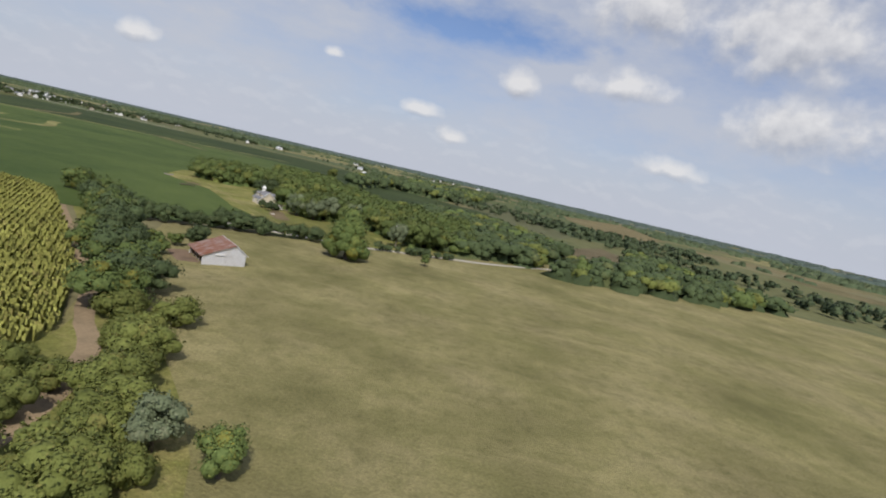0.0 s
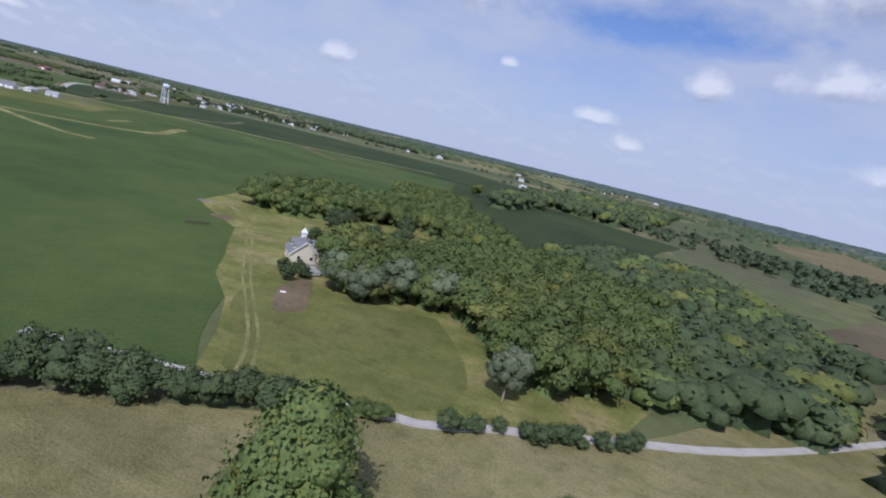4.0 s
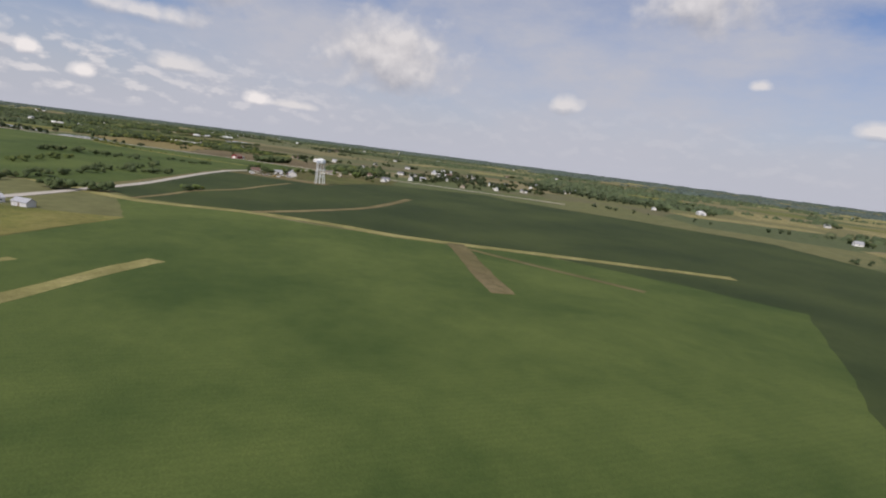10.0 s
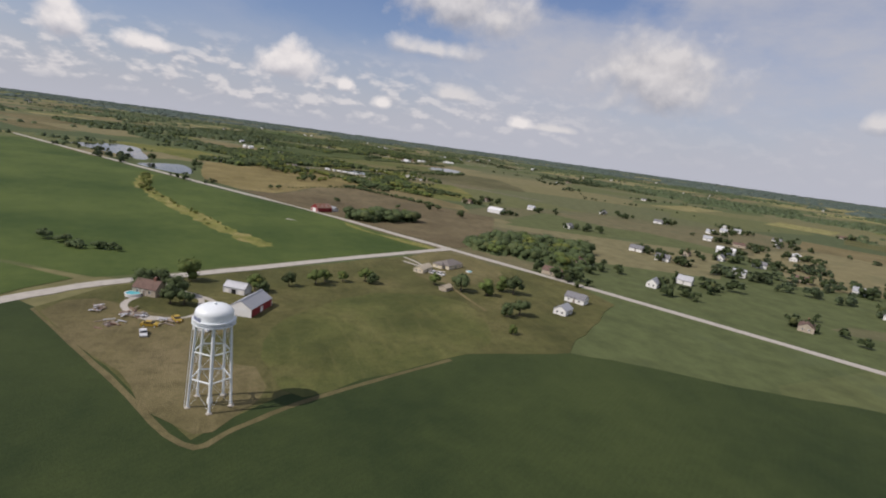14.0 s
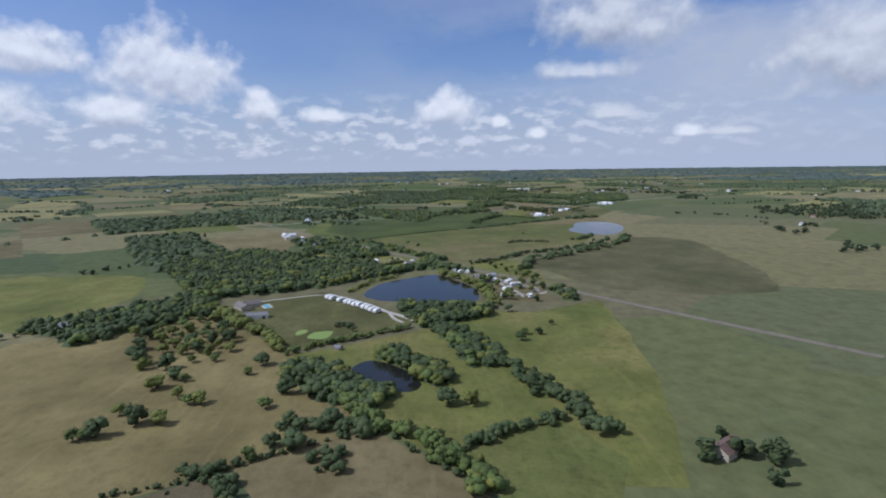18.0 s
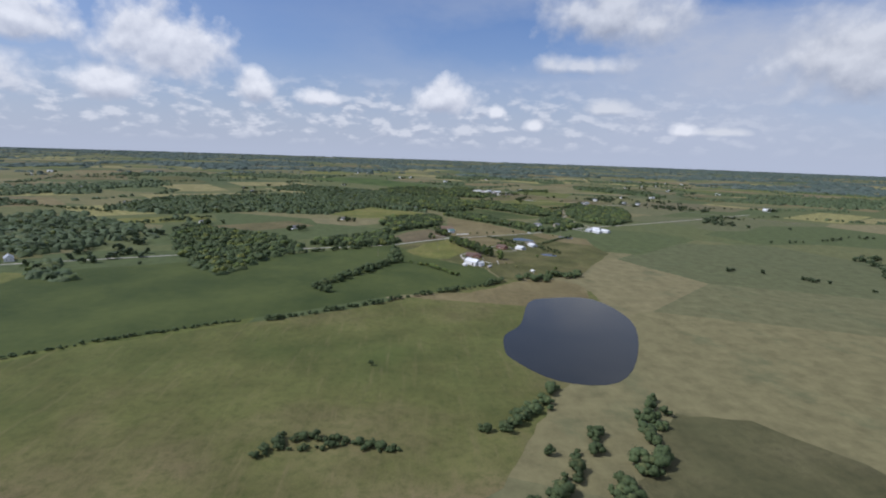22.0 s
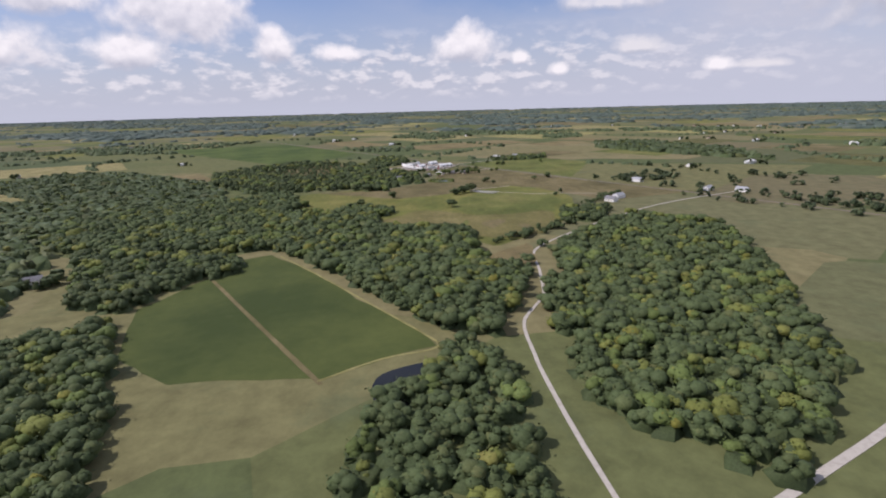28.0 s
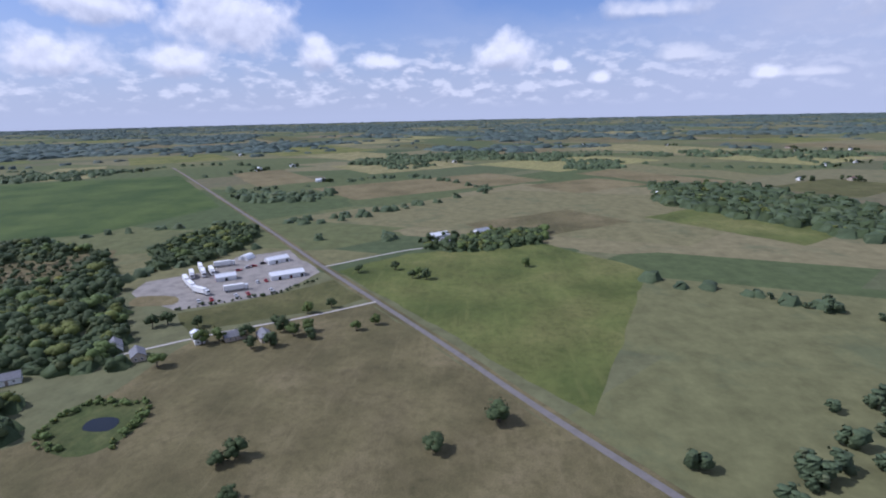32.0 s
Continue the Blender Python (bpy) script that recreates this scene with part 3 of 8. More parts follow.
def ribbon(name, points, width, material, label, category="road", steps=5, rough=0.12, kind="structure"):
    """A road or track with slightly ragged edges."""
    line = smooth(points, False, steps)
    high = lay(line, width)
    v, f = [], []
    for i, (x, y) in enumerate(line):
        (ax, ay), (bx, by) = line[max(i - 1, 0)], line[min(i + 1, len(line) - 1)]
        d = math.hypot(bx - ax, by - ay) or 1.0
        nx, ny = -(by - ay) / d, (bx - ax) / d
        for s in (-1, 1):
            w = s * width * 0.5 * (1 + random.uniform(-rough, rough))
            v.append((x + nx * w, y + ny * w, high))
    n = len(line)
    v += [(x, y, -0.02) for x, y, _ in v]
    for i in range(n - 1):
        a = 2 * i
        f += [(a, a + 2, a + 3, a + 1), (a, 2 * n + a, 2 * n + a + 2, a + 2), (a + 1, a + 3, 2 * n + a + 3, 2 * n + a + 1)]
    return tagged(new(name, mesh_of(name, v, f, material)), label, category, kind=kind)




def fall(x, y):
    """How far the land has sunk with the earth's curve, past the fields."""
    return np.maximum(np.hypot(np.asarray(x) + 330.0, np.asarray(y) - 190.0) - 1300.0, 0.0) ** 2 / 440000.0


def ground_mesh():
    """A round sheet to the horizon, flat under the fields and bending down far off."""
    radii = [1300 + 60 * k * (1 + 0.05 * k) for k in range(38)]
    n = 96
    v = [(-330.0, 190.0, 0.0)]
    for r in radii:
        for k in range(n):
            x, y = -330 + r * math.cos(2 * math.pi * k / n), 190 + r * math.sin(2 * math.pi * k / n)
            v.append((x, y, -float(fall(x, y))))
    f = [(0, 1 + k, 1 + (k + 1) % n) for k in range(n)]
    f += [(1 + i * n + k, 1 + (i + 1) * n + k, 1 + (i + 1) * n + (k + 1) % n, 1 + i * n + (k + 1) % n) for i in range(len(radii) - 1) for k in range(n)]
    return mesh_of("ground", v, f, COUNTRY)


tagged(new("ground", ground_mesh()), "open farmland of fields and woods to the horizon", "ground", kind="structure")

# first stretch: pasture, corn and the homestead
field("pasture", [(-26, -30), (60, -30), (70, 60), (14, 62), (0.6, 44.2), (-5.4, 40.1), (-8.7, 37.8), (-17, 32.5), (-10, 14)], PASTURE, "dry yellow pasture with worn patches", keep=True)
field("corn_field", [(-60, 36), (-27.2, 34.5), (-24.5, 33.4), (-16.8, 24.2), (-12.9, 19.3), (-10.0, 14.4), (-9.2, 12), (-14, -4), (-60, -10)], WEEDS, "weedy soil under ripening corn")
field("weedy_strip", [(-28, 38), (-22, 32), (-14.6, 22.6), (-10.4, 16.6), (-9.4, 12), (-13, -4), (-2, -4), (-2.6, 8), (-7.4, 15.6), (-13, 24), (-19, 32)], WEEDS, "rank yellow weeds along the hedge", keep=False)
ribbon("farm_track", [(-29, 37), (-23.5, 32.3), (-16.0, 23.4), (-12.1, 18.8), (-10.1, 15.7), (-8.2, 12.9), (-7.2, 8), (-8.5, 0), (-12, -8)], 0.55, DIRT, "bare earth farm track beside the corn", "track")
field("soybean_field", [(-12.2, 38.6), (-17, 33.4), (-48, 18), (-88, 60), (-88, 80.8), (-83, 90), (-95, 105), (-109.5, 109), (-99.5, 120), (-81, 130.4), (-67, 143.5), (-40, 150), (-26, 108), (-25, 92), (-25, 84), (-24.6, 79), (-27, 76), (-33, 75.4), (-31.6, 63), (-31.1, 58.3), (-24.1, 53.6), (-20.2, 48.3), (-15.9, 43.9)], SOY, "wide dark green soybean field", thick=0.12)
field("soybean_field", [(-26, 100), (-40, 148), (-67, 144), (-81, 131), (-99.4, 121.4), (-111, 111.5), (-120, 112), (-130, 150), (-135, 200), (-120, 214), (-96, 220), (-60, 226), (-20, 190), (-20, 148), (-24, 104)], SOY_DEEP, "soybean field beyond the grass track, coloured darker for cloud shade")
field("yard_grass", [(-12.0, 38.2), (-13.6, 41.2), (-15.7, 43.7), (-17.9, 45.9), (-20.3, 48.4), (-22.3, 50.4), (-24.0, 53.5), (-27, 55.5), (-31.0, 58.2), (-33, 66), (-32.4, 74.8), (-27.4, 75.4), (-24, 78.4), (-22, 90), (-12, 80), (-2, 62), (2, 50), (0.2, 43.8), (-5.4, 40.1), (-8.7, 37.8)], WEEDS, "rank grass and weeds round the old homestead")
field("mown_grass", [(-11, 38.5), (-13, 41), (-16, 44.6), (-15, 47.6), (-12.5, 47.4), (-8.5, 49.5), (-5, 43.4), (-6.5, 40)], MEADOW, "greener grass beside the homestead lane", 3)
for side in (-0.22, 0.22):
    ribbon("wheel_rut", [(-10.6 + side, 38.0), (-12.1 + side, 40.6), (-14.4 + side, 43.4), (-16.9 + side, 46.2), (-19.3 + side, 49.2), (-21 + side, 51.4), (-25.4 + side, 56.6), (-29.0 + side, 59.0)], 0.13, STRAW, "pale wheel rut of the homestead lane", "track", rough=0.3)
field("bare_patch", [(-13.6, 44.2), (-14.9, 45.8), (-15.6, 48.3), (-14.9, 48.8), (-13.7, 46.6), (-12.9, 45.0)], RED_EARTH, "bare reddish earth in the yard", 4)
ribbon("farm_lane", [(-17, 36.4), (-12, 37.8), (-8.7, 38.9), (-6.4, 39.8), (-5.4, 40.1), (-3.6, 41.4), (-1.8, 42.5), (0.2, 43.8), (6, 48), (18, 60)], 0.42, GRAVEL, "pale gravel lane behind the pasture", "lane")
field("far_soybean_field", [(-24, 104), (-20, 148), (-2, 138), (9, 131), (0, 90), (-6.5, 73), (-12.2, 77)], SOY_DEEP, "dark soybean field beyond the wood", thick=0.1)
field("stubble_field", [(14, 75), (28, 100), (30, 88), (16, 60)], BROWN, "brown stubble field among the woods")
field("hay_field", [(50, 276), (127, 413), (95, 240), (50, 160)], HAYFIELD, "pale hay field far off")

# second stretch: soybeans with grassed waterways, up to the water tower
ribbon("grass_waterway", [(-75.6, 101.5), (-73.3, 97.5), (-66.6, 87.2), (-68, 79.5), (-73.5, 73.5), (-80, 69)], 1.6, STRAW, "pale grass waterway through soybeans", "waterway")
ribbon("grass_waterway", [(-74.7, 86.2), (-78.4, 93.1)], 0.9, STRAW, "pale grass waterway through soybeans", "waterway")
ribbon("grass_waterway", [(-56.1, 69.4), (-59.3, 68.3), (-66.9, 69.3), (-75, 71)], 1.0, STRAW, "pale grass waterway through soybeans", "waterway")
field("light_field", [(-112, 82), (-105, 93), (-95, 105.1), (-83.3, 89.7), (-88.4, 80.8), (-100, 72)], MEADOW, "light green hay field beside the farmstead")
field("soybean_field", [(-111, 111), (-120.5, 109.6), (-150.7, 136.8), (-162, 147), (-160, 149), (-140, 161), (-144.4, 166), (-149.8, 177.4), (-150.1, 190), (-135, 215), (-100, 210), (-60, 165), (-66.5, 146), (-74.5, 138.2), (-99, 122.4)], SOY_DEEP, "soybean field below the water tower, coloured darker for cloud shade", thick=0.12)
ribbon("field_road", [(-128, 103), (-110.3, 109.6), (-105.3, 113.7), (-99.4, 121.2), (-89.8, 127.8), (-81.5, 131.8), (-74.9, 137.2), (-67.2, 144.6), (-50, 160)], 2.0, STRAW, "broad grassy track between the crops", "track")
ribbon("field_road", [(-99.4, 121.6), (-101, 131), (-104, 143), (-109.5, 153.9), (-119, 168.6)], 1.5, HAYFIELD, "grass waterway joining the track", "waterway")
ribbon("field_road", [(-110.6, 110.6), (-115, 116.5), (-120.5, 122.6), (-125, 132), (-133.5, 142.6), (-140.6, 152)], 1.0, HAYFIELD, "narrow grass waterway", "waterway")
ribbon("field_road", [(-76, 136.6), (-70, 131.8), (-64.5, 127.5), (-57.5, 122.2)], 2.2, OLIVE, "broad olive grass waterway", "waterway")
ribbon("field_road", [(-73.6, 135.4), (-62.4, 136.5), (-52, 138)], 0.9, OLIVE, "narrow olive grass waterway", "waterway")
field("tower_plot", [(-160.1, 148.8), (-165.9, 152.6), (-169.8, 159), (-181.2, 178.9), (-186.6, 190.5), (-176, 206), (-164, 206), (-150.1, 190), (-149.8, 177.4), (-144.4, 166), (-140, 161)], LAWN, "mown grass round the water tower and farm")
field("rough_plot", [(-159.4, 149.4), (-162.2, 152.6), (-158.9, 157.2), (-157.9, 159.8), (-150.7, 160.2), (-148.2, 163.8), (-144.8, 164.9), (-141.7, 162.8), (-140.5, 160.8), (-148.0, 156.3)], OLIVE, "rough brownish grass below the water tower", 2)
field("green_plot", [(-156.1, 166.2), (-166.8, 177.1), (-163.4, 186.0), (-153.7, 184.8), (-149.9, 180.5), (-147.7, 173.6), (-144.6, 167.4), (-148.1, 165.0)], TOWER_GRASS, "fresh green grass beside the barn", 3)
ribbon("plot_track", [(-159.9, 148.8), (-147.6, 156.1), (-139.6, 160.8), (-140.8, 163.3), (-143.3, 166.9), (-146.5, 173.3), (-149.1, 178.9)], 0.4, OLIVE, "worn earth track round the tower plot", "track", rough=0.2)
ribbon("gravel_road", [(-105, 92), (-114, 102.4), (-120, 108.8), (-128.9, 118.2), (-150.7, 136.2), (-161.7, 146.2), (-167, 151.9), (-172.9, 162.1), (-182.8, 178.9), (-191.6, 195)], 1.5, GRAVEL, "pale gravel road past the farm")
ribbon("farm_drive", [(-169.3, 155.6), (-165.6, 156.4), (-161.4, 154.6), (-158, 156.4), (-157.2, 159), (-159, 161), (-162.2, 161.4), (-165.4, 158.4), (-168, 155.9)], 0.55, GRAVEL, "looping gravel drive of the farm", "drive")
ribbon("house_drive", [(-181.6, 184.4), (-179, 186), (-177.6, 187.6)], 0.5, GRAVEL, "short gravel drive", "drive")
field("soybean_field", [(-168.6, 150.6), (-173.2, 160), (-178.9, 170.4), (-191.4, 192.6), (-203, 186), (-217.9, 177.5), (-244, 156.8), (-284, 129), (-330, 98), (-300, 60), (-190, 118)], SOY, "soybean field between two gravel roads", thick=0.12)
field("soybean_field", [(-123.4, 106.6), (-131, 116.4), (-151.8, 134.4), (-163, 145), (-168, 149.4), (-190, 118.6), (-299, 60.6), (-225, 40), (-150, 84)], SOY, "soybean field beyond the gravel road", thick=0.12)
ribbon("grass_waterway", [(-257.5, 143.7), (-239.8, 144.2), (-228.6, 147.7), (-216.8, 152.1), (-202.7, 158.4), (-194.4, 162.4), (-186.0, 166.9)], 2.6, WEEDS, "weedy waterway with shrubs in soybeans", "waterway", steps=9, rough=0.42)
ribbon("gravel_road", [(-345, 90), (-323.6, 104.5), (-284.9, 130.8), (-243.6, 160), (-222.3, 175.9), (-201.3, 188.8), (-191.2, 195.2), (-180, 202), (-160, 214), (-120, 236)], 1.4, GRAVEL, "straight pale gravel road")
field("lake", [(-329.5, 110.4), (-345, 121), (-338, 129), (-322, 132.6), (-301, 137.4), (-293, 136.2), (-306.4, 126.9)], WATER, "blue lake in two parts beside the road", 4)
field("lake", [(-281, 137.4), (-290, 146.6), (-279, 151), (-266.6, 151.6), (-268, 146)], WATER, "blue lake in two parts beside the road", 4)
field("hay_field", [(-288.4, 153), (-307.9, 152.9), (-311, 160), (-316, 167), (-300, 188), (-284, 201.6), (-271.2, 194.6), (-263.4, 183), (-242.2, 171), (-244.5, 163.7), (-257.5, 155.3)], GOLDEN, "golden hay field with a few bushes")
field("stubble_field", [(-243, 163), (-242.2, 171.5), (-263.2, 183.4), (-270.6, 194.4), (-259.9, 202.9), (-248, 210), (-232, 222), (-197.4, 204.6), (-192.4, 196.6), (-202.7, 189.7), (-214.1, 181.7), (-230, 170.6)], BROWN, "brown stubble field beside the red barn")
field("stubble_field", [(-271.9, 195), (-274.9, 199.3), (-277.1, 206.8), (-268.3, 214.8), (-261.2, 219.1), (-252, 222), (-240, 219), (-247.5, 211.6), (-259.8, 203.8)], HAYFIELD, "second brown stubble field with hedge")

# third stretch: the lake with the caravans
field("meadow", [(-294.4, 198), (-303, 208.4), (-311.5, 221.2), (-322.3, 245.4), (-287.9, 240), (-265, 232), (-268, 216), (-277.6, 207.6)], MEADOW, "green meadow beside the lake wood")
field("far_meadow", [(-358.7, 116.1), (-360.0, 130.5), (-360.8, 139.7), (-353.9, 151.6), (-334.6, 156.5), (-318.6, 154.9), (-313.9, 147.6)], MEADOW, "pale green meadow beyond the golden field", 2)
field("bushy_pasture", [(-306.2, 164), (-318, 165.6), (-329.8, 169.2), (-310.7, 185), (-299.5, 196), (-294.9, 198), (-284, 203.6), (-277.6, 207), (-273.4, 199.5), (-270.6, 194.4), (-285, 176)], GOLDEN, "golden pasture dotted with bushes")
field("meadow", [(-299, 194.8), (-302.5, 203), (-309, 214.1), (-308.2, 217.3), (-293, 218), (-286, 214), (-286, 204), (-294, 198)], MEADOW, "olive meadow below the hedge")
field("lawn", [(-322.6, 176), (-329.6, 183.3), (-335.6, 193.6), (-326, 203.6), (-314.1, 210.6), (-308.3, 207.7), (-303.5, 200.5), (-301.2, 194.1), (-308.8, 187.9)], LAWN, "wide mown lawn of the caravan park")
field("meadow_strip", [(-312, 214), (-318, 224), (-316, 232), (-300, 240), (-292, 234), (-294, 220), (-306, 217.6)], MEADOW, "bright green meadow")
field("lake", [(-332.4, 202), (-341.5, 204.6), (-346.5, 210), (-350.2, 216.6), (-343, 221), (-334.7, 224.1), (-325.8, 223.4), (-323, 218.9), (-322.7, 214.8), (-326, 209.4), (-327.6, 205)], WATER, "dark still lake beside the caravan park", 4)
ribbon("lake_dam", [(-334.4, 200.6), (-343, 203.6), (-348, 209), (-352.4, 216)], 0.9, MEADOW, "grassed dam of the lake", "dam")
ribbon("park_drive", [(-333.5, 195.2), (-331.3, 197.5), (-327.9, 200.7), (-323.4, 204.4), (-319.4, 206.9), (-316.8, 209.1), (-313.4, 211.5)], 0.9, GRAVEL, "pale gravel drive beside the parked caravans", "drive")
ribbon("park_drive", [(-318.2, 207.4), (-314.9, 208.3), (-312.5, 209.7)], 0.6, GRAVEL, "gravel turning loop", "drive")
ribbon("park_drive", [(-329.1, 182.9), (-330.8, 186.5), (-332.7, 191.0), (-333.5, 195.2)], 0.5, GRAVEL, "gravel drive along the lawn", "drive")
field("duckweed_pond", [(-306, 195.9), (-308.8, 196.4), (-309, 199.2), (-305.6, 198.6)], ALGAE, "small pond covered with bright duckweed", 3)
field("duckweed_pond", [(-307.5, 193.8), (-310, 193.8), (-310.1, 195.2), (-308.4, 195.0)], ALGAE, "small pond covered with bright duckweed", 3)
field("pond", [(-292.6, 203.5), (-295.7, 205.9), (-291.8, 210.2), (-287.5, 212), (-285.3, 210.4), (-287.8, 206.7)], WATER, "dark pond among the trees", 4)
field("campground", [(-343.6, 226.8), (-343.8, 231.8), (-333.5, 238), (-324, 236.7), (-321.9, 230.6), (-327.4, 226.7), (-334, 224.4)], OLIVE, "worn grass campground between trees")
field("rail_meadow", [(-364.1, 226), (-367.9, 236.8), (-355.3, 240.2), (-340.2, 240.3), (-330, 246), (-333, 243.4), (-345, 235.6), (-355.0, 228.8)], MEADOW, "rough green meadow beside the railway", 2)
field("dark_meadow", [(-272.2, 214.9), (-277.0, 225.7), (-269.8, 229), (-262, 224.9), (-264.4, 217.6)], GREEN_HAY, "deep green meadow behind a hedgerow")
field("village_green", [(-377.1, 178.2), (-382.9, 181.9), (-386.3, 185.6), (-378.1, 192.8), (-374.8, 199.2), (-379.7, 206.3), (-373.5, 212.2), (-366.5, 214.1), (-358.1, 214.1), (-356.4, 207.1), (-361.7, 201.0), (-365.4, 202.5), (-366.8, 197.5), (-373.7, 189.7), (-371.7, 184.4)], MEADOW, "open grass round the lakeside houses", 2)
ribbon("camp_drive", [(-344.5, 227.8), (-343.8, 229.6), (-340.9, 232.5), (-337.9, 234.0), (-335.2, 235.4), (-333.4, 236.7)], 0.75, YARD_PALE, "worn gravel drive of the campground", "drive", rough=0.3)
ribbon("camp_drive", [(-342.9, 229.4), (-340.0, 230.0), (-336.6, 230.4), (-333.6, 231.2), (-331.3, 231.8), (-329.2, 232.2)], 0.85, YARD_PALE, "worn gravel drive of the campground", "drive", rough=0.3)
ribbon("camp_drive", [(-335.6, 230.6), (-333.2, 231.1), (-331.1, 231.6)], 0.50, YARD_PALE, "worn gravel drive of the campground", "drive", rough=0.3)
ribbon("camp_drive", [(-329.2, 232.2), (-328.5, 230.9), (-328.0, 230.0), (-327.4, 229.0)], 0.60, YARD_PALE, "worn gravel drive of the campground", "drive", rough=0.3)
ribbon("camp_drive", [(-329.2, 232.2), (-328.7, 234.0), (-331.1, 234.6)], 0.50, YARD_PALE, "worn gravel drive of the campground", "drive", rough=0.3)
ribbon("camp_drive", [(-329.2, 232.2), (-326.6, 232.1)], 0.60, YARD_PALE, "worn gravel drive of the campground", "drive", rough=0.3)
ribbon("camp_drive", [(-328.9, 232.7), (-327.8, 234.2), (-326.7, 234.9)], 0.50, YARD_PALE, "worn gravel drive of the campground", "drive", rough=0.3)
ribbon("camp_drive", [(-344.0, 228.7), (-341.4, 227.4)], 0.50, YARD_PALE, "worn gravel drive of the campground", "drive", rough=0.3)
ribbon("camp_drive", [(-348.8, 224.9), (-347.4, 226.4), (-346.3, 227.7), (-343.9, 229.6)], 0.90, YARD_PALE, "worn gravel drive of the campground", "drive", rough=0.3)
ribbon("camp_drive", [(-342.3, 230.5), (-340.6, 232.5)], 0.50, YARD_PALE, "worn gravel drive of the campground", "drive", rough=0.3)
ribbon("camp_drive", [(-333.9, 234.6), (-333.7, 236.0)], 0.45, YARD_PALE, "worn gravel drive of the campground", "drive", rough=0.3)
ribbon("camp_drive", [(-332.1, 229.9), (-329.6, 230.5), (-329.0, 231.4)], 0.60, YARD_PALE, "worn gravel drive of the campground", "drive", rough=0.3)
field("gravel_pad", [(-330.0, 235.7), (-330.6, 236.9), (-331.2, 237.8), (-329.9, 237.3), (-328.8, 236.5), (-329.1, 235.8)], YARD_PALE, "bare gravel pad of the campground", 3, keep=False)
field("hay_field", [(-423.5, 140), (-446, 155.3), (-425.1, 177.2), (-413.9, 183.9), (-403.3, 173.7), (-386.7, 174.5), (-378.9, 168.2)], HAYFIELD, "tan hay field below white houses")
field("green_strip", [(-440.6, 170), (-470, 172), (-466, 205), (-462.6, 236.8), (-436, 231), (-411, 214.2), (-410.2, 195.1), (-414.5, 187)], GREEN_HAY, "light green crop strip beside the road", thick=0.1)
field("big_pasture", [(-404.7, 195.7), (-413, 197), (-427.2, 214.6), (-438.1, 234.5), (-449.1, 251.8), (-470.9, 281.1), (-460, 296), (-427.8, 292), (-410.5, 274.3), (-392, 264), (-375.1, 242.6), (-365.4, 226.7), (-369.3, 217.2)], PATCHY, "wide rolling olive pasture")
ribbon("railway_bed", [(-560, 88), (-523.4, 112.9), (-416.5, 184.2), (-378.7, 209.3), (-358.4, 223.3), (-344.9, 233.2), (-331.5, 242.4), (-326, 245.4), (-290, 270)], 1.3, RAIL_EARTH, "grey brown straight road embankment")
field("rough_grass", [(-349, 243.4), (-357, 240.6), (-366, 243), (-372, 252), (-382, 266), (-396, 280), (-406, 286), (-395, 300), (-362, 294), (-325, 282), (-331, 252)], DULL_OLIVE, "rough olive grass beyond the railway", 2)
field("brown_slope", [(-453.1, 257.7), (-457.4, 267.8), (-464.4, 277.9), (-471.5, 287.4), (-466.9, 295.0), (-455.6, 294.0), (-447.5, 288.4), (-449.4, 275.2)], HAYFIELD, "dry brown slope of the wide pasture", 3, keep=False)
# fourth stretch: farms along the road
field("soybean_field", [(-440.8, 178.7), (-414, 196.1), (-427.9, 213.6), (-440.3, 233.1), (-453, 251.2), (-458.1, 264), (-464.7, 273.4), (-470.2, 278.5), (-482.8, 276.4), (-492, 266.5), (-513.3, 254), (-510, 247), (-501.7, 232.7), (-491.4, 217.1), (-470, 178)], SOY_MID, "green soybean field with shrubby ditches", thick=0.1)
field("farm_grass", [(-513.2, 254.6), (-529.9, 271), (-537.2, 285), (-546, 302), (-535, 318), (-507.1, 318), (-475.7, 298.5), (-471.6, 286.7), (-470.4, 279.1), (-482.8, 277), (-492, 267.1)], LAWN, "grass round the farmsteads")
field("paddock", [(-505, 258), (-528.5, 272), (-522, 276.4), (-510.6, 275.8), (-500, 271.4), (-494, 265.6)], MEADOW, "green paddock beside the tree row", 3)
field("hay_paddock", [(-525.6, 274), (-531.8, 276.4), (-537, 286), (-527.8, 290.6), (-519, 285.6), (-516.6, 279)], HAYFIELD, "tan paddock inside the drive", 2)
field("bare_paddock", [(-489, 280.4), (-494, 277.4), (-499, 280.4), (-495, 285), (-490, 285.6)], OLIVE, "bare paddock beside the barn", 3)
field("lake", [(-426, 270.9), (-431.9, 272.2), (-437.5, 275.9), (-450.8, 280.3), (-454.4, 285), (-454, 294), (-440, 296), (-424, 290.3), (-413.6, 283.2), (-414.1, 275.6), (-421.4, 271.2)], WATER, "grey blue lake in the pasture", 4)
field("pond", [(-503.3, 296.2), (-505.1, 298.5), (-502.7, 300.6), (-500.6, 299.6), (-501.1, 297.1)], WATER, "small round pond", 4)
field("pond", [(-529.6, 293.6), (-533.6, 294.6), (-534.2, 297.6), (-530.1, 300.4), (-528, 299.4), (-527.8, 296.2)], WATER, "dark pond behind the farmhouse", 4)
field("hay_field", [(-532.6, 273.4), (-539, 271.5), (-550.2, 272.1), (-569.3, 274.5), (-590, 276.9), (-576.4, 288.9), (-554, 302.1), (-548.6, 303.6), (-540, 289)], HAYFIELD, "wide tan hay field across the road")
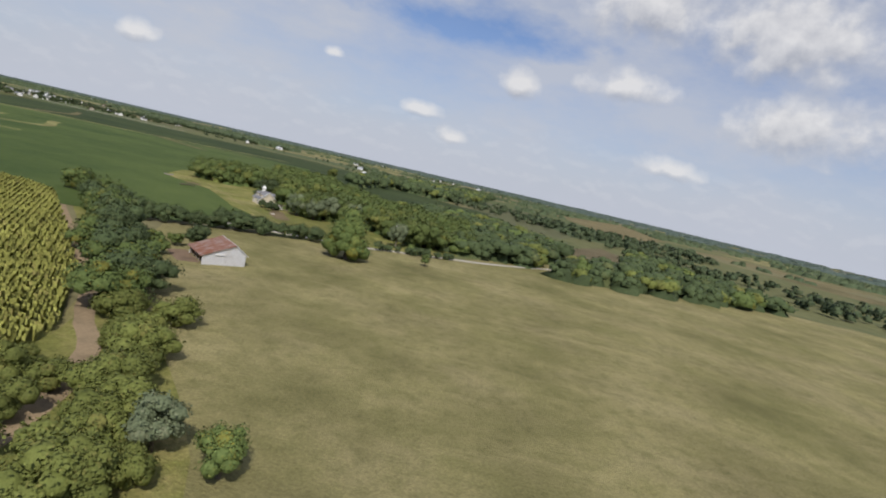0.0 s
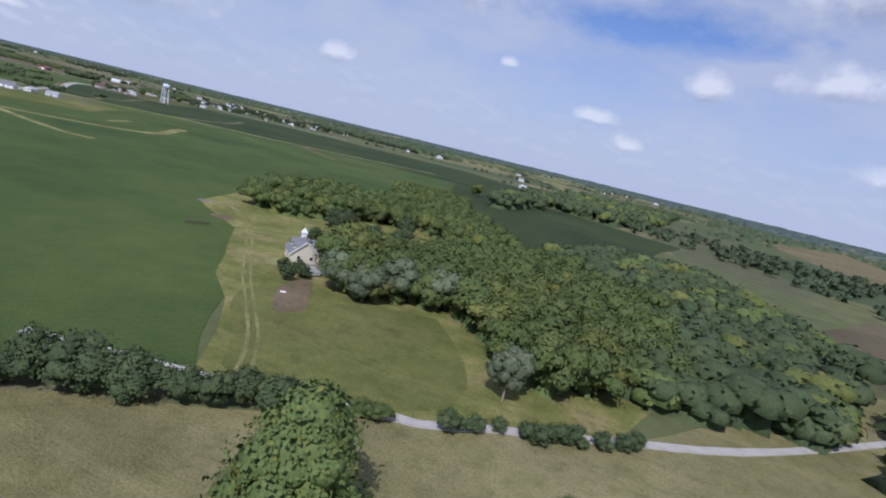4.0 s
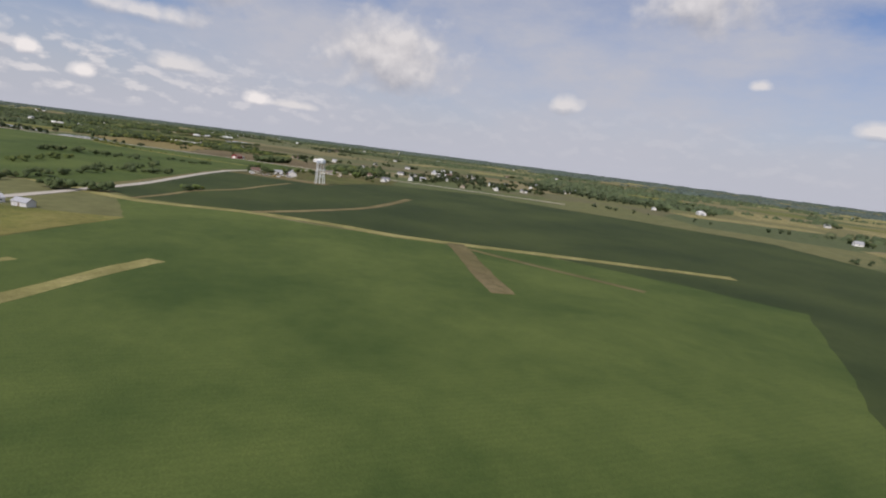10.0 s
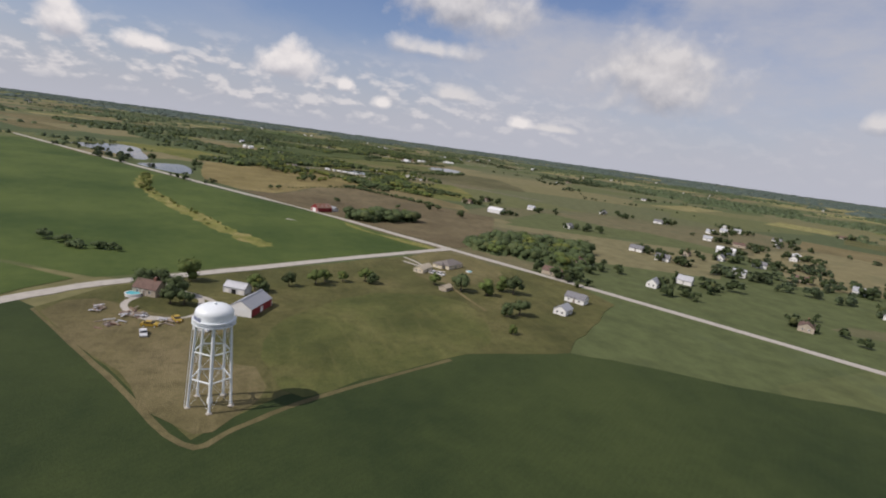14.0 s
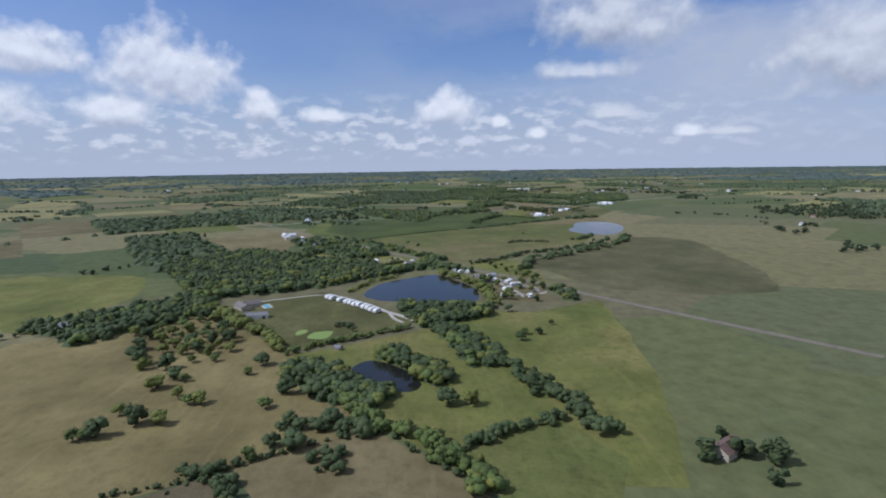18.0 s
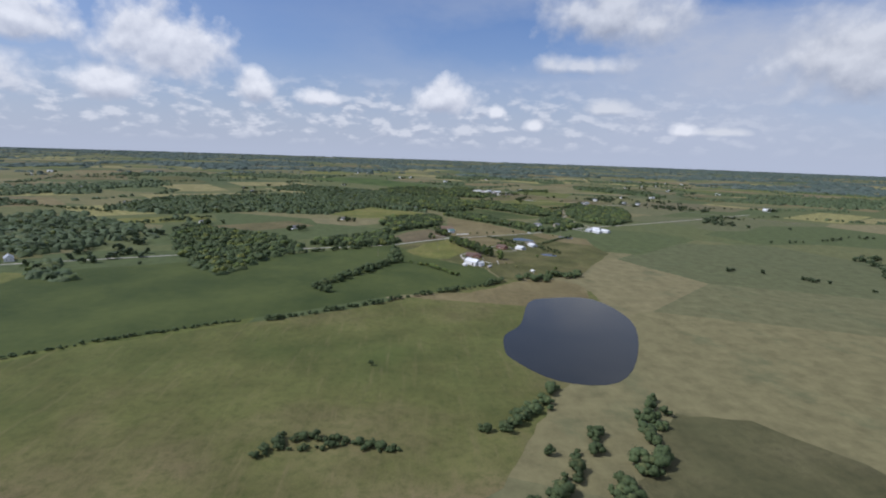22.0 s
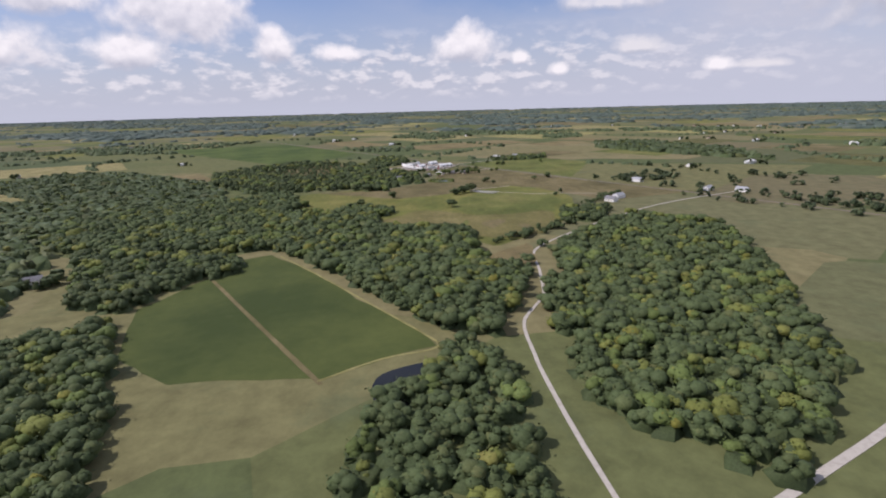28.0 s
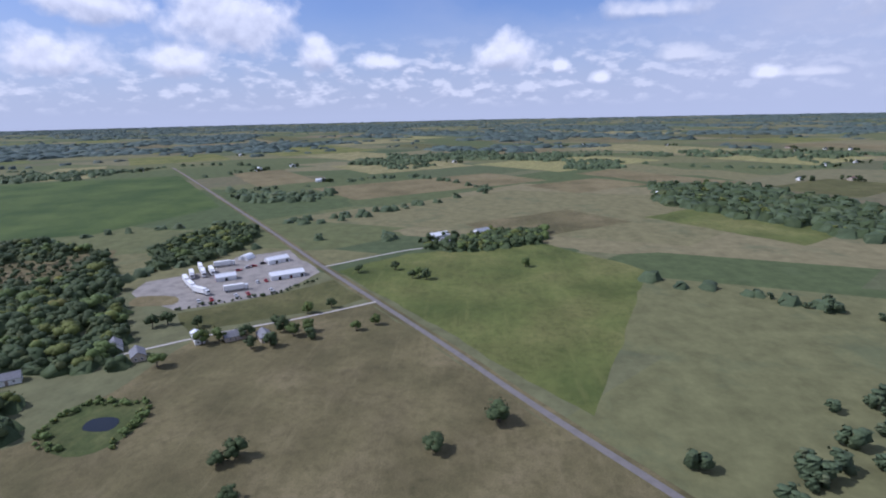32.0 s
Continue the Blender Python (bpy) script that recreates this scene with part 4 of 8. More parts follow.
field("burnt_patch", [(-557.5, 267.8), (-563, 270.9), (-561.4, 275.7), (-554.8, 275.2), (-553.5, 270.4)], EARTH, "dark scorched patch in the field", 4)
field("stubble_field", [(-519.6, 256.6), (-530, 252), (-544.6, 258.5), (-552, 266), (-539, 271.5), (-531.6, 271.2)], BROWN, "brown field behind the crossroads")
field("green_field", [(-593.1, 223.7), (-608.8, 230.1), (-628.8, 240.4), (-612.3, 261.5), (-596.4, 274.4), (-591.1, 266.3), (-587.8, 254.0), (-581.3, 239.2)], MEADOW, "light green field behind the wood")
field("soybean_field", [(-591.8, 298), (-591.5, 312), (-595.8, 317.5), (-598.1, 322.6), (-601.8, 320.8), (-610.1, 315.3), (-626, 304.2), (-637.8, 295.2), (-634.4, 290.4), (-625.1, 289.6), (-611.9, 284.6), (-598, 290)], SOY_MID, "soybean field in the woods", thick=0.1)
ribbon("field_strip", [(-624, 289.8), (-606.5, 301.4), (-597.8, 307.2), (-590.7, 312)], 0.55, OLIVE, "brown strip across the soybean field", "track")
ribbon("field_edge", [(-636, 297), (-626, 304.4), (-610, 315.4), (-601.8, 321), (-597.8, 322.8), (-595.5, 317.2), (-591.4, 311.6)], 0.32, STRAW, "bare edge of the soybean field", "track")
field("pond", [(-591.4, 316.9), (-594, 320.3), (-594.6, 324.6), (-591, 327), (-586, 326), (-586.3, 318)], WATER, "dark pond beside the field", 4)
field("hay_field", [(-542.2, 302.6), (-549, 306.3), (-540, 316), (-534.1, 320.6), (-520.4, 318), (-527.1, 309)], HAYFIELD, "tan field beside the hedge")
field("pond", [(-539.2, 311.6), (-541, 313.8), (-537.3, 316.4), (-534.9, 314.1)], WATER, "shaded pond in the hedge", 4)
ribbon("county_road", [(-470, 150), (-500, 215), (-509.2, 238.9), (-513.5, 250), (-517.4, 256), (-523.4, 262.6), (-530.7, 272.4), (-537.2, 285.6), (-547, 303.8), (-561.8, 324.6), (-569.4, 335.8), (-590, 372), (-640, 450)], 0.75, GRAVEL, "pale county road past the farms")
ribbon("farm_drive", [(-530.7, 272), (-525.4, 272.6), (-518.1, 277), (-513.6, 280.4), (-508, 285), (-508.4, 289.4), (-512.4, 291)], 0.4, GRAVEL, "curving gravel drive", "drive")
ribbon("farm_drive", [(-513.9, 280.6), (-515.3, 284.4), (-515.4, 288.1), (-513.4, 290.4), (-510.6, 290.6)], 0.45, GRAVEL, "curving gravel drive", "drive")
ribbon("farm_drive", [(-530.7, 272.4), (-533.4, 270), (-536.4, 267.7)], 0.5, GRAVEL, "gravel drive", "drive")
ribbon("farm_drive", [(-537.2, 285.6), (-532, 288.6), (-527, 291.3), (-521.4, 295.6)], 0.45, GRAVEL, "straight gravel drive to the farmhouse", "drive")
ribbon("farm_drive", [(-504.6, 275.9), (-501.5, 273.4), (-499, 272.5), (-495, 272.6), (-490.6, 273)], 0.5, GRAVEL, "curving gravel drive", "drive")
ribbon("farm_drive", [(-496.4, 272.7), (-496.9, 274.9)], 0.5, GRAVEL, "gravel spur to the farmhouse", "drive")
ribbon("farm_drive", [(-561.6, 325.2), (-556, 327.5), (-551, 332)], 0.5, GRAVEL, "gravel drive", "drive")
# fifth stretch: wooded hills, open pasture and the depot
ribbon("wood_lane", [(-612, 337), (-608.9, 335.3), (-604.7, 333.2), (-601.1, 332.5), (-595.9, 332.4), (-590.7, 332.4), (-580, 333), (-569, 334)], 0.4, GRAVEL, "pale lane through the wood")
ribbon("wood_lane", [(-612, 337), (-615.3, 337.5), (-623.6, 338.7), (-634.6, 340.2), (-645, 348), (-660.3, 363.1), (-671.9, 376.6), (-681, 391.4), (-690, 410)], 0.4, GRAVEL, "pale lane through the wood")
field("green_pasture", [(-683.3, 269.1), (-703.3, 286.2), (-713.2, 317.9), (-701.1, 339), (-693, 359), (-676, 358), (-657, 350.7), (-643.2, 339.5), (-639.2, 333), (-651.3, 325.3), (-656.4, 312.1), (-672.8, 310), (-672.7, 287.7)], MEADOW, "rolling green hill pasture", 3)
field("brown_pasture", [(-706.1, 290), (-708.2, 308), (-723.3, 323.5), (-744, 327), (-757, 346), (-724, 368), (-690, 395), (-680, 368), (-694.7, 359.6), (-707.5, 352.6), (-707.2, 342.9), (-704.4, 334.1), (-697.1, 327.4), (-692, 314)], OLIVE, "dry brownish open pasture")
field("bright_pasture", [(-694.8, 328.3), (-703.2, 335.9), (-710, 347.3), (-704, 354.8), (-693.4, 358.8), (-682.1, 357.7), (-680.6, 345.4), (-684, 332)], MEADOW, "brighter green pasture beside the lane")
field("green_slope", [(-676.5, 328.2), (-699.7, 337.8), (-696.2, 355.1), (-681.4, 355.6), (-665, 349.1), (-661.3, 338.6)], GREEN_HAY, "fresh green slope in the hill pasture", 3)
field("ochre_slope", [(-654, 318), (-658.5, 311.6), (-664.1, 312.6), (-669, 316), (-673.6, 322.6), (-669, 329), (-666.4, 334.5), (-666, 341.2), (-668.6, 349.5), (-657.7, 349.6), (-649.5, 346), (-644.6, 340.1), (-644.8, 334.2), (-649, 330), (-653, 326)], OCHRE, "ochre grazed slope of the hill pasture", 3, keep=False)
field("sandy_patch", [(-657, 333.2), (-659.9, 335), (-661.2, 338.4), (-658.6, 338.8), (-656.2, 337.2), (-653, 335.6), (-654.4, 334.2)], OLIVE, "sandy bare patch worn in the pasture", 3, keep=False)
field("sandy_patch", [(-654.8, 340.8), (-656, 342.4), (-653.6, 343.4), (-651.2, 342.8), (-652.8, 341.4)], OLIVE, "sandy bare patch worn in the pasture", 3, keep=False)
field("green_swale", [(-652.8, 326.4), (-655.6, 328.4), (-658.4, 329.4), (-661.4, 330.5), (-658.8, 330.7), (-655.2, 330), (-652.6, 328.2)], GREEN_HAY, "green damp strip in the pasture", 2, keep=False)
field("clearing", [(-628.7, 329.5), (-634.7, 335), (-638.9, 340.3), (-633.4, 339.3), (-628.2, 338.8), (-626.5, 334.6)], HAYFIELD, "tan clearing in the wood", 2)
ribbon("pasture_lane", [(-709.8, 347.3), (-707.5, 342.8), (-706.3, 337.8), (-704.7, 335.4), (-699.9, 340.3), (-696.5, 346.5), (-693.9, 351.9), (-693.2, 359.4), (-690, 372)], 0.32, GRAVEL, "thin pale lane across the pasture", "lane")
field("crop_field", [(-909.7, 150), (-940, 224), (-845, 286), (-806, 272), (-800, 250)], SOY, "flat green field beside the highway")
field("east_meadow", [(-773.4, 337.8), (-784.5, 348.7), (-792.5, 375.6), (-771.7, 390), (-727, 371), (-742.2, 359.9), (-758.3, 348.7)], GREEN_HAY, "dull green meadow beside the highway")
field("depot_yard", [(-762, 308), (-767.8, 307.3), (-774.1, 314.9), (-783.8, 316.2), (-788.6, 324.4), (-773, 334.9), (-761.4, 331.4), (-754.3, 319.2)], YARD, "gravelled depot yard full of vehicles")
field("mown_strip", [(-753.2, 319.8), (-761.2, 332), (-768.5, 338.4), (-758.5, 345.1), (-753.9, 340.3), (-746.1, 325.2)], LAWN, "mown strip between depot and lane")
field("pond_bank", [(-723.5, 323.4), (-727.1, 322.7), (-730.0, 324.4), (-729.3, 329.7), (-726.1, 331.2), (-722.1, 330.4), (-720.6, 327.7)], POND_WEEDS, "weedy dark green bank of the farm pond", 3)
field("pond", [(-724.6, 326.6), (-726.2, 326.2), (-726.7, 327.8), (-726, 329), (-724.5, 328.9)], WATER, "small shallow pond", 4)
field("spoil_heap", [(-756.5, 311.6), (-760.6, 310.4), (-760.4, 316), (-756.8, 317.4)], HAYFIELD, "bare sandy ground beside the depot", 3)
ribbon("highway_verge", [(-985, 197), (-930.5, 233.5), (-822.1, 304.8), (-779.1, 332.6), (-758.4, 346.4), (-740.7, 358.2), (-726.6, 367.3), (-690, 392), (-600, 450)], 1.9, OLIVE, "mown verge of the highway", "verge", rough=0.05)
ribbon("highway", [(-985, 197), (-930.5, 233.5), (-822.1, 304.8), (-779.1, 332.6), (-758.4, 346.4), (-740.7, 358.2), (-726.6, 367.3), (-690, 392), (-600, 450)], 0.75, ASPHALT, "straight grey asphalt highway", rough=0.02)
ribbon("side_lane", [(-757.2, 347), (-751.3, 338.4), (-748.2, 332.7), (-744.3, 326.5), (-738, 318)], 0.45, GRAVEL, "gravel lane to the houses", "lane")
ribbon("side_lane", [(-776.3, 335), (-786, 346.3), (-790.3, 352.7), (-800, 364)], 0.5, GRAVEL, "gravel lane across the meadow", "lane")


# ---- trees ----
def leaf_crown(seed, leaves, size, lobes, tall=0.78, base=0.16, wide=0.5, levels=(-0.85, 0.1, 0.9), sides=6, heart=0.97, rough=0.10, taper=0.0, cone=False):
    """A crown about one metre high: ragged lobes with leaf sprays on them and a dark heart. Vertices, faces and soft normals."""
    rng = np.random.default_rng(seed)
    centre = rng.normal(size=(lobes, 3))
    centre /= np.linalg.norm(centre, axis=1)[:, None]
    centre *= rng.uniform(0.35, 0.75, (lobes, 1)) * [wide, wide, tall * 0.5]
    centre[:, :2] *= 1 - taper * centre[:, 2:] / (tall * 0.4)
    centre[:, 2] += base + tall * 0.5
    if cone:
        up_to = (np.arange(lobes) + 0.5) / lobes
        turn = np.arange(lobes) * 2.4 + rng.normal(size=lobes) * 0.3
        far = wide * 0.72 * (1.0 - up_to) ** 0.55 * rng.uniform(0.55, 1.0, lobes)
        centre = np.stack([far * np.cos(turn), far * np.sin(turn), 0.07 + 0.82 * up_to], 1)
    radius = rng.uniform(0.16, 0.30, lobes) * (wide / 0.5) * (9.0 / max(lobes, 9)) ** 0.36
    middle = np.array([0.0, 0.0, base + tall * 0.35])
    which = rng.integers(0, lobes, leaves)
    out_dir = rng.normal(size=(leaves, 3))
    out_dir[:, 2] = np.abs(out_dir[:, 2]) * 0.9 + out_dir[:, 2] * 0.3
    out_dir /= np.linalg.norm(out_dir, axis=1)[:, None]
    spot = centre[which] + out_dir * (radius[which] * rng.uniform(0.80, 1.24, leaves))[:, None]
    normal = out_dir + rng.normal(size=(leaves, 3)) * 0.42
    normal /= np.linalg.norm(normal, axis=1)[:, None]
    a = np.cross(normal, rng.normal(size=(leaves, 3)))
    a /= np.linalg.norm(a, axis=1)[:, None]
    c = np.cross(normal, a)
    s = (size * rng.uniform(0.6, 1.35, leaves))[:, None]
    v = np.stack([spot - a * s, spot - c * s * 0.7, spot + a * s, spot + c * s * 0.7], 1).reshape(-1, 3)
    q = np.arange(4 * leaves).reshape(-1, 4)
    vs, qs, n = [v], [q], 4 * leaves
    soft = [np.repeat(0.46 * normal + 0.52 * out_dir, 4, axis=0)]
    for i in range(lobes):
        ring, way = [], []
        for t in levels:
            for k in range(sides):
                w = 2 * math.pi * k / sides + 2 * t
                d = np.array((math.sqrt(1 - t * t) * math.cos(w), math.sqrt(1 - t * t) * math.sin(w), t))
                ring.append(centre[i] + radius[i] * rng.uniform(heart - rough, heart + rough) * d)
                way.append(d)
        vs.append(np.array(ring))
        soft.append(np.array(way))
        qs.append(np.array([(n + j * sides + k, n + j * sides + (k + 1) % sides, n + (j + 1) * sides + (k + 1) % sides, n + (j + 1) * sides + k) for j in range(len(levels) - 1) for k in range(sides)] + [(n + (len(levels) - 1) * sides, n + (len(levels) - 1) * sides + a + 1, n + (len(levels) - 1) * sides + a + 2, n + (len(levels) - 1) * sides + a + 3) for a in range(0, sides - 2, 2)]))
        n += len(levels) * sides
    v, soft = np.concatenate(vs), np.concatenate(soft)
    bulk = v - middle
    soft = soft + 0.35 * bulk / np.linalg.norm(bulk, axis=1)[:, None]
    return v, np.concatenate(qs), soft / np.linalg.norm(soft, axis=1)[:, None]


def trunk_shape(seed):
    """A tapered trunk with three limbs."""
    rng = random.Random(seed)
    s = Shape().tube([(0, 0, -0.03), (0.01, 0, 0.12), (0.0, 0.012, 0.30), (0.02, 0, 0.55)], [0.042, 0.03, 0.024, 0.01], 7)
    for k in range(3):
        w = k * 2.1 + rng.random()
        s.tube([(0, 0, 0.2 + 0.04 * k), (0.12 * math.cos(w), 0.12 * math.sin(w), 0.36 + 0.04 * k), (0.24 * math.cos(w), 0.24 * math.sin(w), 0.52)], [0.017, 0.012, 0.005], 5)
    return s


CROWNS = [leaf_crown(k, 460, 0.036, 13 + k % 4, tall=0.8 + 0.03 * (k % 3), base=0.08 + 0.03 * (k % 2), wide=0.46 + 0.04 * (k % 3), levels=(-0.6, 0.2, 0.85), sides=6, heart=0.78, rough=0.12) for k in range(5)]
FINE_CROWNS = [leaf_crown(20 + k, 3000, 0.021, 24, tall=0.82 + 0.03 * (k % 3), base=0.08 + 0.03 * (k % 2), wide=0.46 + 0.04 * (k % 3), levels=(-0.7, -0.1, 0.45, 0.9), heart=0.78, rough=0.08) for k in range(5)]
BUSHES = [leaf_crown(30 + k, 1500, 0.027, 18, tall=0.86, base=0.02, wide=0.52, levels=(-0.7, -0.1, 0.45, 0.9), heart=0.78, rough=0.08) for k in range(4)]
FINE_THICKET = [leaf_crown(60 + k, 900, 0.030, 15, tall=0.88, base=0.02, wide=0.54, levels=(-0.5, 0.3, 0.85), sides=6, heart=0.69, rough=0.16) for k in range(6)]
THICKET = [leaf_crown(40 + k, 90, 0.052, 8, tall=0.88, base=0.0, wide=0.54, levels=(-0.4, 0.3, 0.85), sides=6, heart=0.88, rough=0.14) for k in range(6)]
FAR_CROWNS = [leaf_crown(80 + k, 10, 0.09, 5, tall=0.86, base=0.0, wide=0.56, levels=(-0.4, 0.75)) for k in range(5)]
LEAVES = [LEAF, LEAF_DARK, LEAF_GOLD, LEAF_GREY]
TREES = {}


def tree_pattern(k, leaf, label, group, fine):
    top = thing("tree", label, "tree", group)
    part("trunk", trunk_shape(k), BARK, top)
    part("crown", mass_mesh("crown", *(FINE_CROWNS if fine else CROWNS)[k], LEAVES[leaf]), None, top)
    top.matrix_basis = at(0, 0, 0, -900)
    return top


def tree(x, y, high, leaf=0, wide=1.0, label="broad green tree standing in a pasture", group=""):
    """One tree of its own; trees of a kind share their meshes."""
    k = int(abs(x * 13 + y * 7)) % 5
    fine = x > -40
    key = (k, leaf, label, group)
    m = pose(x, y, 0, 0, 0, (x * 37 + y * 91) % 360)
    fat = high * wide
    if key not in TREES:
        TREES[key] = ob = tree_pattern(k, leaf, label, group, fine)
        ob.matrix_basis = m @ Matrix.Diagonal((fat, fat, high, 1))
        return ob
    ob = copy_thing(TREES[key], m)
    ob.matrix_basis = m @ Matrix.Diagonal((fat, fat, high, 1))
    return ob


# grass round the lakeside houses stays open
YOUNG_WOOD = [(-739.5, 275.2), (-752, 264), (-765.2, 256.4), (-774.9, 263), (-786, 278.6), (-790.0, 288), (-770, 293), (-761.7, 284.5), (-746, 289.4), (-741, 285)]
CLEARINGS = [np.array(YOUNG_WOOD), np.array([(-377.1, 178.2), (-382.9, 181.9), (-386.3, 185.6), (-378.1, 192.8), (-374.8, 199.2), (-379.7, 206.3), (-373.5, 212.2), (-366.5, 214.1), (-358.1, 214.1), (-356.4, 207.1), (-361.7, 201.0), (-365.4, 202.5), (-366.8, 197.5), (-373.7, 189.7), (-371.7, 184.4)]),
             np.array([(-593.1, 223.7), (-608.8, 230.1), (-628.8, 240.4), (-612.3, 261.5), (-596.4, 274.4), (-591.1, 266.3), (-587.8, 254.0), (-581.3, 239.2)]),
             np.array([(-18, 57.4), (-17, 61), (-14.2, 60.6), (-12.4, 57.8), (-12.8, 55.4), (-14.4, 56.2)])]
# the railway bed and the highway stay clear of trees
KEEP_CLEAR = [(np.array(smooth([(-560, 88), (-523.4, 112.9), (-416.5, 184.2), (-378.7, 209.3), (-358.4, 223.3), (-344.9, 233.2), (-331.5, 242.4), (-326, 245.4), (-290, 270)], False, 60)), 2.0),
              (np.array(smooth([(-985, 197), (-930.5, 233.5), (-822.1, 304.8), (-779.1, 332.6), (-758.4, 346.4), (-726.6, 367.3), (-690, 392), (-600, 450)], False, 60)), 3.0)]


def grove(name, points, heights, patterns, material, label, category="wood", wide=(0.9, 1.25)):
    """Many trees that nobody could count, as one mesh."""
    points = np.asarray(points, float).reshape(-1, 2)
    for line, room in KEEP_CLEAR:
        points = points[np.hypot(*(points[:, None] - line[None]).transpose(2, 0, 1)).min(1) > room]
    for ring in CLEARINGS if label.endswith("wood") or "behind the" in label or "among the" in label or "below the white" in label else ():
        points = points[~inside(points, ring)]
    if not len(points):
        return None
    rng = np.random.default_rng(len(points) + int(abs(points[0, 0])))
    vs, qs, ws, n = [], [], [], 0
    for x, y in points:
        v, q, w0 = patterns[rng.integers(len(patterns))]
        h, w, t = rng.uniform(*heights), rng.uniform(*wide), rng.uniform(0, 6.283)
        c, s = math.cos(t), math.sin(t)
        p = np.empty_like(v)
        p[:, 0] = x + h * w * (c * v[:, 0] - s * v[:, 1])
        p[:, 1] = y + h * w * (s * v[:, 0] + c * v[:, 1])
        p[:, 2] = h * v[:, 2] - 0.02
        vs.append(p)
        ws.append(np.stack([c * w0[:, 0] - s * w0[:, 1], s * w0[:, 0] + c * w0[:, 1], w0[:, 2]], 1))
        qs.append(q + n)
        n += len(v)
    return tagged(new(name, mass_mesh(name, np.concatenate(vs), np.concatenate(qs), np.concatenate(ws), material)), label, category, kind="stuff")


def filled(ring, gap, seed=1, loose=0.75):
    """Uneven places inside a ring."""
    ring = np.array(ring, float)
    rng = np.random.default_rng(seed)
    lo, hi = ring.min(0), ring.max(0)
    gx, gy = np.meshgrid(np.arange(lo[0], hi[0], gap), np.arange(lo[1], hi[1], gap))
    p = np.stack([gx.ravel(), gy.ravel()], 1) + rng.uniform(-loose, loose, (gx.size, 2)) * gap * 0.5
    return p[inside(p, ring)]


def along(points, gap, spread, seed=1):
    """Uneven places along a line."""
    rng = np.random.default_rng(seed)
    res = []
    for (ax, ay), (bx, by) in zip(points, points[1:]):
        d = math.hypot(bx - ax, by - ay)
        for t in np.arange(0, 1, gap / max(d, gap)):
            res.append((ax + (bx - ax) * t + rng.normal() * spread, ay + (by - ay) * t + rng.normal() * spread))
    return np.array(res)


def heaps(points, wide, high, seed):
    """Low rounded leaf heaps: vertices, faces and soft normals."""
    rng = np.random.default_rng(seed)
    n = len(points)
    steps = [k * math.pi / 3 for k in range(6)]
    low = np.array([(math.cos(a), math.sin(a), 0.0) for a in steps] + [(0.62 * math.cos(a + 0.4), 0.62 * math.sin(a + 0.4), 0.78) for a in steps])
    q = np.array([(k, (k + 1) % 6, 6 + (k + 1) % 6, 6 + k) for k in range(6)] + [(6, 7, 8, 9), (6, 9, 10, 11)])
    w = rng.uniform(*wide, n)[:, None, None]
    h = rng.uniform(*high, n)[:, None]
    v = low[None] * rng.uniform(0.62, 1.3, (n, 12, 1)) * w
    v[:, :, 2] = low[None, :, 2] * h * rng.uniform(0.7, 1.3, (n, 12))
    v[:, :, 0] += points[:, 0][:, None]
    v[:, :, 1] += points[:, 1][:, None]
    v[:, :, 2] -= fall(points[:, 0], points[:, 1])[:, None]
    up = np.tile(low + (0, 0, 0.55), (n, 1)) + rng.normal(size=(12 * n, 3)) * 0.38
    up = up / np.linalg.norm(up, axis=1)[:, None]
    return v.reshape(-1, 3), (q[None] + (np.arange(n) * 12)[:, None, None]).reshape(-1, 4), up


def wood(points, gap, heights, label, far=False, seed=1, gold=0.12, fine=False):
    """A wood of mixed leaves: two or three groves over one ring."""
    p = np.asarray(filled(points, gap, seed), float).reshape(-1, 2)
    for line, room in KEEP_CLEAR:
        p = p[np.hypot(*(p[:, None] - line[None]).transpose(2, 0, 1)).min(1) > room]
    for ring in CLEARINGS:
        p = p[~inside(p, ring)]
    rng = np.random.default_rng(seed + 5)
    pick = rng.random(len(p))
    if far:
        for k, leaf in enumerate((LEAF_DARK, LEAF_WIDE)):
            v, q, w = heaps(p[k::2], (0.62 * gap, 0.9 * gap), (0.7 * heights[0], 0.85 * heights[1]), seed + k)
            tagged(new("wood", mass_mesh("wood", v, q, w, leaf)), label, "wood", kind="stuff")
        p, pick = p[::3], pick[::3]
    else:
        # filler heaps added below the crowns, so gaps between them look less dark
        low = 0.62 if fine else 1.0
        v, q, w = heaps(p, (0.6 * low * gap, 0.85 * low * gap), (low * (0.42 * heights[0] + 0.15 * heights[1]), 0.52 * low * heights[1]), seed + 9)
        tagged(new("undergrowth", mass_mesh("undergrowth", v, q, w, LEAF if fine else LEAF_DARK)), "low leaf heaps added to fill gaps between crowns", "wood", kind="stuff")
    patterns = FAR_CROWNS if far else FINE_THICKET if fine else THICKET
    dark = 0.5 if fine else 0.74
    for lo, hi, leaf in ((0, dark, LEAF if fine else LEAF_DARK), (dark, 1 - gold, LEAF_WARM if fine else LEAF), (1 - gold, 1.01, LEAF_GOLD)):
        some = p[(pick >= lo) & (pick < hi)]
        if len(some):
            grove("wood", some, heights, patterns, leaf, label, "wood", (0.95, 1.3) if fine else (1.12, 1.5))


def hedge(points, gap, heights, label, spread=0.3, leaf=None, seed=1, patterns=None):
    grove("hedgerow", along(points, gap, spread, seed), heights, patterns or (FINE_THICKET if points[0][0] > -30 else THICKET), leaf or LEAF_DARK, label, "hedge", (0.9, 1.4))


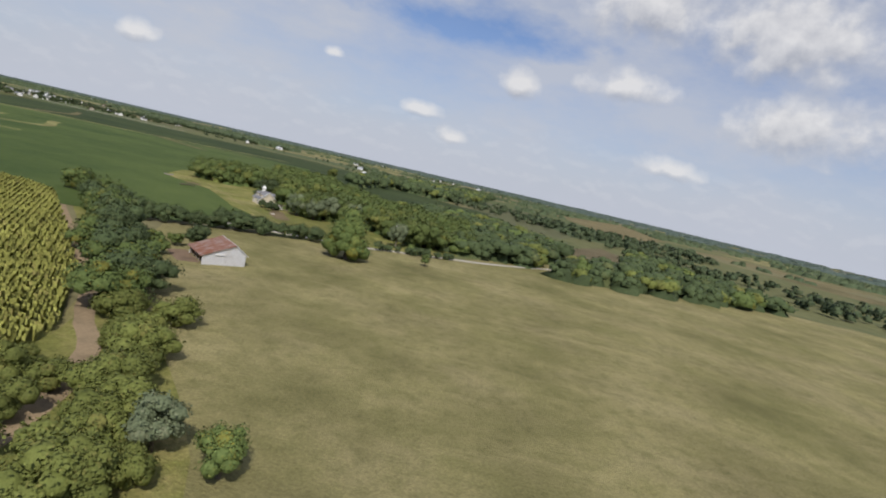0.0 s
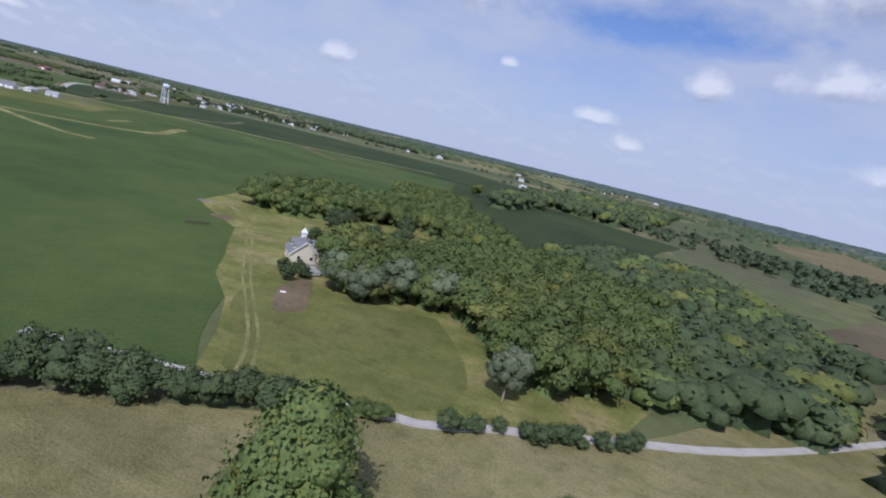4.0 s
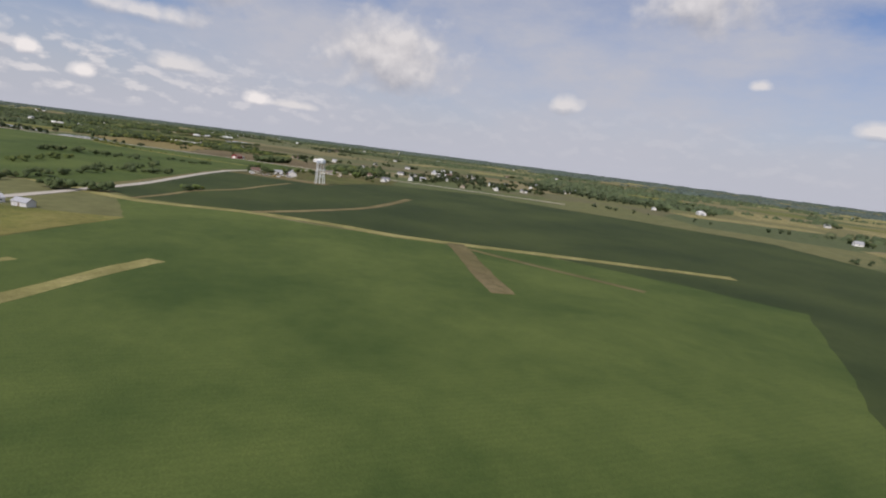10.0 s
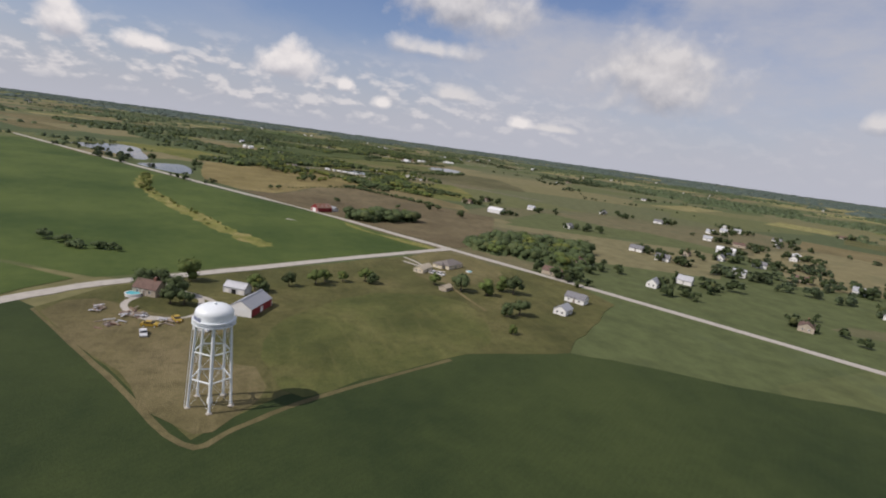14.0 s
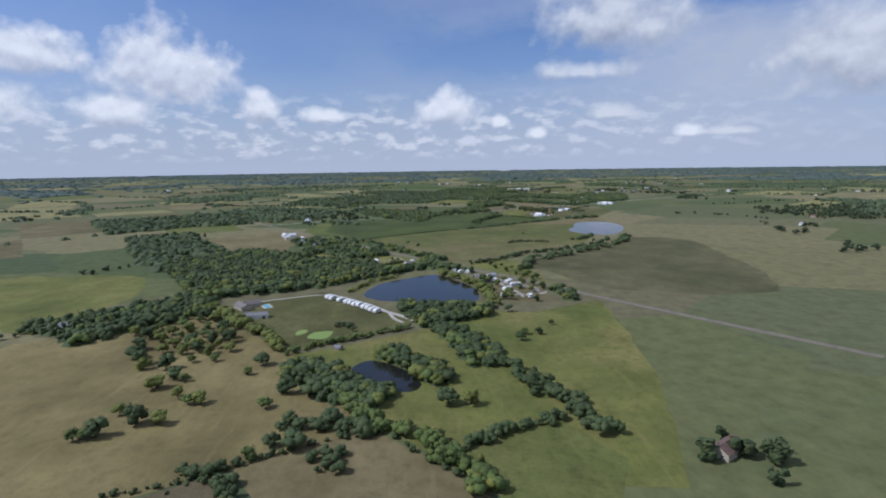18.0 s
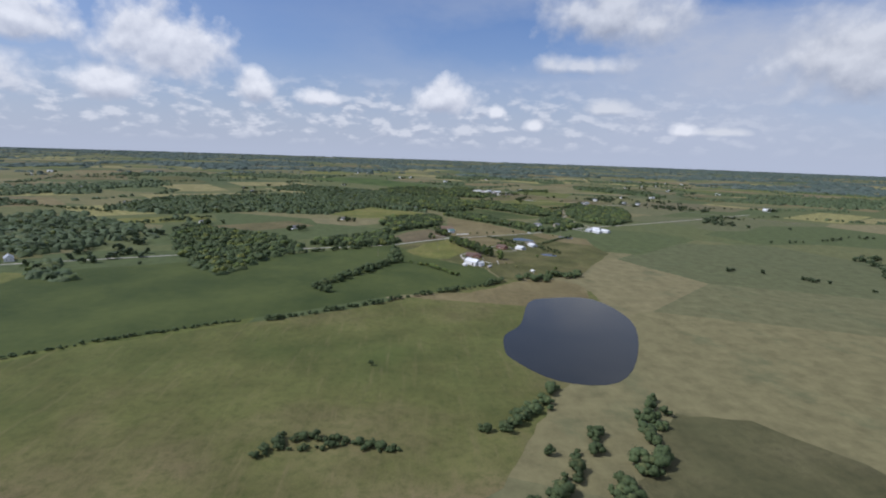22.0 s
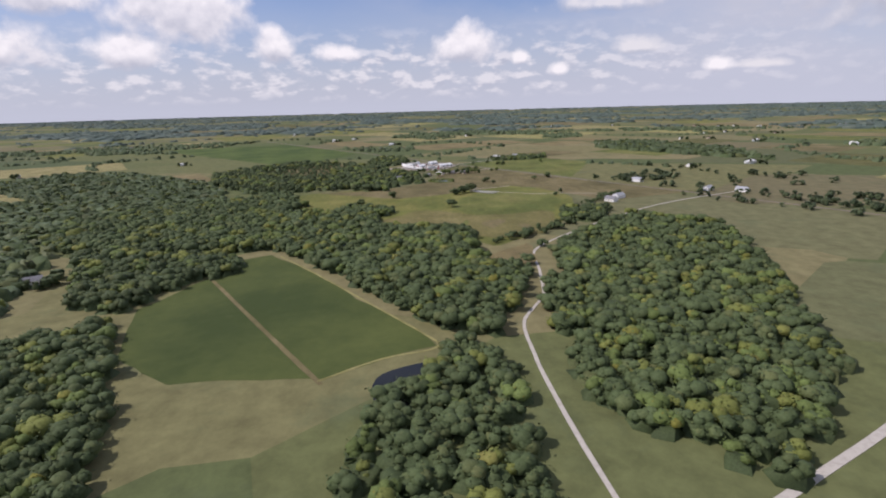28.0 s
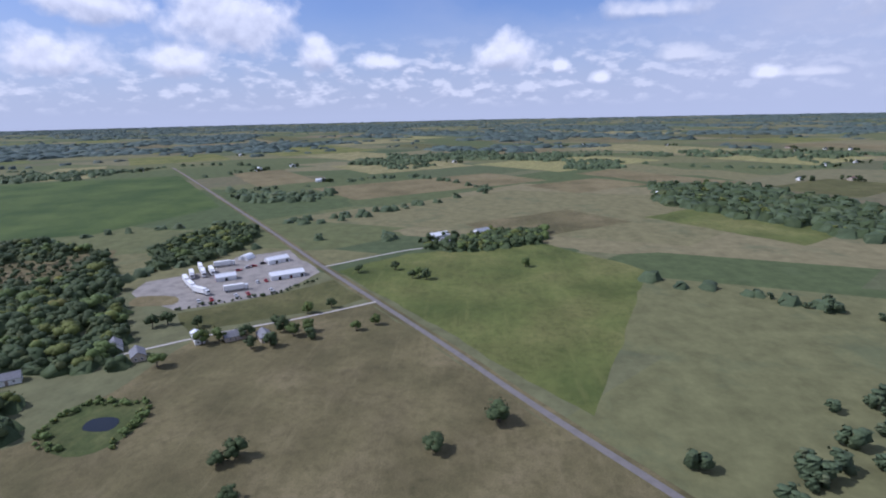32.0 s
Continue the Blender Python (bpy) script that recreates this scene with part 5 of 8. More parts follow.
# homestead woods and hedges
hedge([(-26, 38), (-22.4, 34.6), (-18.5, 29.5), (-14.9, 23.9), (-11.6, 19.6), (-9.5, 16.6)], 0.6, (0.9, 1.8), "bushy hedgerow between corn and pasture", 0.4, LEAF, 3)
hedge([(-22, 34), (-17, 28.4), (-13.3, 22.6), (-9.6, 17.6)], 0.8, (1.0, 2.0), "bushy hedgerow between corn and pasture", 0.45, LEAF_DARK, 4)
hedge([(-9.5, 16.6), (-7.6, 14.2), (-6.6, 12.2), (-5.4, 10), (-4.6, 7), (-5, 2)], 0.7, (0.7, 1.35), "bushy hedgerow between corn and pasture", 0.4, LEAF_GOLD, 33, BUSHES)
hedge([(-9.2, 17.2), (-7.2, 13.6), (-5.8, 10.4), (-5.2, 7)], 1.0, (0.9, 1.5), "bushy hedgerow between corn and pasture", 0.4, LEAF_GOLD, 34, BUSHES)
hedge([(-9.4, 12.6), (-8.4, 11.2), (-7.2, 9.0), (-6.4, 7.0), (-6.6, 4)], 0.7, (0.6, 1.2), "yellowing bushes beside the farm track", 0.35, LEAF_GOLD, 5, BUSHES)
hedge([(-22, 33.6), (-18.5, 31.4), (-17.0, 32.6), (-15.5, 33.6), (-13.5, 35.2), (-11.3, 36.2), (-9.4, 37.4), (-8.4, 38)], 0.5, (0.8, 1.6), "hedgerow along the pasture edge", 0.25, LEAF_DARK, 6)
hedge([(-7.2, 39.2), (-6.4, 39.5)], 0.4, (0.5, 0.9), "bushes beside the lane", 0.15, LEAF, 7)
hedge([(-4.4, 40.4), (-3.2, 41.2), (-1.2, 42.2), (1.5, 44.2)], 0.5, (0.4, 0.9), "bushes beside the lane", 0.2, LEAF_DARK, 8)
WOOD_NEAR = [(-15.6, 51.4), (-17.4, 55.2), (-15.6, 56.4), (-14.0, 56.9), (-13.2, 59), (-11.8, 62.6), (-10.6, 65.4), (-3, 66), (2, 62), (2.2, 50), (-2.6, 45.2), (-5.0, 47), (-7.5, 50.6), (-9.8, 50.4), (-12.4, 48), (-14.4, 49.4)]
WOOD_BACK = [(-29.6, 61.8), (-31.6, 68), (-32.8, 75.6), (-30, 75.6), (-27.8, 76.6), (-26, 78.6), (-26.4, 82), (-28.4, 87), (-31, 93.5), (-32.2, 100), (-28, 105), (-22, 98), (-18, 84), (-13, 78), (-9, 73), (-3, 70), (2, 62), (-3, 62), (-12.4, 66.4), (-14.5, 68.2), (-17.2, 70.2), (-19.2, 70.8), (-21, 69.6), (-22.6, 68), (-23.4, 65.6), (-25.5, 61.6)]
wood(WOOD_NEAR, 0.95, (1.3, 2.7), "dense mixed wood behind the homestead", seed=11, gold=0.06, fine=True)
wood(WOOD_BACK, 1.25, (1.2, 2.5), "dense mixed wood behind the homestead", seed=16, gold=0.08, fine=True)
wood([(0.6, 47), (8, 50), (14, 64), (9, 90), (-2, 86), (-8, 74), (2, 62)], 1.39, (1.7, 2.5), "dense dark wood along the valley", seed=12)
wood([(-26, 100), (-22, 110), (-21.8, 146), (-24, 157), (-7, 258), (20, 290), (4, 160), (-4, 140), (-18, 149), (-20, 120)], 2.5, (2.6, 3.8), "long belt of trees", False, 13)
wood([(10, 46), (40, 60), (30, 90), (22, 64), (14, 60)], 1.9, (1.6, 2.4), "wood beyond the pasture", False, 14)
for x, y, h, leaf in ((-13.6, 48.8, 2.3, 3), (-12.0, 48.4, 2.0, 3), (-11.0, 50.2, 2.4, 3), (-15.2, 54.6, 2.5, 0), (-14.4, 52.2, 2.6, 2), (-14.6, 55.0, 2.6, 0), (-9.2, 51.0, 2.2, 3), (-16.4, 56.8, 2.0, 0)):
    tree(x, y, h, leaf, 1.05, "leafy tree crowding beside the old house", "homestead trees")
for x, y, h in ((-20.3, 56.9, 0.75), (-20.6, 61.0, 1.5), (-21.2, 62.4, 1.3), (-18.2, 61.2, 1.1), (-16.8, 63.2, 1.15), (-16.0, 60.9, 1.0), (-18.1, 67.7, 1.2), (-17.6, 58.7, 1.3), (-22.2, 62.4, 1.0)):
    tree(x, y, 1.35 * h, 1, 1.25, "small rounded dark tree in weeds", "homestead bushes")
for x, y in ((-15.6, 48.9), (-16.3, 49.4), (-15.9, 47.9), (-16.9, 49.0)):
    tree(x, y, 0.8, 1, 1.2, "low bush beside the house ruins", "homestead bushes")
LONE = thing("tree", "broad conical green tree alone in dry pasture", "tree")
part("trunk", trunk_shape(9), BARK, LONE)
part("crown", mass_mesh("crown", *leaf_crown(93, 6000, 0.017, 46, wide=0.52, levels=(-0.7, -0.1, 0.45, 0.9), heart=0.78, rough=0.08, cone=True), LEAF), None, LONE)
LONE.matrix_basis = pose(-6.0, 34.1, 0, 0, 0, 40) @ Matrix.Diagonal((3.7, 3.7, 3.3, 1))
tree(-1.0, 38.0, 0.95, 0, 0.9, "small bush alone in dry pasture")
tree(-3.8, 43.7, 2.2, 3, 0.75, "leaning pale trunked tree beside the lane")
tree(-12.6, 27.9, 1.3, 1, 1.0, "dark tree behind the rusty barn")
tree(-28.7, 125.8, 2.6, 2, 1.0, "yellow tree at the field edge")
for x, y in ((-12.9, 24.9), (-13.6, 25.9), (-13.4, 27.2), (-14.3, 26.8)):
    tree(x, y, 0.75, 0, 1.25, "low green bush beside the barn", "barn bushes")

# trees round the farm and along the second stretch
hedge([(-124, 96), (-131, 103), (-140, 112), (-152, 122), (-166, 134)], 1.6, (0.8, 1.6), "scrubby trees beyond the gravel road", 0.9, LEAF_DARK, 15)
hedge([(-148.2, 122.4), (-147.1, 125.6), (-148.3, 129.3)], 0.8, (0.9, 1.5), "bushes standing in soybeans", 0.8, LEAF_DARK, 116)
hedge([(-189.7, 114.3), (-193.0, 119.1), (-189.5, 123.9), (-184.7, 128.6)], 1.0, (1.0, 1.9), "row of trees across the soybeans", 1.0, LEAF_DARK, 117)
hedge([(-184.1, 130.4), (-181.3, 133.3), (-180.8, 135.7)], 1.2, (0.9, 1.6), "row of trees across the soybeans", 1.0, LEAF_DARK, 118)
hedge([(-150.9, 116.7), (-149.3, 119.2)], 0.8, (0.9, 1.5), "bushes standing in soybeans", 0.6, LEAF_DARK, 119)
hedge([(-122.3, 121.5), (-122.0, 123.1), (-122.6, 124.7)], 0.5, (0.7, 1.3), "bushes in the pale waterway", 0.4, LEAF, 120)
hedge([(-140, 92), (-156, 106), (-176, 118)], 2.0, (0.9, 1.7), "scrubby trees beyond the gravel road", 1.4, LEAF, 115)
hedge([(-119, 102), (-117.2, 106.4), (-115.2, 109)], 0.8, (1.2, 2.0), "bushes at the corner of the track", 0.6, LEAF_DARK, 16)
hedge([(-120.6, 122), (-119.6, 121.4)], 0.6, (0.9, 1.3), "bush in the waterway", 0.3, LEAF_DARK, 17)
hedge([(-185, 143), (-180.7, 146.7), (-179.4, 151.6)], 0.9, (0.8, 1.3), "bushes in the soybean field", 0.6, LEAF_DARK, 18)
for x, y, h in ((-165.5, 155.3, 2.2), (-165.6, 156.8, 2.3), (-161.5, 158.0, 2.0), (-163.6, 158.3, 2.2), (-168.8, 158.9, 2.4), (-161.2, 159.1, 1.6), (-166.0, 164.9, 2.0), (-165.3, 165.7, 1.4), (-167.9, 168.2, 1.8), (-168.7, 171.0, 2.0), (-170.0, 172.1, 1.7), (-170.2, 174.1, 1.5), (-170.6, 176.7, 1.9), (-169.7, 177.3, 1.5), (-170.2, 184.9, 1.7), (-167.9, 187.3, 2.3), (-166.5, 190.0, 2.3), (-168.4, 192.8, 2.2), (-167.3, 193.8, 2.6), (-159.7, 190.6, 2.0), (-159.2, 188.9, 1.6), (-175.7, 204.9, 2.0), (-176.7, 207.0, 1.8), (-154.4, 187.1, 1.0)):
    tree(x, y, h, int(x) % 2, 1.05, "dark tree in the farm's grass", "farm trees")
wood([(-191.5, 198.6), (-196.6, 200.2), (-202, 205.2), (-204, 213), (-198, 226), (-182, 214)], 1.8, (1.7, 2.7), "wood beside the crossroads", False, 19)
wood([(-215.4, 182), (-218.8, 188.6), (-219.8, 196.8), (-216.4, 197), (-212.8, 189.6), (-211.4, 185.6)], 1.28, (1.7, 2.9), "dark grove behind the red barn", seed=20)
for x, y, h in ((-234.6, 184, 1.5), (-233.6, 197.9, 1.3), (-249.4, 170.5, 1.4), (-250.6, 172.4, 1.4), (-237.5, 206.9, 1.6), (-236.4, 208.8, 1.8), (-227.8, 211.3, 2.0), (-292.4, 139.4, 2.6), (-288.2, 151, 2.4), (-286.8, 152.4, 2.0), (-310, 131, 2.0)):
    tree(x, y, h, 1, 1.1, "single dark tree standing in brown stubble", "field trees")
hedge([(-196.4, 161.6), (-209.2, 156.2), (-222, 150.4), (-228.6, 147.7)], 2.4, (0.35, 0.7), "small shrubs in the weedy waterway", 0.7, LEAF_GOLD, 25)
hedge([(-228.7, 146.5), (-242.4, 144.5), (-256, 143)], 1.1, (0.7, 1.3), "shrubs along the weedy waterway", 0.5, LEAF_GOLD, 21)
hedge([(-256.1, 175.4), (-262.8, 182.9), (-269.6, 194.1)], 1.3, (0.3, 0.5), "thin hedge between the fields", 0.1, LEAF_DARK, 22)
hedge([(-270.8, 194), (-264.5, 198.2), (-257.9, 203), (-251.9, 206.8), (-245, 211)], 0.8, (0.7, 1.3), "hedgerow of small trees", 0.25, LEAF_DARK, 23)
hedge([(-271, 194.6), (-277.1, 206.8), (-268.3, 215)], 1.6, (0.5, 0.9), "thin hedge", 0.2, LEAF_DARK, 24)

# the caravan park's woods
wood([(-332.7, 170), (-334.6, 180.1), (-339.7, 192.6), (-346.2, 199), (-356, 214), (-361.4, 217), (-368.5, 217.4), (-372.1, 210.2), (-368.4, 199.3), (-380, 183), (-392, 162), (-372, 147)], 1.57, (1.4, 2.2), "broad wood behind the caravan park", False, 31)
wood([(-315, 150), (-335, 168), (-331, 176), (-322, 176), (-306, 164)], 1.74, (1.3, 2.1), "wood beside the bushy pasture", False, 32)
wood([(-322, 208.4), (-323, 213.6), (-320.6, 219.6), (-319.4, 224.8), (-315, 224), (-310.1, 216.4), (-308.1, 213), (-314.7, 211)], 1.22, (1.2, 2.0), "lakeside wood", False, 33, 0.25)
wood([(-307.4, 214.7), (-308.2, 217.3), (-302.2, 221.1), (-297.2, 222.4), (-292, 221.4), (-292.4, 217.8), (-301.8, 216.3)], 1.28, (1.1, 1.9), "narrow wood between meadows", False, 34)
wood([(-290.6, 195.8), (-295.9, 196), (-294.6, 199.4), (-290.9, 203.6), (-286.9, 206.3), (-285.2, 209), (-281.5, 207.3), (-283.6, 201.5)], 1.16, (1.2, 1.9), "trees round the dark pond", False, 35, 0.3)
wood([(-296, 206), (-298.4, 207.8), (-292.7, 214.1), (-288.4, 216.4), (-286.6, 213), (-292.2, 210.6)], 1.16, (1.3, 2.0), "trees round the dark pond", False, 36)
hedge([(-299, 194.6), (-302.5, 198.4), (-304.3, 202.2), (-306.7, 206.3), (-309.5, 210.8)], 0.55, (0.6, 1.2), "hedge below the lawn", 0.25, LEAF, 37)
hedge([(-335.4, 168.3), (-324, 176.6), (-316.4, 181.8), (-308.7, 188.2), (-301, 193)], 0.6, (1.1, 1.9), "tall hedge beside the lawn", 0.5, LEAF_GOLD, 38)
hedge([(-311.6, 199.4), (-309.6, 202.4)], 0.5, (0.7, 1.1), "bushes on the lawn", 0.5, LEAF_DARK, 39)
hedge([(-334.6, 199.2), (-343.6, 202.6), (-349.4, 208.6)], 0.7, (0.5, 1.1), "bushes along the dam", 0.3, LEAF_GOLD, 40)
hedge([(-351, 218), (-343.6, 222.6), (-335.5, 225.2), (-327, 225.8), (-320, 226.4)], 0.75, (1.0, 1.8), "trees between lake and campground", 0.7, LEAF_GOLD, 41)
wood([(-358.9, 216), (-365.4, 218.8), (-350.4, 230.4), (-338, 239), (-330, 244), (-322, 240), (-333, 239), (-345.6, 231.8), (-351.6, 225)], 1.51, (1.2, 2.0), "trees beside the railway and campground", False, 42)
for x, y in ((-338.2, 226.4), (-336.5, 228.8), (-340.3, 227.2), (-330.3, 226.9), (-326, 228.4), (-337.4, 234.4), (-331, 234.6), (-323.2, 233.8)):
    tree(x, y, 1.5, int(x) % 3, 1.0, "shade tree in the campground", "campground trees")
wood([(-381, 178), (-393, 187.8), (-379.6, 207.6), (-368, 213.6), (-366, 205), (-372, 190)], 2.2, (1.3, 2.1), "wood below the white houses", False, 43)
hedge([(-363, 226.4), (-366.7, 233.8), (-377.1, 243.6), (-380.8, 254.1), (-390.9, 269), (-402, 276)], 0.9, (0.8, 1.5), "hedgerow along the pasture", 0.5, LEAF_DARK, 44)
hedge([(-354, 238), (-365.2, 242.9), (-371, 251.8), (-381.1, 264.5), (-395, 278.9), (-408, 284)], 0.9, (1.0, 1.9), "dark trees below the pasture", 0.8, LEAF_DARK, 45)
for x, y, h in ((-400.9, 210.7, 1.2), (-395.5, 213.8, 1.2), (-419.1, 251.9, 0.9), (-397.1, 269.7, 1.2), (-401.3, 266.8, 1.0), (-316.8, 227.4, 1.5), (-304, 229.6, 1.3), (-301.6, 226.4, 1.5), (-308.6, 232.6, 1.0)):
    tree(x, y, h, 1, 1.1, "single round tree in the meadow", "meadow trees")
hedge([(-398.4, 243.8), (-398.4, 247.2), (-399.3, 250.6), (-398.4, 255.5)], 0.6, (0.4, 0.8), "low dark shrubs in the pasture", 0.4, LEAF_DARK, 46)
PASTURE_BUSH = np.random.default_rng(7)
BUSH_RING = [(-298.5, 174.0), (-311.0, 169.1), (-319.8, 173.1), (-331.8, 170.5), (-322.7, 178.6), (-307.6, 186.7), (-298.1, 187.3), (-295.6, 182.6), (-294.1, 178.5)]
BUSH_SPOTS = [tuple(q) for q in filled(BUSH_RING, 2.6, 7)][:74]
BUSH_SPOTS += [(-277.5, 179.6), (-277.7, 180.5), (-277.9, 181.4), (-282.5, 181.3), (-280.4, 184.0), (-280.2, 186.2), (-288.8, 181.6), (-289.5, 182.0), (-291.9, 182.9), (-290.9, 184.4), (-286.4, 185.4), (-284.5, 187.2), (-284.4, 188.5), (-292.5, 191.2), (-286.4, 197.0), (-282.8, 195.7), (-295.5, 192.2), (-272.5, 196.9), (-281.8, 214.6), (-281.6, 216.9), (-304.4, 227.5)]
for bx, by in BUSH_SPOTS:
    uy = PASTURE_BUSH.random()
    tree(bx, by, 1.05 + 1.05 * uy, (0, 2, 1)[int(uy * 3)], 1.3, "low round bush in dry pasture", "pasture bushes")

hedge([(-274.1, 199.9), (-277.6, 199.3), (-277.4, 202.5), (-276.0, 206.1)], 0.6, (0.9, 1.8), "clump of dark trees at the field corner", 0.8, LEAF_DARK, 101)
hedge([(-273.0, 202.4), (-271.6, 203.6), (-269.4, 204.4)], 0.6, (0.7, 1.3), "bushes in the tan field", 0.5, LEAF_DARK, 102)
hedge([(-271.2, 192.8), (-270.2, 194.7), (-267.4, 196.5)], 0.6, (0.7, 1.3), "bushes at the field edge", 0.4, LEAF_DARK, 103)
hedge([(-268.1, 187.1), (-269.3, 191.6), (-271.0, 194.9), (-272.3, 197.2), (-273.6, 199.7)], 0.8, (0.3, 0.7), "thin hedge between the fields", 0.15, LEAF_DARK, 104)
hedge([(-289.4, 199.6), (-282.9, 204.1), (-277.5, 207.9), (-274.0, 212.0), (-269.1, 215.0), (-265.8, 217.7)], 0.55, (1.0, 1.8), "line of trees below the meadow", 0.6, LEAF, 105)
hedge([(-308.5, 215.8), (-299.1, 218.6), (-294.5, 221), (-288.6, 223.7), (-280.6, 226.7), (-274, 229)], 0.6, (1.0, 1.8), "line of trees through the meadows", 0.6, LEAF_DARK, 106)
hedge([(-272.3, 214.6), (-275.3, 219.4), (-277.6, 225.8)], 0.6, (0.8, 1.4), "hedgerow across the meadow", 0.3, LEAF_DARK, 107)
hedge([(-310.4, 150.1), (-313.7, 152.7), (-316.8, 156.7), (-321.8, 164.8), (-328, 168)], 0.8, (0.9, 1.6), "hedgerow above the golden field", 0.4, LEAF_DARK, 108)
for x, y, h in ((-342, 228.2, 1.7), (-341, 226.6, 1.9), (-339.6, 234.2, 1.5), (-336.6, 236.2, 1.5), (-333.2, 237.4, 1.7), (-330.2, 230.2, 1.4), (-333.4, 232.8, 1.4), (-328, 229.2, 1.6), (-325.2, 229.4, 1.7), (-340.6, 230.9, 1.4), (-336.2, 225.6, 1.8), (-333.2, 226.8, 1.6)):
    tree(x, y, h, int(x) % 3, 1.05, "shade tree in the campground", "campground trees")
for x, y, h in ((-361, 231.2, 1.2), (-358.4, 233.4, 1.0), (-356.2, 231.6, 1.3), (-354.6, 235.2, 1.1), (-352, 233.4, 1.3), (-350.6, 236.4, 1.5), (-348, 234.9, 1.2), (-346.6, 237.4, 1.6), (-344.8, 236.0, 1.3), (-343, 238.4, 1.6), (-341.4, 237.2, 1.2)):
    tree(x, y, h, int(x) % 2, 1.15, "dark bush in the rough meadow", "railway bushes")
for x, y, h in ((-373.2, 195.6, 1.4), (-376.3, 198.6, 1.8), (-374.2, 201.0, 2.0), (-378.7, 199.9, 1.9), (-371.2, 206.5, 1.0), (-370.8, 208.0, 1.0), (-385.8, 192.4, 1.9), (-381.7, 190.4, 1.5), (-384.8, 195.6, 1.7), (-381.3, 201.3, 1.6), (-364.7, 214.1, 1.2), (-367.4, 207.2, 1.0), (-382.2, 183.9, 1.2), (-378.8, 190.3, 0.9), (-358.3, 213.4, 1.3), (-363.8, 206.4, 1.0), (-365.4, 208.6, 0.9)):
    tree(x, y, h, int(x) % 2, 1.05, "shade tree among the lakeside houses", "lakeside trees")

hedge([(-360.8, 200.6), (-362.6, 203.5), (-364.3, 206.3), (-367.4, 209.6)], 0.7, (0.6, 1.1), "hedge between lakeside gardens", 0.3, LEAF_DARK, 121)
hedge([(-355.3, 208.1), (-358.7, 211.9), (-360.0, 214.4), (-360.2, 217.3)], 0.8, (1.0, 1.8), "tall trees along the lake shore", 0.5, LEAF_DARK, 122)

# hedges and woods of the farm stretch
hedge([(-452.8, 256), (-455.6, 259.7), (-458.1, 264.6), (-460.8, 268.5), (-464.1, 274), (-467.9, 278.7)], 0.9, (0.5, 1.5), "hedgerow between soybeans and pasture", 0.35, LEAF_DARK, 51)
hedge([(-411, 193), (-414, 196.1), (-427.9, 213.6), (-438, 230)], 0.7, (0.35, 0.75), "thin hedgerow", 0.2, LEAF_DARK, 132)
hedge([(-438, 234), (-445, 245), (-452.8, 256)], 0.9, (0.6, 1.3), "thin hedgerow", 0.3, LEAF_DARK, 52)
hedge([(-470.8, 283.4), (-470.1, 286.5), (-473.7, 292.1), (-475.1, 298.6)], 0.5, (0.9, 1.8), "trees in the pasture hollow", 1.0, LEAF_DARK, 53)
hedge([(-457.4, 239.9), (-464.4, 240.7), (-470, 243.5), (-478.2, 248.6), (-488.2, 253.8), (-497, 254), (-506.7, 253)], 0.8, (0.8, 2.1), "shrubby ditch through soybeans", 0.7, LEAF_DARK, 54)
hedge([(-488.5, 257), (-484.1, 262.6), (-477, 267), (-474, 268.6)], 0.8, (0.6, 1.2), "shrubby ditch through soybeans", 0.3, LEAF, 55)
hedge([(-491, 216), (-501.7, 232.7), (-509, 247)], 1.0, (0.7, 1.4), "trees along the county road", 0.5, LEAF_DARK, 56)
wood([(-509.6, 240), (-514, 251), (-519, 256), (-530, 250), (-546, 256), (-560, 248), (-580, 250), (-600, 268), (-583, 273), (-563, 271), (-553, 262), (-540, 250), (-524, 236), (-512, 228)], 1.74, (1.4, 2.4), "broad wood behind the crossroads", False, 57)
wood([(-596, 277), (-590, 280.4), (-572.4, 293.3), (-551.5, 305), (-553.7, 310), (-568, 306), (-577, 299), (-600, 288), (-607, 284), (-600, 275)], 1.57, (1.5, 2.4), "belt of trees beside the hay field", False, 58)
wood([(-600.8, 325), (-598.5, 328.4), (-604, 330), (-611, 333.6), (-620, 335.6), (-630, 329), (-640, 331), (-651.5, 325), (-655, 313), (-670, 310), (-673, 287.7), (-684, 291), (-700, 284), (-690, 262), (-665, 240), (-643.5, 252), (-640, 276), (-640, 290.6), (-640, 296), (-628, 305.6), (-612, 316.6), (-603, 323)], 1.68, (1.6, 2.7), "deep mixed wood on the hill", False, 59)
wood([(-626.1, 288), (-636.9, 288), (-641, 260), (-613.2, 276), (-611, 283)], 1.74, (1.5, 2.4), "wood beside the soybean field", False, 60)
wood([(-598, 336), (-607, 337), (-616, 341), (-634, 344), (-646, 352), (-660, 366), (-650, 380), (-620, 372), (-590, 360), (-575, 345), (-585, 336)], 1.86, (1.4, 2.4), "wooded valley beside the lane", False, 61)
wood([(-551, 307), (-556, 312), (-562, 318), (-570, 320), (-576, 316), (-590, 318), (-586, 328), (-570, 332), (-558, 320), (-549, 311)], 1.97, (1.3, 2.2), "trees round the valley house", False, 62)
wood([(-588, 320), (-586, 330), (-592, 330), (-598.6, 326.6), (-598, 324)], 1.51, (1.2, 2.0), "trees between pond and lane", False, 63)
wood([(-614, 218), (-632, 241), (-610, 268), (-640, 256), (-680, 240), (-700, 200), (-650, 190)], 2.1, (1.5, 2.5), "wooded hills", True, 64)
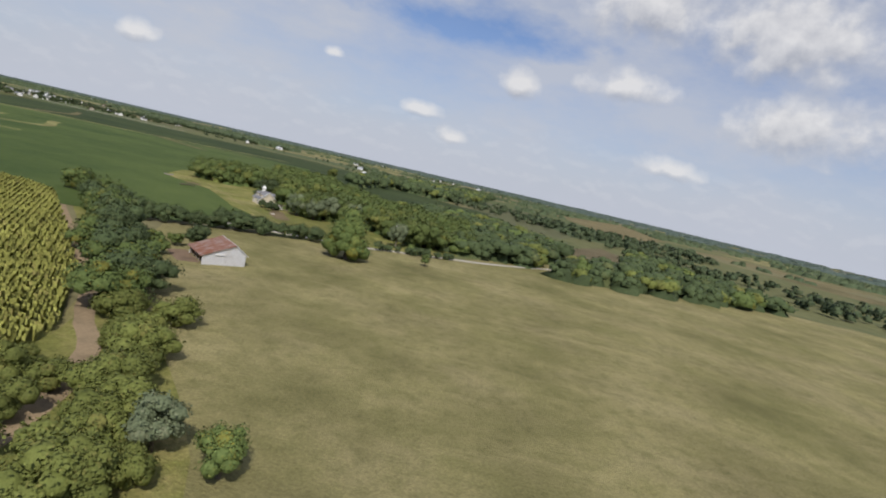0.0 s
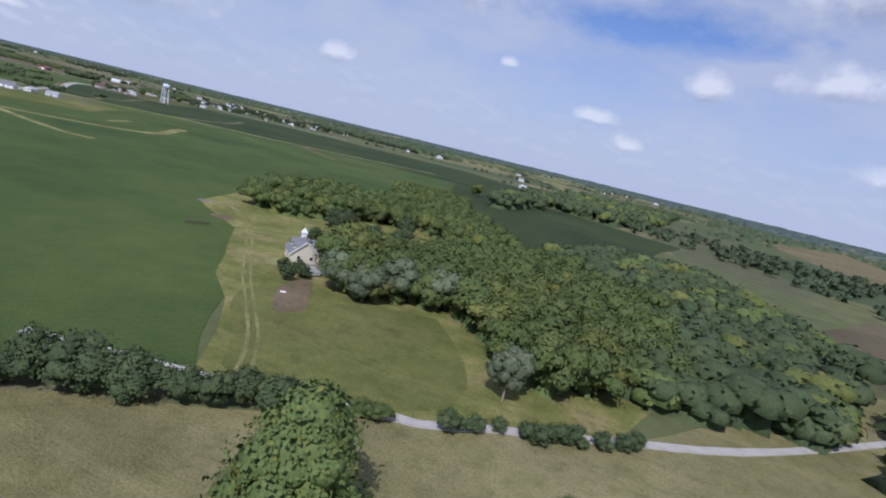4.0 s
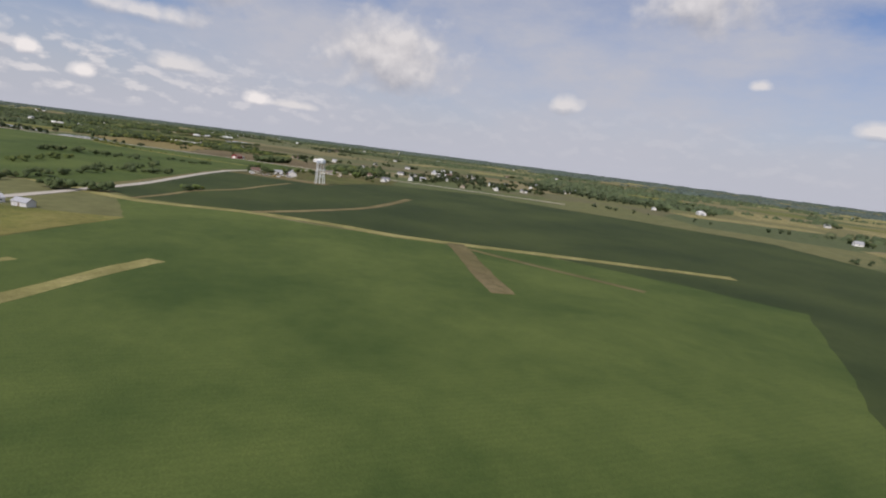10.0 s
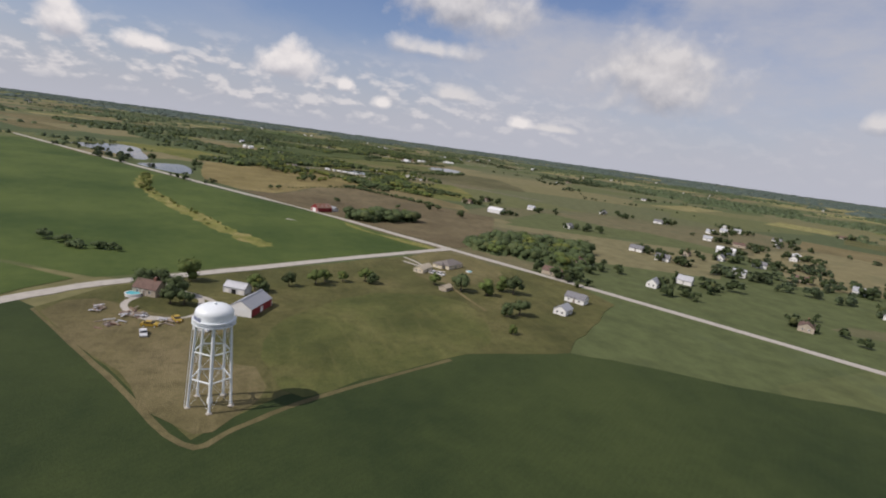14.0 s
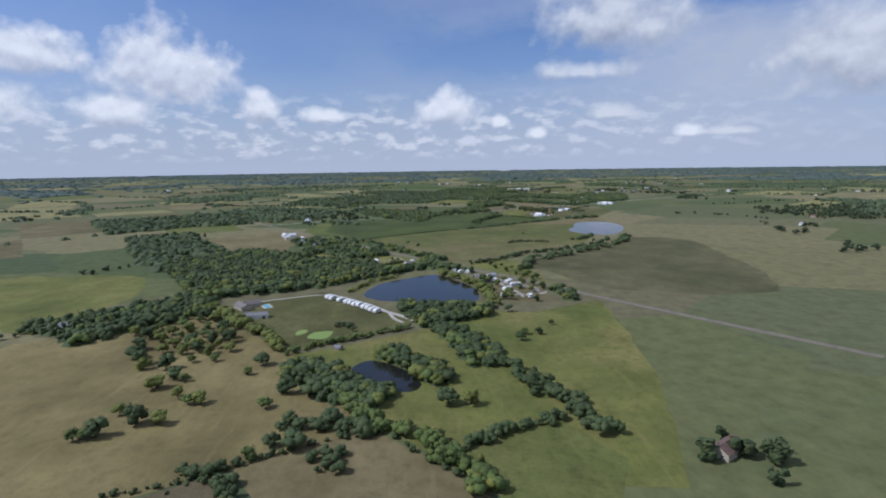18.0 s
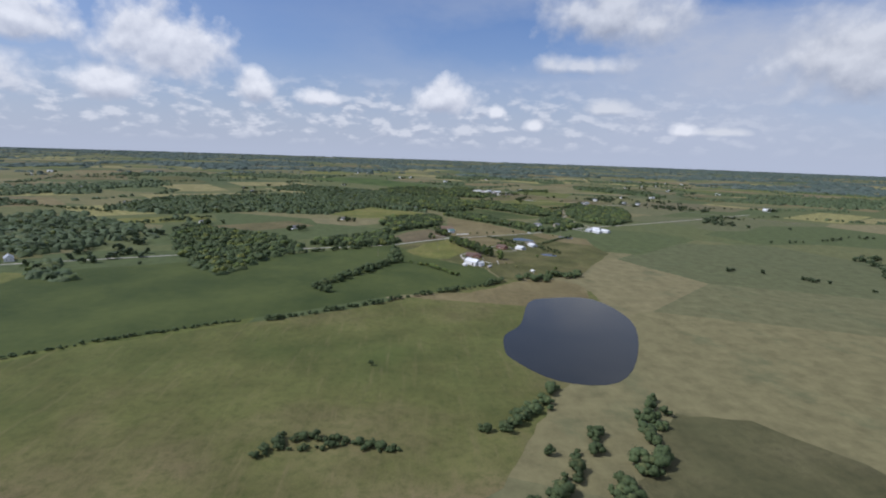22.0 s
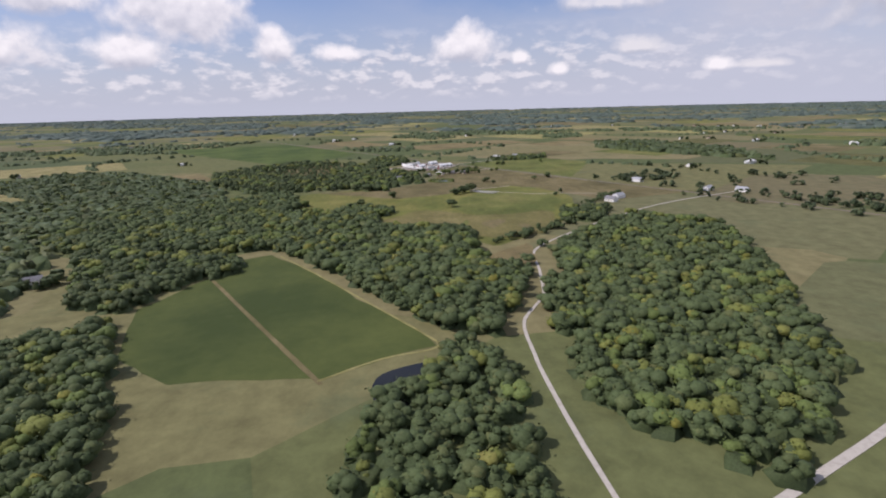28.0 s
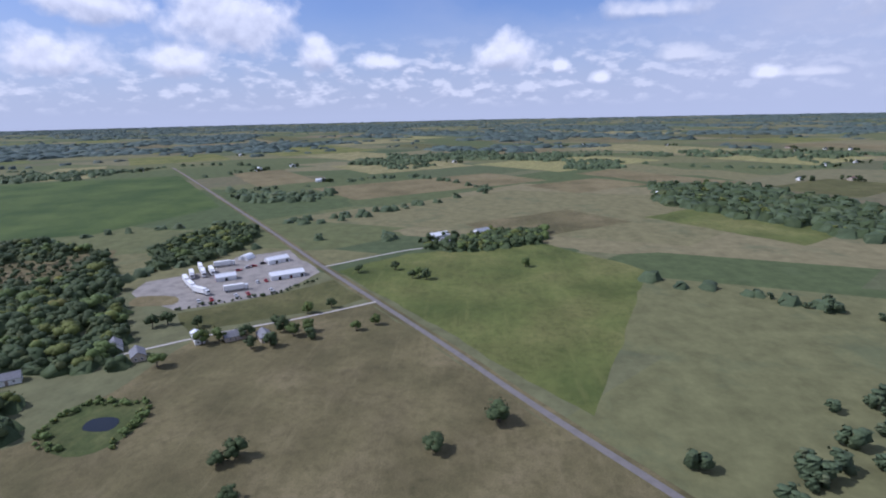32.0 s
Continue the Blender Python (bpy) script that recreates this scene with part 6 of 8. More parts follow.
hedge([(-641, 335), (-647, 342), (-655, 351), (-664, 356)], 0.9, (1.0, 1.8), "trees along the green hill", 0.9, LEAF_DARK, 65)
ROW_TREES = along([(-520.9, 271.7), (-511.9, 275.0), (-505.1, 277.5), (-497.6, 280.4)], 0.95, 0.22, 66)
for k, (x, y) in enumerate(ROW_TREES):
    tree(x, y, (2.4, 3.0, 2.7, 3.2)[k % 4], (1, 1, 0)[k % 3], 0.72, "tall tree in a dense farm row", "tall tree row")
YOUNG = np.concatenate([along([(-534.4, 285.4), (-527.4, 288.9), (-519.6, 292.2)], 0.9, 0.16, 67), along([(-533.0, 287.4), (-526.0, 291.4), (-518.8, 295.0)], 1.0, 0.16, 68), filled([(-519.6, 299.4), (-509.2, 303.3), (-503.4, 302.2), (-507.9, 298.6), (-515.0, 298.4)], 1.25, 69)])
for k, (x, y) in enumerate(YOUNG):
    tree(x, y, (0.55, 0.8, 0.95)[k % 3], 1, 1.1, "young shrub in a farm planting", "young shrubs")
for x, y, h in ((-494.4, 282.6, 3.0), (-517.6, 286.3, 1.3), (-518.1, 288.4, 1.3), (-518.4, 287.4, 1.2), (-513.3, 279.3, 1.5), (-512.4, 282.7, 1.0), (-491.4, 275.8, 1.0), (-480.5, 294, 1.3), (-498.2, 293.8, 1.1), (-534.4, 270.6, 2.2), (-535.6, 269.4, 2.6), (-536.6, 271.2, 2.4), (-537.9, 270.2, 2.5), (-537.6, 268.4, 2.2), (-536.4, 272.4, 1.6), (-539, 270.9, 2.3), (-540.8, 269, 2.4), (-541.6, 271, 2.2), (-550.4, 268.3, 1.6), (-551.4, 270.1, 1.5), (-533.5, 266, 1.7), (-528.6, 266.7, 1.5), (-527.6, 265.2, 1.5), (-540.4, 280.2, 0.9), (-541.6, 283, 0.9), (-543, 286.6, 0.8), (-544, 289.2, 0.9), (-527.2, 272.9, 1.5), (-525.9, 273.8, 1.35), (-524.6, 274.6, 1.5), (-523.4, 275.3, 1.5), (-522.2, 276.1, 1.35), (-520.9, 276.9, 1.5), (-519.8, 277.7, 1.35), (-518.6, 278.6, 1.5), (-517.4, 279.5, 1.35), (-547.4, 297, 0.9)):
    tree(x, y, h, int(x) % 2, 1.0, "dark farm tree casting a shadow", "farmstead trees")
hedge([(-521, 300), (-526, 305), (-534, 311), (-541, 317)], 0.6, (0.5, 0.9), "hedge between fields", 0.3, LEAF_DARK, 67)
hedge([(-519, 289.6), (-515, 290.6), (-511, 289)], 0.9, (0.5, 0.9), "bushes beside the yard", 0.4, LEAF, 68)

# woods and hedges of the middle distance
wood([(-521.0, 185.2), (-546.6, 180.7), (-535.7, 201.2), (-525.6, 218.1), (-505.9, 228.6), (-484.7, 219.9), (-469.1, 218.0), (-480.2, 206.8), (-502.0, 194.4)], 2.2, (1.2, 2.1), "trees between dry pastures", False, 81)
wood([(-592.5, 128.5), (-653.7, 131.7), (-695.2, 189.4), (-712, 262), (-690, 255), (-665, 240), (-643, 248), (-614, 262), (-600, 262), (-590.9, 218.9), (-596.0, 191.1), (-578.3, 162.2)], 2.2, (1.5, 2.4), "broad forest across the hills", True, 83)
wood([(-413.9, 171.3), (-420.9, 185.4), (-393.7, 206.4), (-368.8, 221.7), (-355.2, 221.5), (-356.1, 216.1), (-358.9, 198.7), (-378.4, 185.7)], 2.2, (1.2, 2.0), "trees among the lakeside houses", False, 84)
wood([(-500.2, 58.7), (-524.3, 99.4), (-559.2, 128.6), (-536.8, 160.5), (-479.9, 150.8), (-466.5, 116.4), (-444.4, 95.5)], 2.8, (1.6, 2.5), "forest beyond the dry hill", True, 86)
wood([(-355, 153), (-394.5, 128.5), (-430, 110), (-440, 128), (-400, 150), (-388.0, 160.2), (-372, 147)], 2.4, (1.5, 2.3), "wood beyond the caravan park", True, 87)
wood([(-497.2, 152.7), (-507.0, 159.2), (-494.9, 169.3), (-486.7, 165.0)], 2.0, (1.3, 2.0), "trees round a white house", True, 88)
wood([(-477.3, 172.3), (-480.8, 176.2), (-462.1, 190.5), (-463.9, 180.8)], 2.0, (1.3, 2.0), "grove beside the soybeans", True, 89)
hedge([(-522.9, 135.1), (-542.6, 158.0), (-572.5, 181.8)], 1.6, (1.0, 1.9), "hedgerow across the dry hill", 0.5, LEAF_DARK, 90)
hedge([(-604.8, 79.3), (-590.0, 118.5), (-580, 140)], 1.8, (1.0, 1.9), "hedgerow far across pastures", 0.6, LEAF_DARK, 91)
hedge([(-400.4, 264.8), (-404.5, 269.2), (-411.6, 274.6)], 0.7, (0.8, 1.4), "dark bushes beside the lake", 0.5, LEAF_DARK, 92)
hedge([(-397.7, 242.9), (-400.2, 244.5), (-400.7, 247.6), (-399.5, 252.0), (-398.0, 255.3)], 0.5, (0.5, 1.0), "low dark thicket in the pasture", 0.35, LEAF_DARK, 93)

# pasture and depot
wood([(-651.6, 322.4), (-654.2, 325.2), (-652.2, 329.3), (-647, 331), (-644, 330.6), (-643, 327), (-648, 321)], 1.5, (1.3, 2.2), "dark wood tongue on the pasture", False, 131)
for x, y, h in ((-677.6, 328.2, 1.9), (-682.1, 305.5, 1.9), (-693.2, 312.8, 1.8), (-695.7, 329.9, 1.9), (-696.6, 330.8, 1.8), (-698.4, 332.2, 2.2), (-699.3, 333.1, 2.0), (-701.1, 335.1, 2.4), (-702.2, 334.6, 2.1), (-719.9, 340.6, 1.2), (-715.8, 343.2, 1.2), (-721.7, 357.2, 1.4), (-726, 362.6, 2.0), (-689.3, 356.5, 1.2), (-720.7, 341.6, 1.5)):
    tree(x, y, 1.15 * h, 1, 1.3, "lone dark tree casting a long shadow", "pasture trees")
for x, y, h in ((-752.8, 338.4, 1.7), (-754.9, 341.2, 1.7), (-747.8, 335.8, 2.0), (-746.4, 337.2, 2.1), (-745, 338.8, 2.0), (-744.1, 341.2, 1.7), (-746.6, 340.2, 1.9), (-746.7, 346.2, 1.5), (-748.5, 348.3, 1.5), (-744.2, 333.4, 2.2), (-743.6, 330.2, 2.1), (-742.6, 328.6, 2.2), (-736.7, 326.5, 1.9), (-748.1, 319.5, 2.0), (-749, 321, 2.2), (-748, 325.5, 1.8), (-774.9, 370.2, 1.8), (-773.7, 347.8, 1.8), (-769.5, 352.1, 1.9), (-767.9, 353.6, 1.9), (-768.6, 351.2, 1.6), (-772.2, 341.7, 1.6), (-741.2, 335, 1.9), (-742, 337, 1.9)):
    tree(x, y, h, int(y) % 2, 1.1, "dark tree among houses by the lane", "lane trees")
wood([(-707.9, 270), (-710.9, 291.4), (-712.6, 297.4), (-708.4, 302.4), (-706.4, 309.6), (-711.6, 311.4), (-716.6, 314), (-720.2, 313.6), (-720.2, 319.6), (-723.6, 321.4), (-730.2, 317.4), (-729.6, 311), (-736, 311), (-734.6, 319.4), (-736.6, 322.2), (-747, 317), (-768, 301.5), (-787.4, 287.9), (-798.6, 263.8), (-760, 240), (-730, 250)], 2.32, (1.5, 2.5), "broad wood beside the depot", False, 71)
wood([(-664, 310.1), (-672.8, 314), (-676.7, 311), (-678.6, 303.3), (-668, 300)], 1.51, (1.5, 2.3), "tip of the wood in the pasture", False, 72)
field("young_wood_floor", YOUNG_WOOD, OLIVE, "dry grass between young trees", 3, keep=False)
grove("young_trees", filled(YOUNG_WOOD, 2.1, 133, 0.95), (0.8, 1.6), THICKET, LEAF_DARK, "young trees scattered over dry grass", "wood", (0.8, 1.1))
wood([(-774, 303), (-779, 311), (-788, 313.6), (-812, 312), (-812, 300), (-790, 296)], 2.09, (1.5, 2.3), "trees behind the depot", False, 73)
wood([(-788.9, 350.5), (-793.5, 357.2), (-804, 367.1), (-803.3, 377.2), (-793.4, 376.2), (-786.5, 365), (-785.7, 357.3)], 1.74, (1.4, 2.2), "grove round a farmhouse", False, 74)
wood([(-875.3, 424.4), (-871.8, 451.6), (-810.6, 470), (-760, 460), (-790, 438), (-838.7, 415)], 3.02, (1.9, 3.0), "long dark wood across the plain", True, 75)
hedge([(-721.5, 326.1), (-723.7, 323.4), (-727.1, 323.0), (-729.4, 324.9), (-728.9, 329.5), (-726.1, 330.9), (-722.5, 330.4)], 0.5, (0.3, 0.8), "reeds and shrubs round the pond", 0.3, LEAF, 76)
hedge([(-754.5, 319.4), (-761.6, 331.6), (-770, 336.6)], 0.8, (0.3, 0.7), "scrub along the depot fence", 0.2, LEAF_DARK, 77)
hedge([(-676, 361), (-684, 366), (-690, 374)], 1.0, (0.8, 1.6), "trees round the hill farm", 1.2, LEAF_DARK, 78)


# trees along the lane and on the far slope
hedge([(-627, 332.6), (-624, 337), (-619.6, 336), (-618, 332.6), (-612.6, 333.4)], 0.8, (1.2, 2.0), "trees crowding the pale lane", 0.9, LEAF_DARK, 95)
hedge([(-637, 344), (-627, 344.4), (-618, 341.6), (-612, 339.6), (-608, 337.4)], 0.9, (1.2, 2.0), "trees crowding the pale lane", 1.2, LEAF_DARK, 96)
wood([(-635.2, 281), (-636.8, 285.7), (-632.9, 291.9), (-627.7, 292.4), (-624.4, 291.3), (-626, 282)], 1.5, (1.3, 2.1), "grove jutting into the soybean field", False, 97)
wood([(-668.2, 353.6), (-671, 365), (-655, 358.5), (-656.4, 350.9)], 1.6, (1.3, 2.1), "dark grove below the hill farm", False, 98)
wood([(-777.3, 173), (-769, 205), (-730.3, 250.5), (-688.7, 269.5), (-681.6, 268.9), (-670, 265.8), (-667.6, 257.9), (-700, 215), (-740, 165)], 2.2, (1.5, 2.4), "broad forest across the hills", True, 99)

# ---- far country ----
def country_points(n, low, high, near, far, scale, share, line):
    """Places for woods and hedgerows between two distances from the flown line."""
    rng = np.random.default_rng(n)
    p = np.stack([rng.uniform(low[0], high[0], n), rng.uniform(low[1], high[1], n)], 1)
    dist = np.full(n, 1e9)
    for row in FLIGHT[::4]:
        dist = np.minimum(dist, np.hypot(p[:, 0] - row[1], p[:, 1] - row[2]))
    p = p[(dist > near) & (dist < far)]
    value = np.array([noise.fractal(Vector((x * scale, y * scale, 0.37)), 0.9, 2.1, 5) for x, y in p])
    ridge = np.array([abs(noise.noise(Vector((x * 1.2 * scale, y * 1.2 * scale, 7.1)))) for x, y in p])
    in_wood = value > np.quantile(value, 1 - share)
    in_line = (ridge < line) & ~in_wood
    free = np.ones(len(p), bool)
    for ring in FIELDS:
        free &= ~inside(p, ring)
    return p[in_wood & free], p[in_line & free]


NEAR_WOODS, NEAR_LINES = country_points(150000, (-1250, -330), (240, 860), 130, 430, 0.0095, 0.22, 0.018)
FAR_WOODS, FAR_LINES = country_points(90000, (-2600, -1300), (700, 1900), 430, 2600, 0.0075, 0.40, 0.028)


def canopy(name, points, wide, high, material, label, seed):
    if name.startswith("countryside"):
        for line, room in KEEP_CLEAR:
            points = points[np.hypot(*(points[:, None] - line[None]).transpose(2, 0, 1)).min(1) > room + wide[1]]
    v, q, w = heaps(points, wide, high, seed)
    tagged(new(name, mass_mesh(name, v, q, w, material)), label, "wood", kind="stuff")


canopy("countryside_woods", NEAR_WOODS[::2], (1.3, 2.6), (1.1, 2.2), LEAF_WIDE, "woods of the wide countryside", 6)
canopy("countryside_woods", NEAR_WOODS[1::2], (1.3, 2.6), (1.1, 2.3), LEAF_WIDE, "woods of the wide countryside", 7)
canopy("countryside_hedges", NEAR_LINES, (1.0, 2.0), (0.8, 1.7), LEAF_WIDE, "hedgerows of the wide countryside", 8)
canopy("far_woods", FAR_WOODS, (4.5, 10.0), (1.3, 2.6), LEAF_FAR_HAZED, "dark woods far off towards the horizon", 9)
LAST_WOODS, LAST_LINES = country_points(14000, (-6400, -4600), (4600, 6400), 2400, 6600, 0.0016, 0.8, 0.02)
canopy("horizon_woods", LAST_WOODS, (18.0, 44.0), (2.0, 5.0), LEAF_FAR_HAZED, "dark wooded ridges along the horizon", 12)
canopy("far_hedges", FAR_LINES, (2.0, 5.0), (1.0, 2.2), LEAF_FAR_HAZED, "hedgerows far off towards the horizon", 10)
CLOSE_WOODS, CLOSE_LINES = country_points(60000, (-900, -200), (120, 620), 62, 150, 0.0095, 0.16, 0.012)
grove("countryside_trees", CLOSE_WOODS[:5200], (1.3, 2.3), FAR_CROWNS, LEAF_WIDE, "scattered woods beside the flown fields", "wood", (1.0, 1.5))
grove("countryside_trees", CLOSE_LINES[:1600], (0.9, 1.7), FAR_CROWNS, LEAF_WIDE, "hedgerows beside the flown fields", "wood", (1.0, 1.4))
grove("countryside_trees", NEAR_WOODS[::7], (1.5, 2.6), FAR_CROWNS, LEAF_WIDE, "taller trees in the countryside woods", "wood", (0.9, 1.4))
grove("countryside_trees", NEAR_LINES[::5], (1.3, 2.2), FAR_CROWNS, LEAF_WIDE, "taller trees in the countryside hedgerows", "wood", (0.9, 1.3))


# small farms' fields of the wide countryside, between the woods
def country_fields(count):
    rng = np.random.default_rng(77)
    eyes = np.array([(row[1], row[2]) for row in FLIGHT[::3]])
    tones = (HAYFIELD, STRAW, MEADOW, GREEN_HAY, LAWN, OLIVE, PASTURE, PASTURE, HAYFIELD, STRAW)
    words = ("tan hay field far across the country", "pale straw field far across the country", "green meadow far across the country", "fresh green hay field far off", "dull green field far across the country", "olive pasture far across the country",
             "dry pasture far across the country", "dry pasture far across the country", "tan hay field far across the country", "pale straw field far across the country")
    made = 0
    for k in range(count * 12):
        x, y = rng.uniform(-1500, 350), rng.uniform(-450, 1150)
        away = np.hypot(eyes[:, 0] - x, eyes[:, 1] - y).min()
        if not 120 < away < 1000 or math.hypot(x + 330, y - 190) > 1150:
            continue
        turn = radians(32 + 90 * rng.integers(0, 2) + rng.normal() * 4)
        a, b = (0.5 + away / 420) * rng.uniform(9, 24), (0.5 + away / 420) * rng.uniform(16, 42)
        d, e = np.array((math.cos(turn), math.sin(turn))), np.array((-math.sin(turn), math.cos(turn)))
        ring = np.array([np.array((x, y)) + u * a * d + w * b * e for u, w in ((-1, -1), (1, -0.94), (0.96, 1), (-1, 0.95))])
        test = np.concatenate([ring, ring.mean(0)[None], 0.5 * (ring + ring.mean(0)), 0.5 * (ring + np.roll(ring, 1, axis=0))])
        lo, hi = ring.min(0), ring.max(0)
        if any((other.min(0) < hi).all() and (other.max(0) > lo).all() and (inside(test, other).any() or inside(other, ring).any()) for other in FIELDS):
            continue
        if any(m and (a < hi).all() and (c > lo).all() and inside(np.concatenate([q[:-1] + s * (q[1:] - q[:-1]) for s in (0.0, 0.25, 0.5, 0.75)]), ring).any() for q, a, c, m, h in LAID):
            continue
        pick = int(rng.integers(0, len(tones)))
        field("country_field", [tuple(q) for q in ring], tones[pick], words[pick])
        made += 1
        if made >= count:
            break


country_fields(300)


# ---- buildings and vehicles ----
def gable_walls(wide, long, eave, ridge):
    h = wide / 2
    return Shape().side_prism([(-h, -0.06), (h, -0.06), (h, eave), (0, ridge), (-h, eave)], -long / 2, long / 2)


def gable_roof(wide, long, eave, ridge, over=0.06, thick=0.045):
    """Two roof slopes with eaves that stand out over the walls."""
    h = wide / 2
    slope = (ridge - eave) / h
    o = over
    ring = [(-h - o, eave - o * slope + 0.005), (0, ridge + 0.005), (h + o, eave - o * slope + 0.005), (h + o, eave - o * slope + thick), (0, ridge + thick + 0.01), (-h - o, eave - o * slope + thick)]
    v = [(x, y, z) for y in (-long / 2 - o, long / 2 + o) for x, z in ring]
    f = [(0, 1, 4, 5), (1, 2, 3, 4), (6, 11, 10, 7), (7, 10, 9, 8), (5, 4, 10, 11), (4, 3, 9, 10), (0, 6, 7, 1), (1, 7, 8, 2), (0, 5, 11, 6), (2, 8, 9, 3)]
    return Shape().add(v, f)


def hip_roof(wide, long, eave, ridge, inset, over=0.07, thick=0.04):
    """Four roof slopes; the ridge stops short of both ends."""
    a, b, r = wide / 2 + over, long / 2 + over, max(long / 2 - inset, 0.02)
    v = [(x, y, z) for z in (eave, eave + thick) for x, y in ((-a, -b), (a, -b), (a, b), (-a, b))] + [(0, -r, ridge + thick), (0, r, ridge + thick)]
    return Shape().add(v, [(3, 2, 1, 0), (0, 1, 5, 4), (1, 2, 6, 5), (2, 3, 7, 6), (3, 0, 4, 7), (4, 5, 8), (5, 6, 9, 8), (6, 7, 9), (7, 4, 8, 9)])


def window(parent, x, y, z, wide, high, across):
    """A framed window on a wall that faces along x or along y."""
    a, t = wide / 2, 0.018
    if across:
        fr = Shape().box(x - a, y - t, z, x + a, y + t, z + high)
        pane = Shape().box(x - a * 0.76, y - t - 0.006, z + high * 0.12, x + a * 0.76, y + t + 0.006, z + high * 0.9)
    else:
        fr = Shape().box(x - t, y - a, z, x + t, y + a, z + high)
        pane = Shape().box(x - t - 0.006, y - a * 0.76, z + high * 0.12, x + t + 0.006, y + a * 0.76, z + high * 0.9)
    w = part("window", fr, WHITE, parent)
    part("pane", pane, GLASS, w)


def house(x, y, turn, wide=1.5, long=2.2, eave=0.62, ridge=1.15, wall=None, roof=None, label="white clapboard farmhouse with grey shingle roof", category="house", group="", windows=2, door=True, chimney=False, porch=False, name="house", hip=0.0):
    """A gabled house; turn: the ridge's heading in degrees from east."""
    wall, roof = wall or WHITE, roof or SHINGLE
    top = thing(name, label, category, group)
    part("wall", Shape().box(-wide / 2, -long / 2, -0.06, wide / 2, long / 2, eave) if hip else gable_walls(wide, long, eave, ridge), wall, top)
    part("roof", hip_roof(wide, long, eave, ridge, hip) if hip else gable_roof(wide, long, eave, ridge), roof, top)
    for side in (-1, 1):
        for k in range(windows):
            yy = long * ((k + 0.5) / windows - 0.5) + (0.0 if k % 2 else -0.06)
            window(top, side * wide / 2, yy, eave * 0.38, 0.24, eave * 0.42, False)
        if windows:
            window(top, 0.2 * wide, side * long / 2, eave * 0.38, 0.24, eave * 0.42, True)
            window(top, -0.2 * wide, side * long / 2, eave * 0.38, 0.24, eave * 0.42, True)
    if door:
        d = part("door", Shape().box(wide / 2 - 0.02, -0.14, -0.02, wide / 2 + 0.02, 0.12, eave * 0.82), WOOD, top)
        part("door_frame", Shape().box(wide / 2 - 0.015, -0.17, -0.02, wide / 2 + 0.013, 0.15, eave * 0.88), WHITE, top)
    if chimney:
        part("chimney", Shape().box(-0.1, long * 0.2, eave, 0.1, long * 0.2 + 0.18, ridge + 0.25).box(-0.12, long * 0.2 - 0.02, ridge + 0.22, 0.12, long * 0.2 + 0.2, ridge + 0.28), BRICK, top)
    if porch:
        p = part("porch", Shape().box(wide / 2, -long * 0.3, -0.02, wide / 2 + 0.4, long * 0.3, 0.05), WOOD, top)
        part("porch_roof", Shape().add([(wide / 2, -long * 0.32, eave * 0.92), (wide / 2 + 0.45, -long * 0.32, eave * 0.72), (wide / 2 + 0.45, long * 0.32, eave * 0.72), (wide / 2, long * 0.32, eave * 0.92), (wide / 2, -long * 0.32, eave * 0.96), (wide / 2 + 0.45, -long * 0.32, eave * 0.76), (wide / 2 + 0.45, long * 0.32, eave * 0.76), (wide / 2, long * 0.32, eave * 0.96)], [(3, 2, 1, 0), (4, 5, 6, 7), (0, 1, 5, 4), (1, 2, 6, 5), (2, 3, 7, 6)]), roof, top)
        for s in (-1, 0, 1):
            part("post", Shape().box(wide / 2 + 0.36, s * long * 0.28 - 0.02, 0.05, wide / 2 + 0.4, s * long * 0.28 + 0.02, eave * 0.74), WHITE, top)
    top.matrix_basis = at(x, y, turn - 90)
    return top


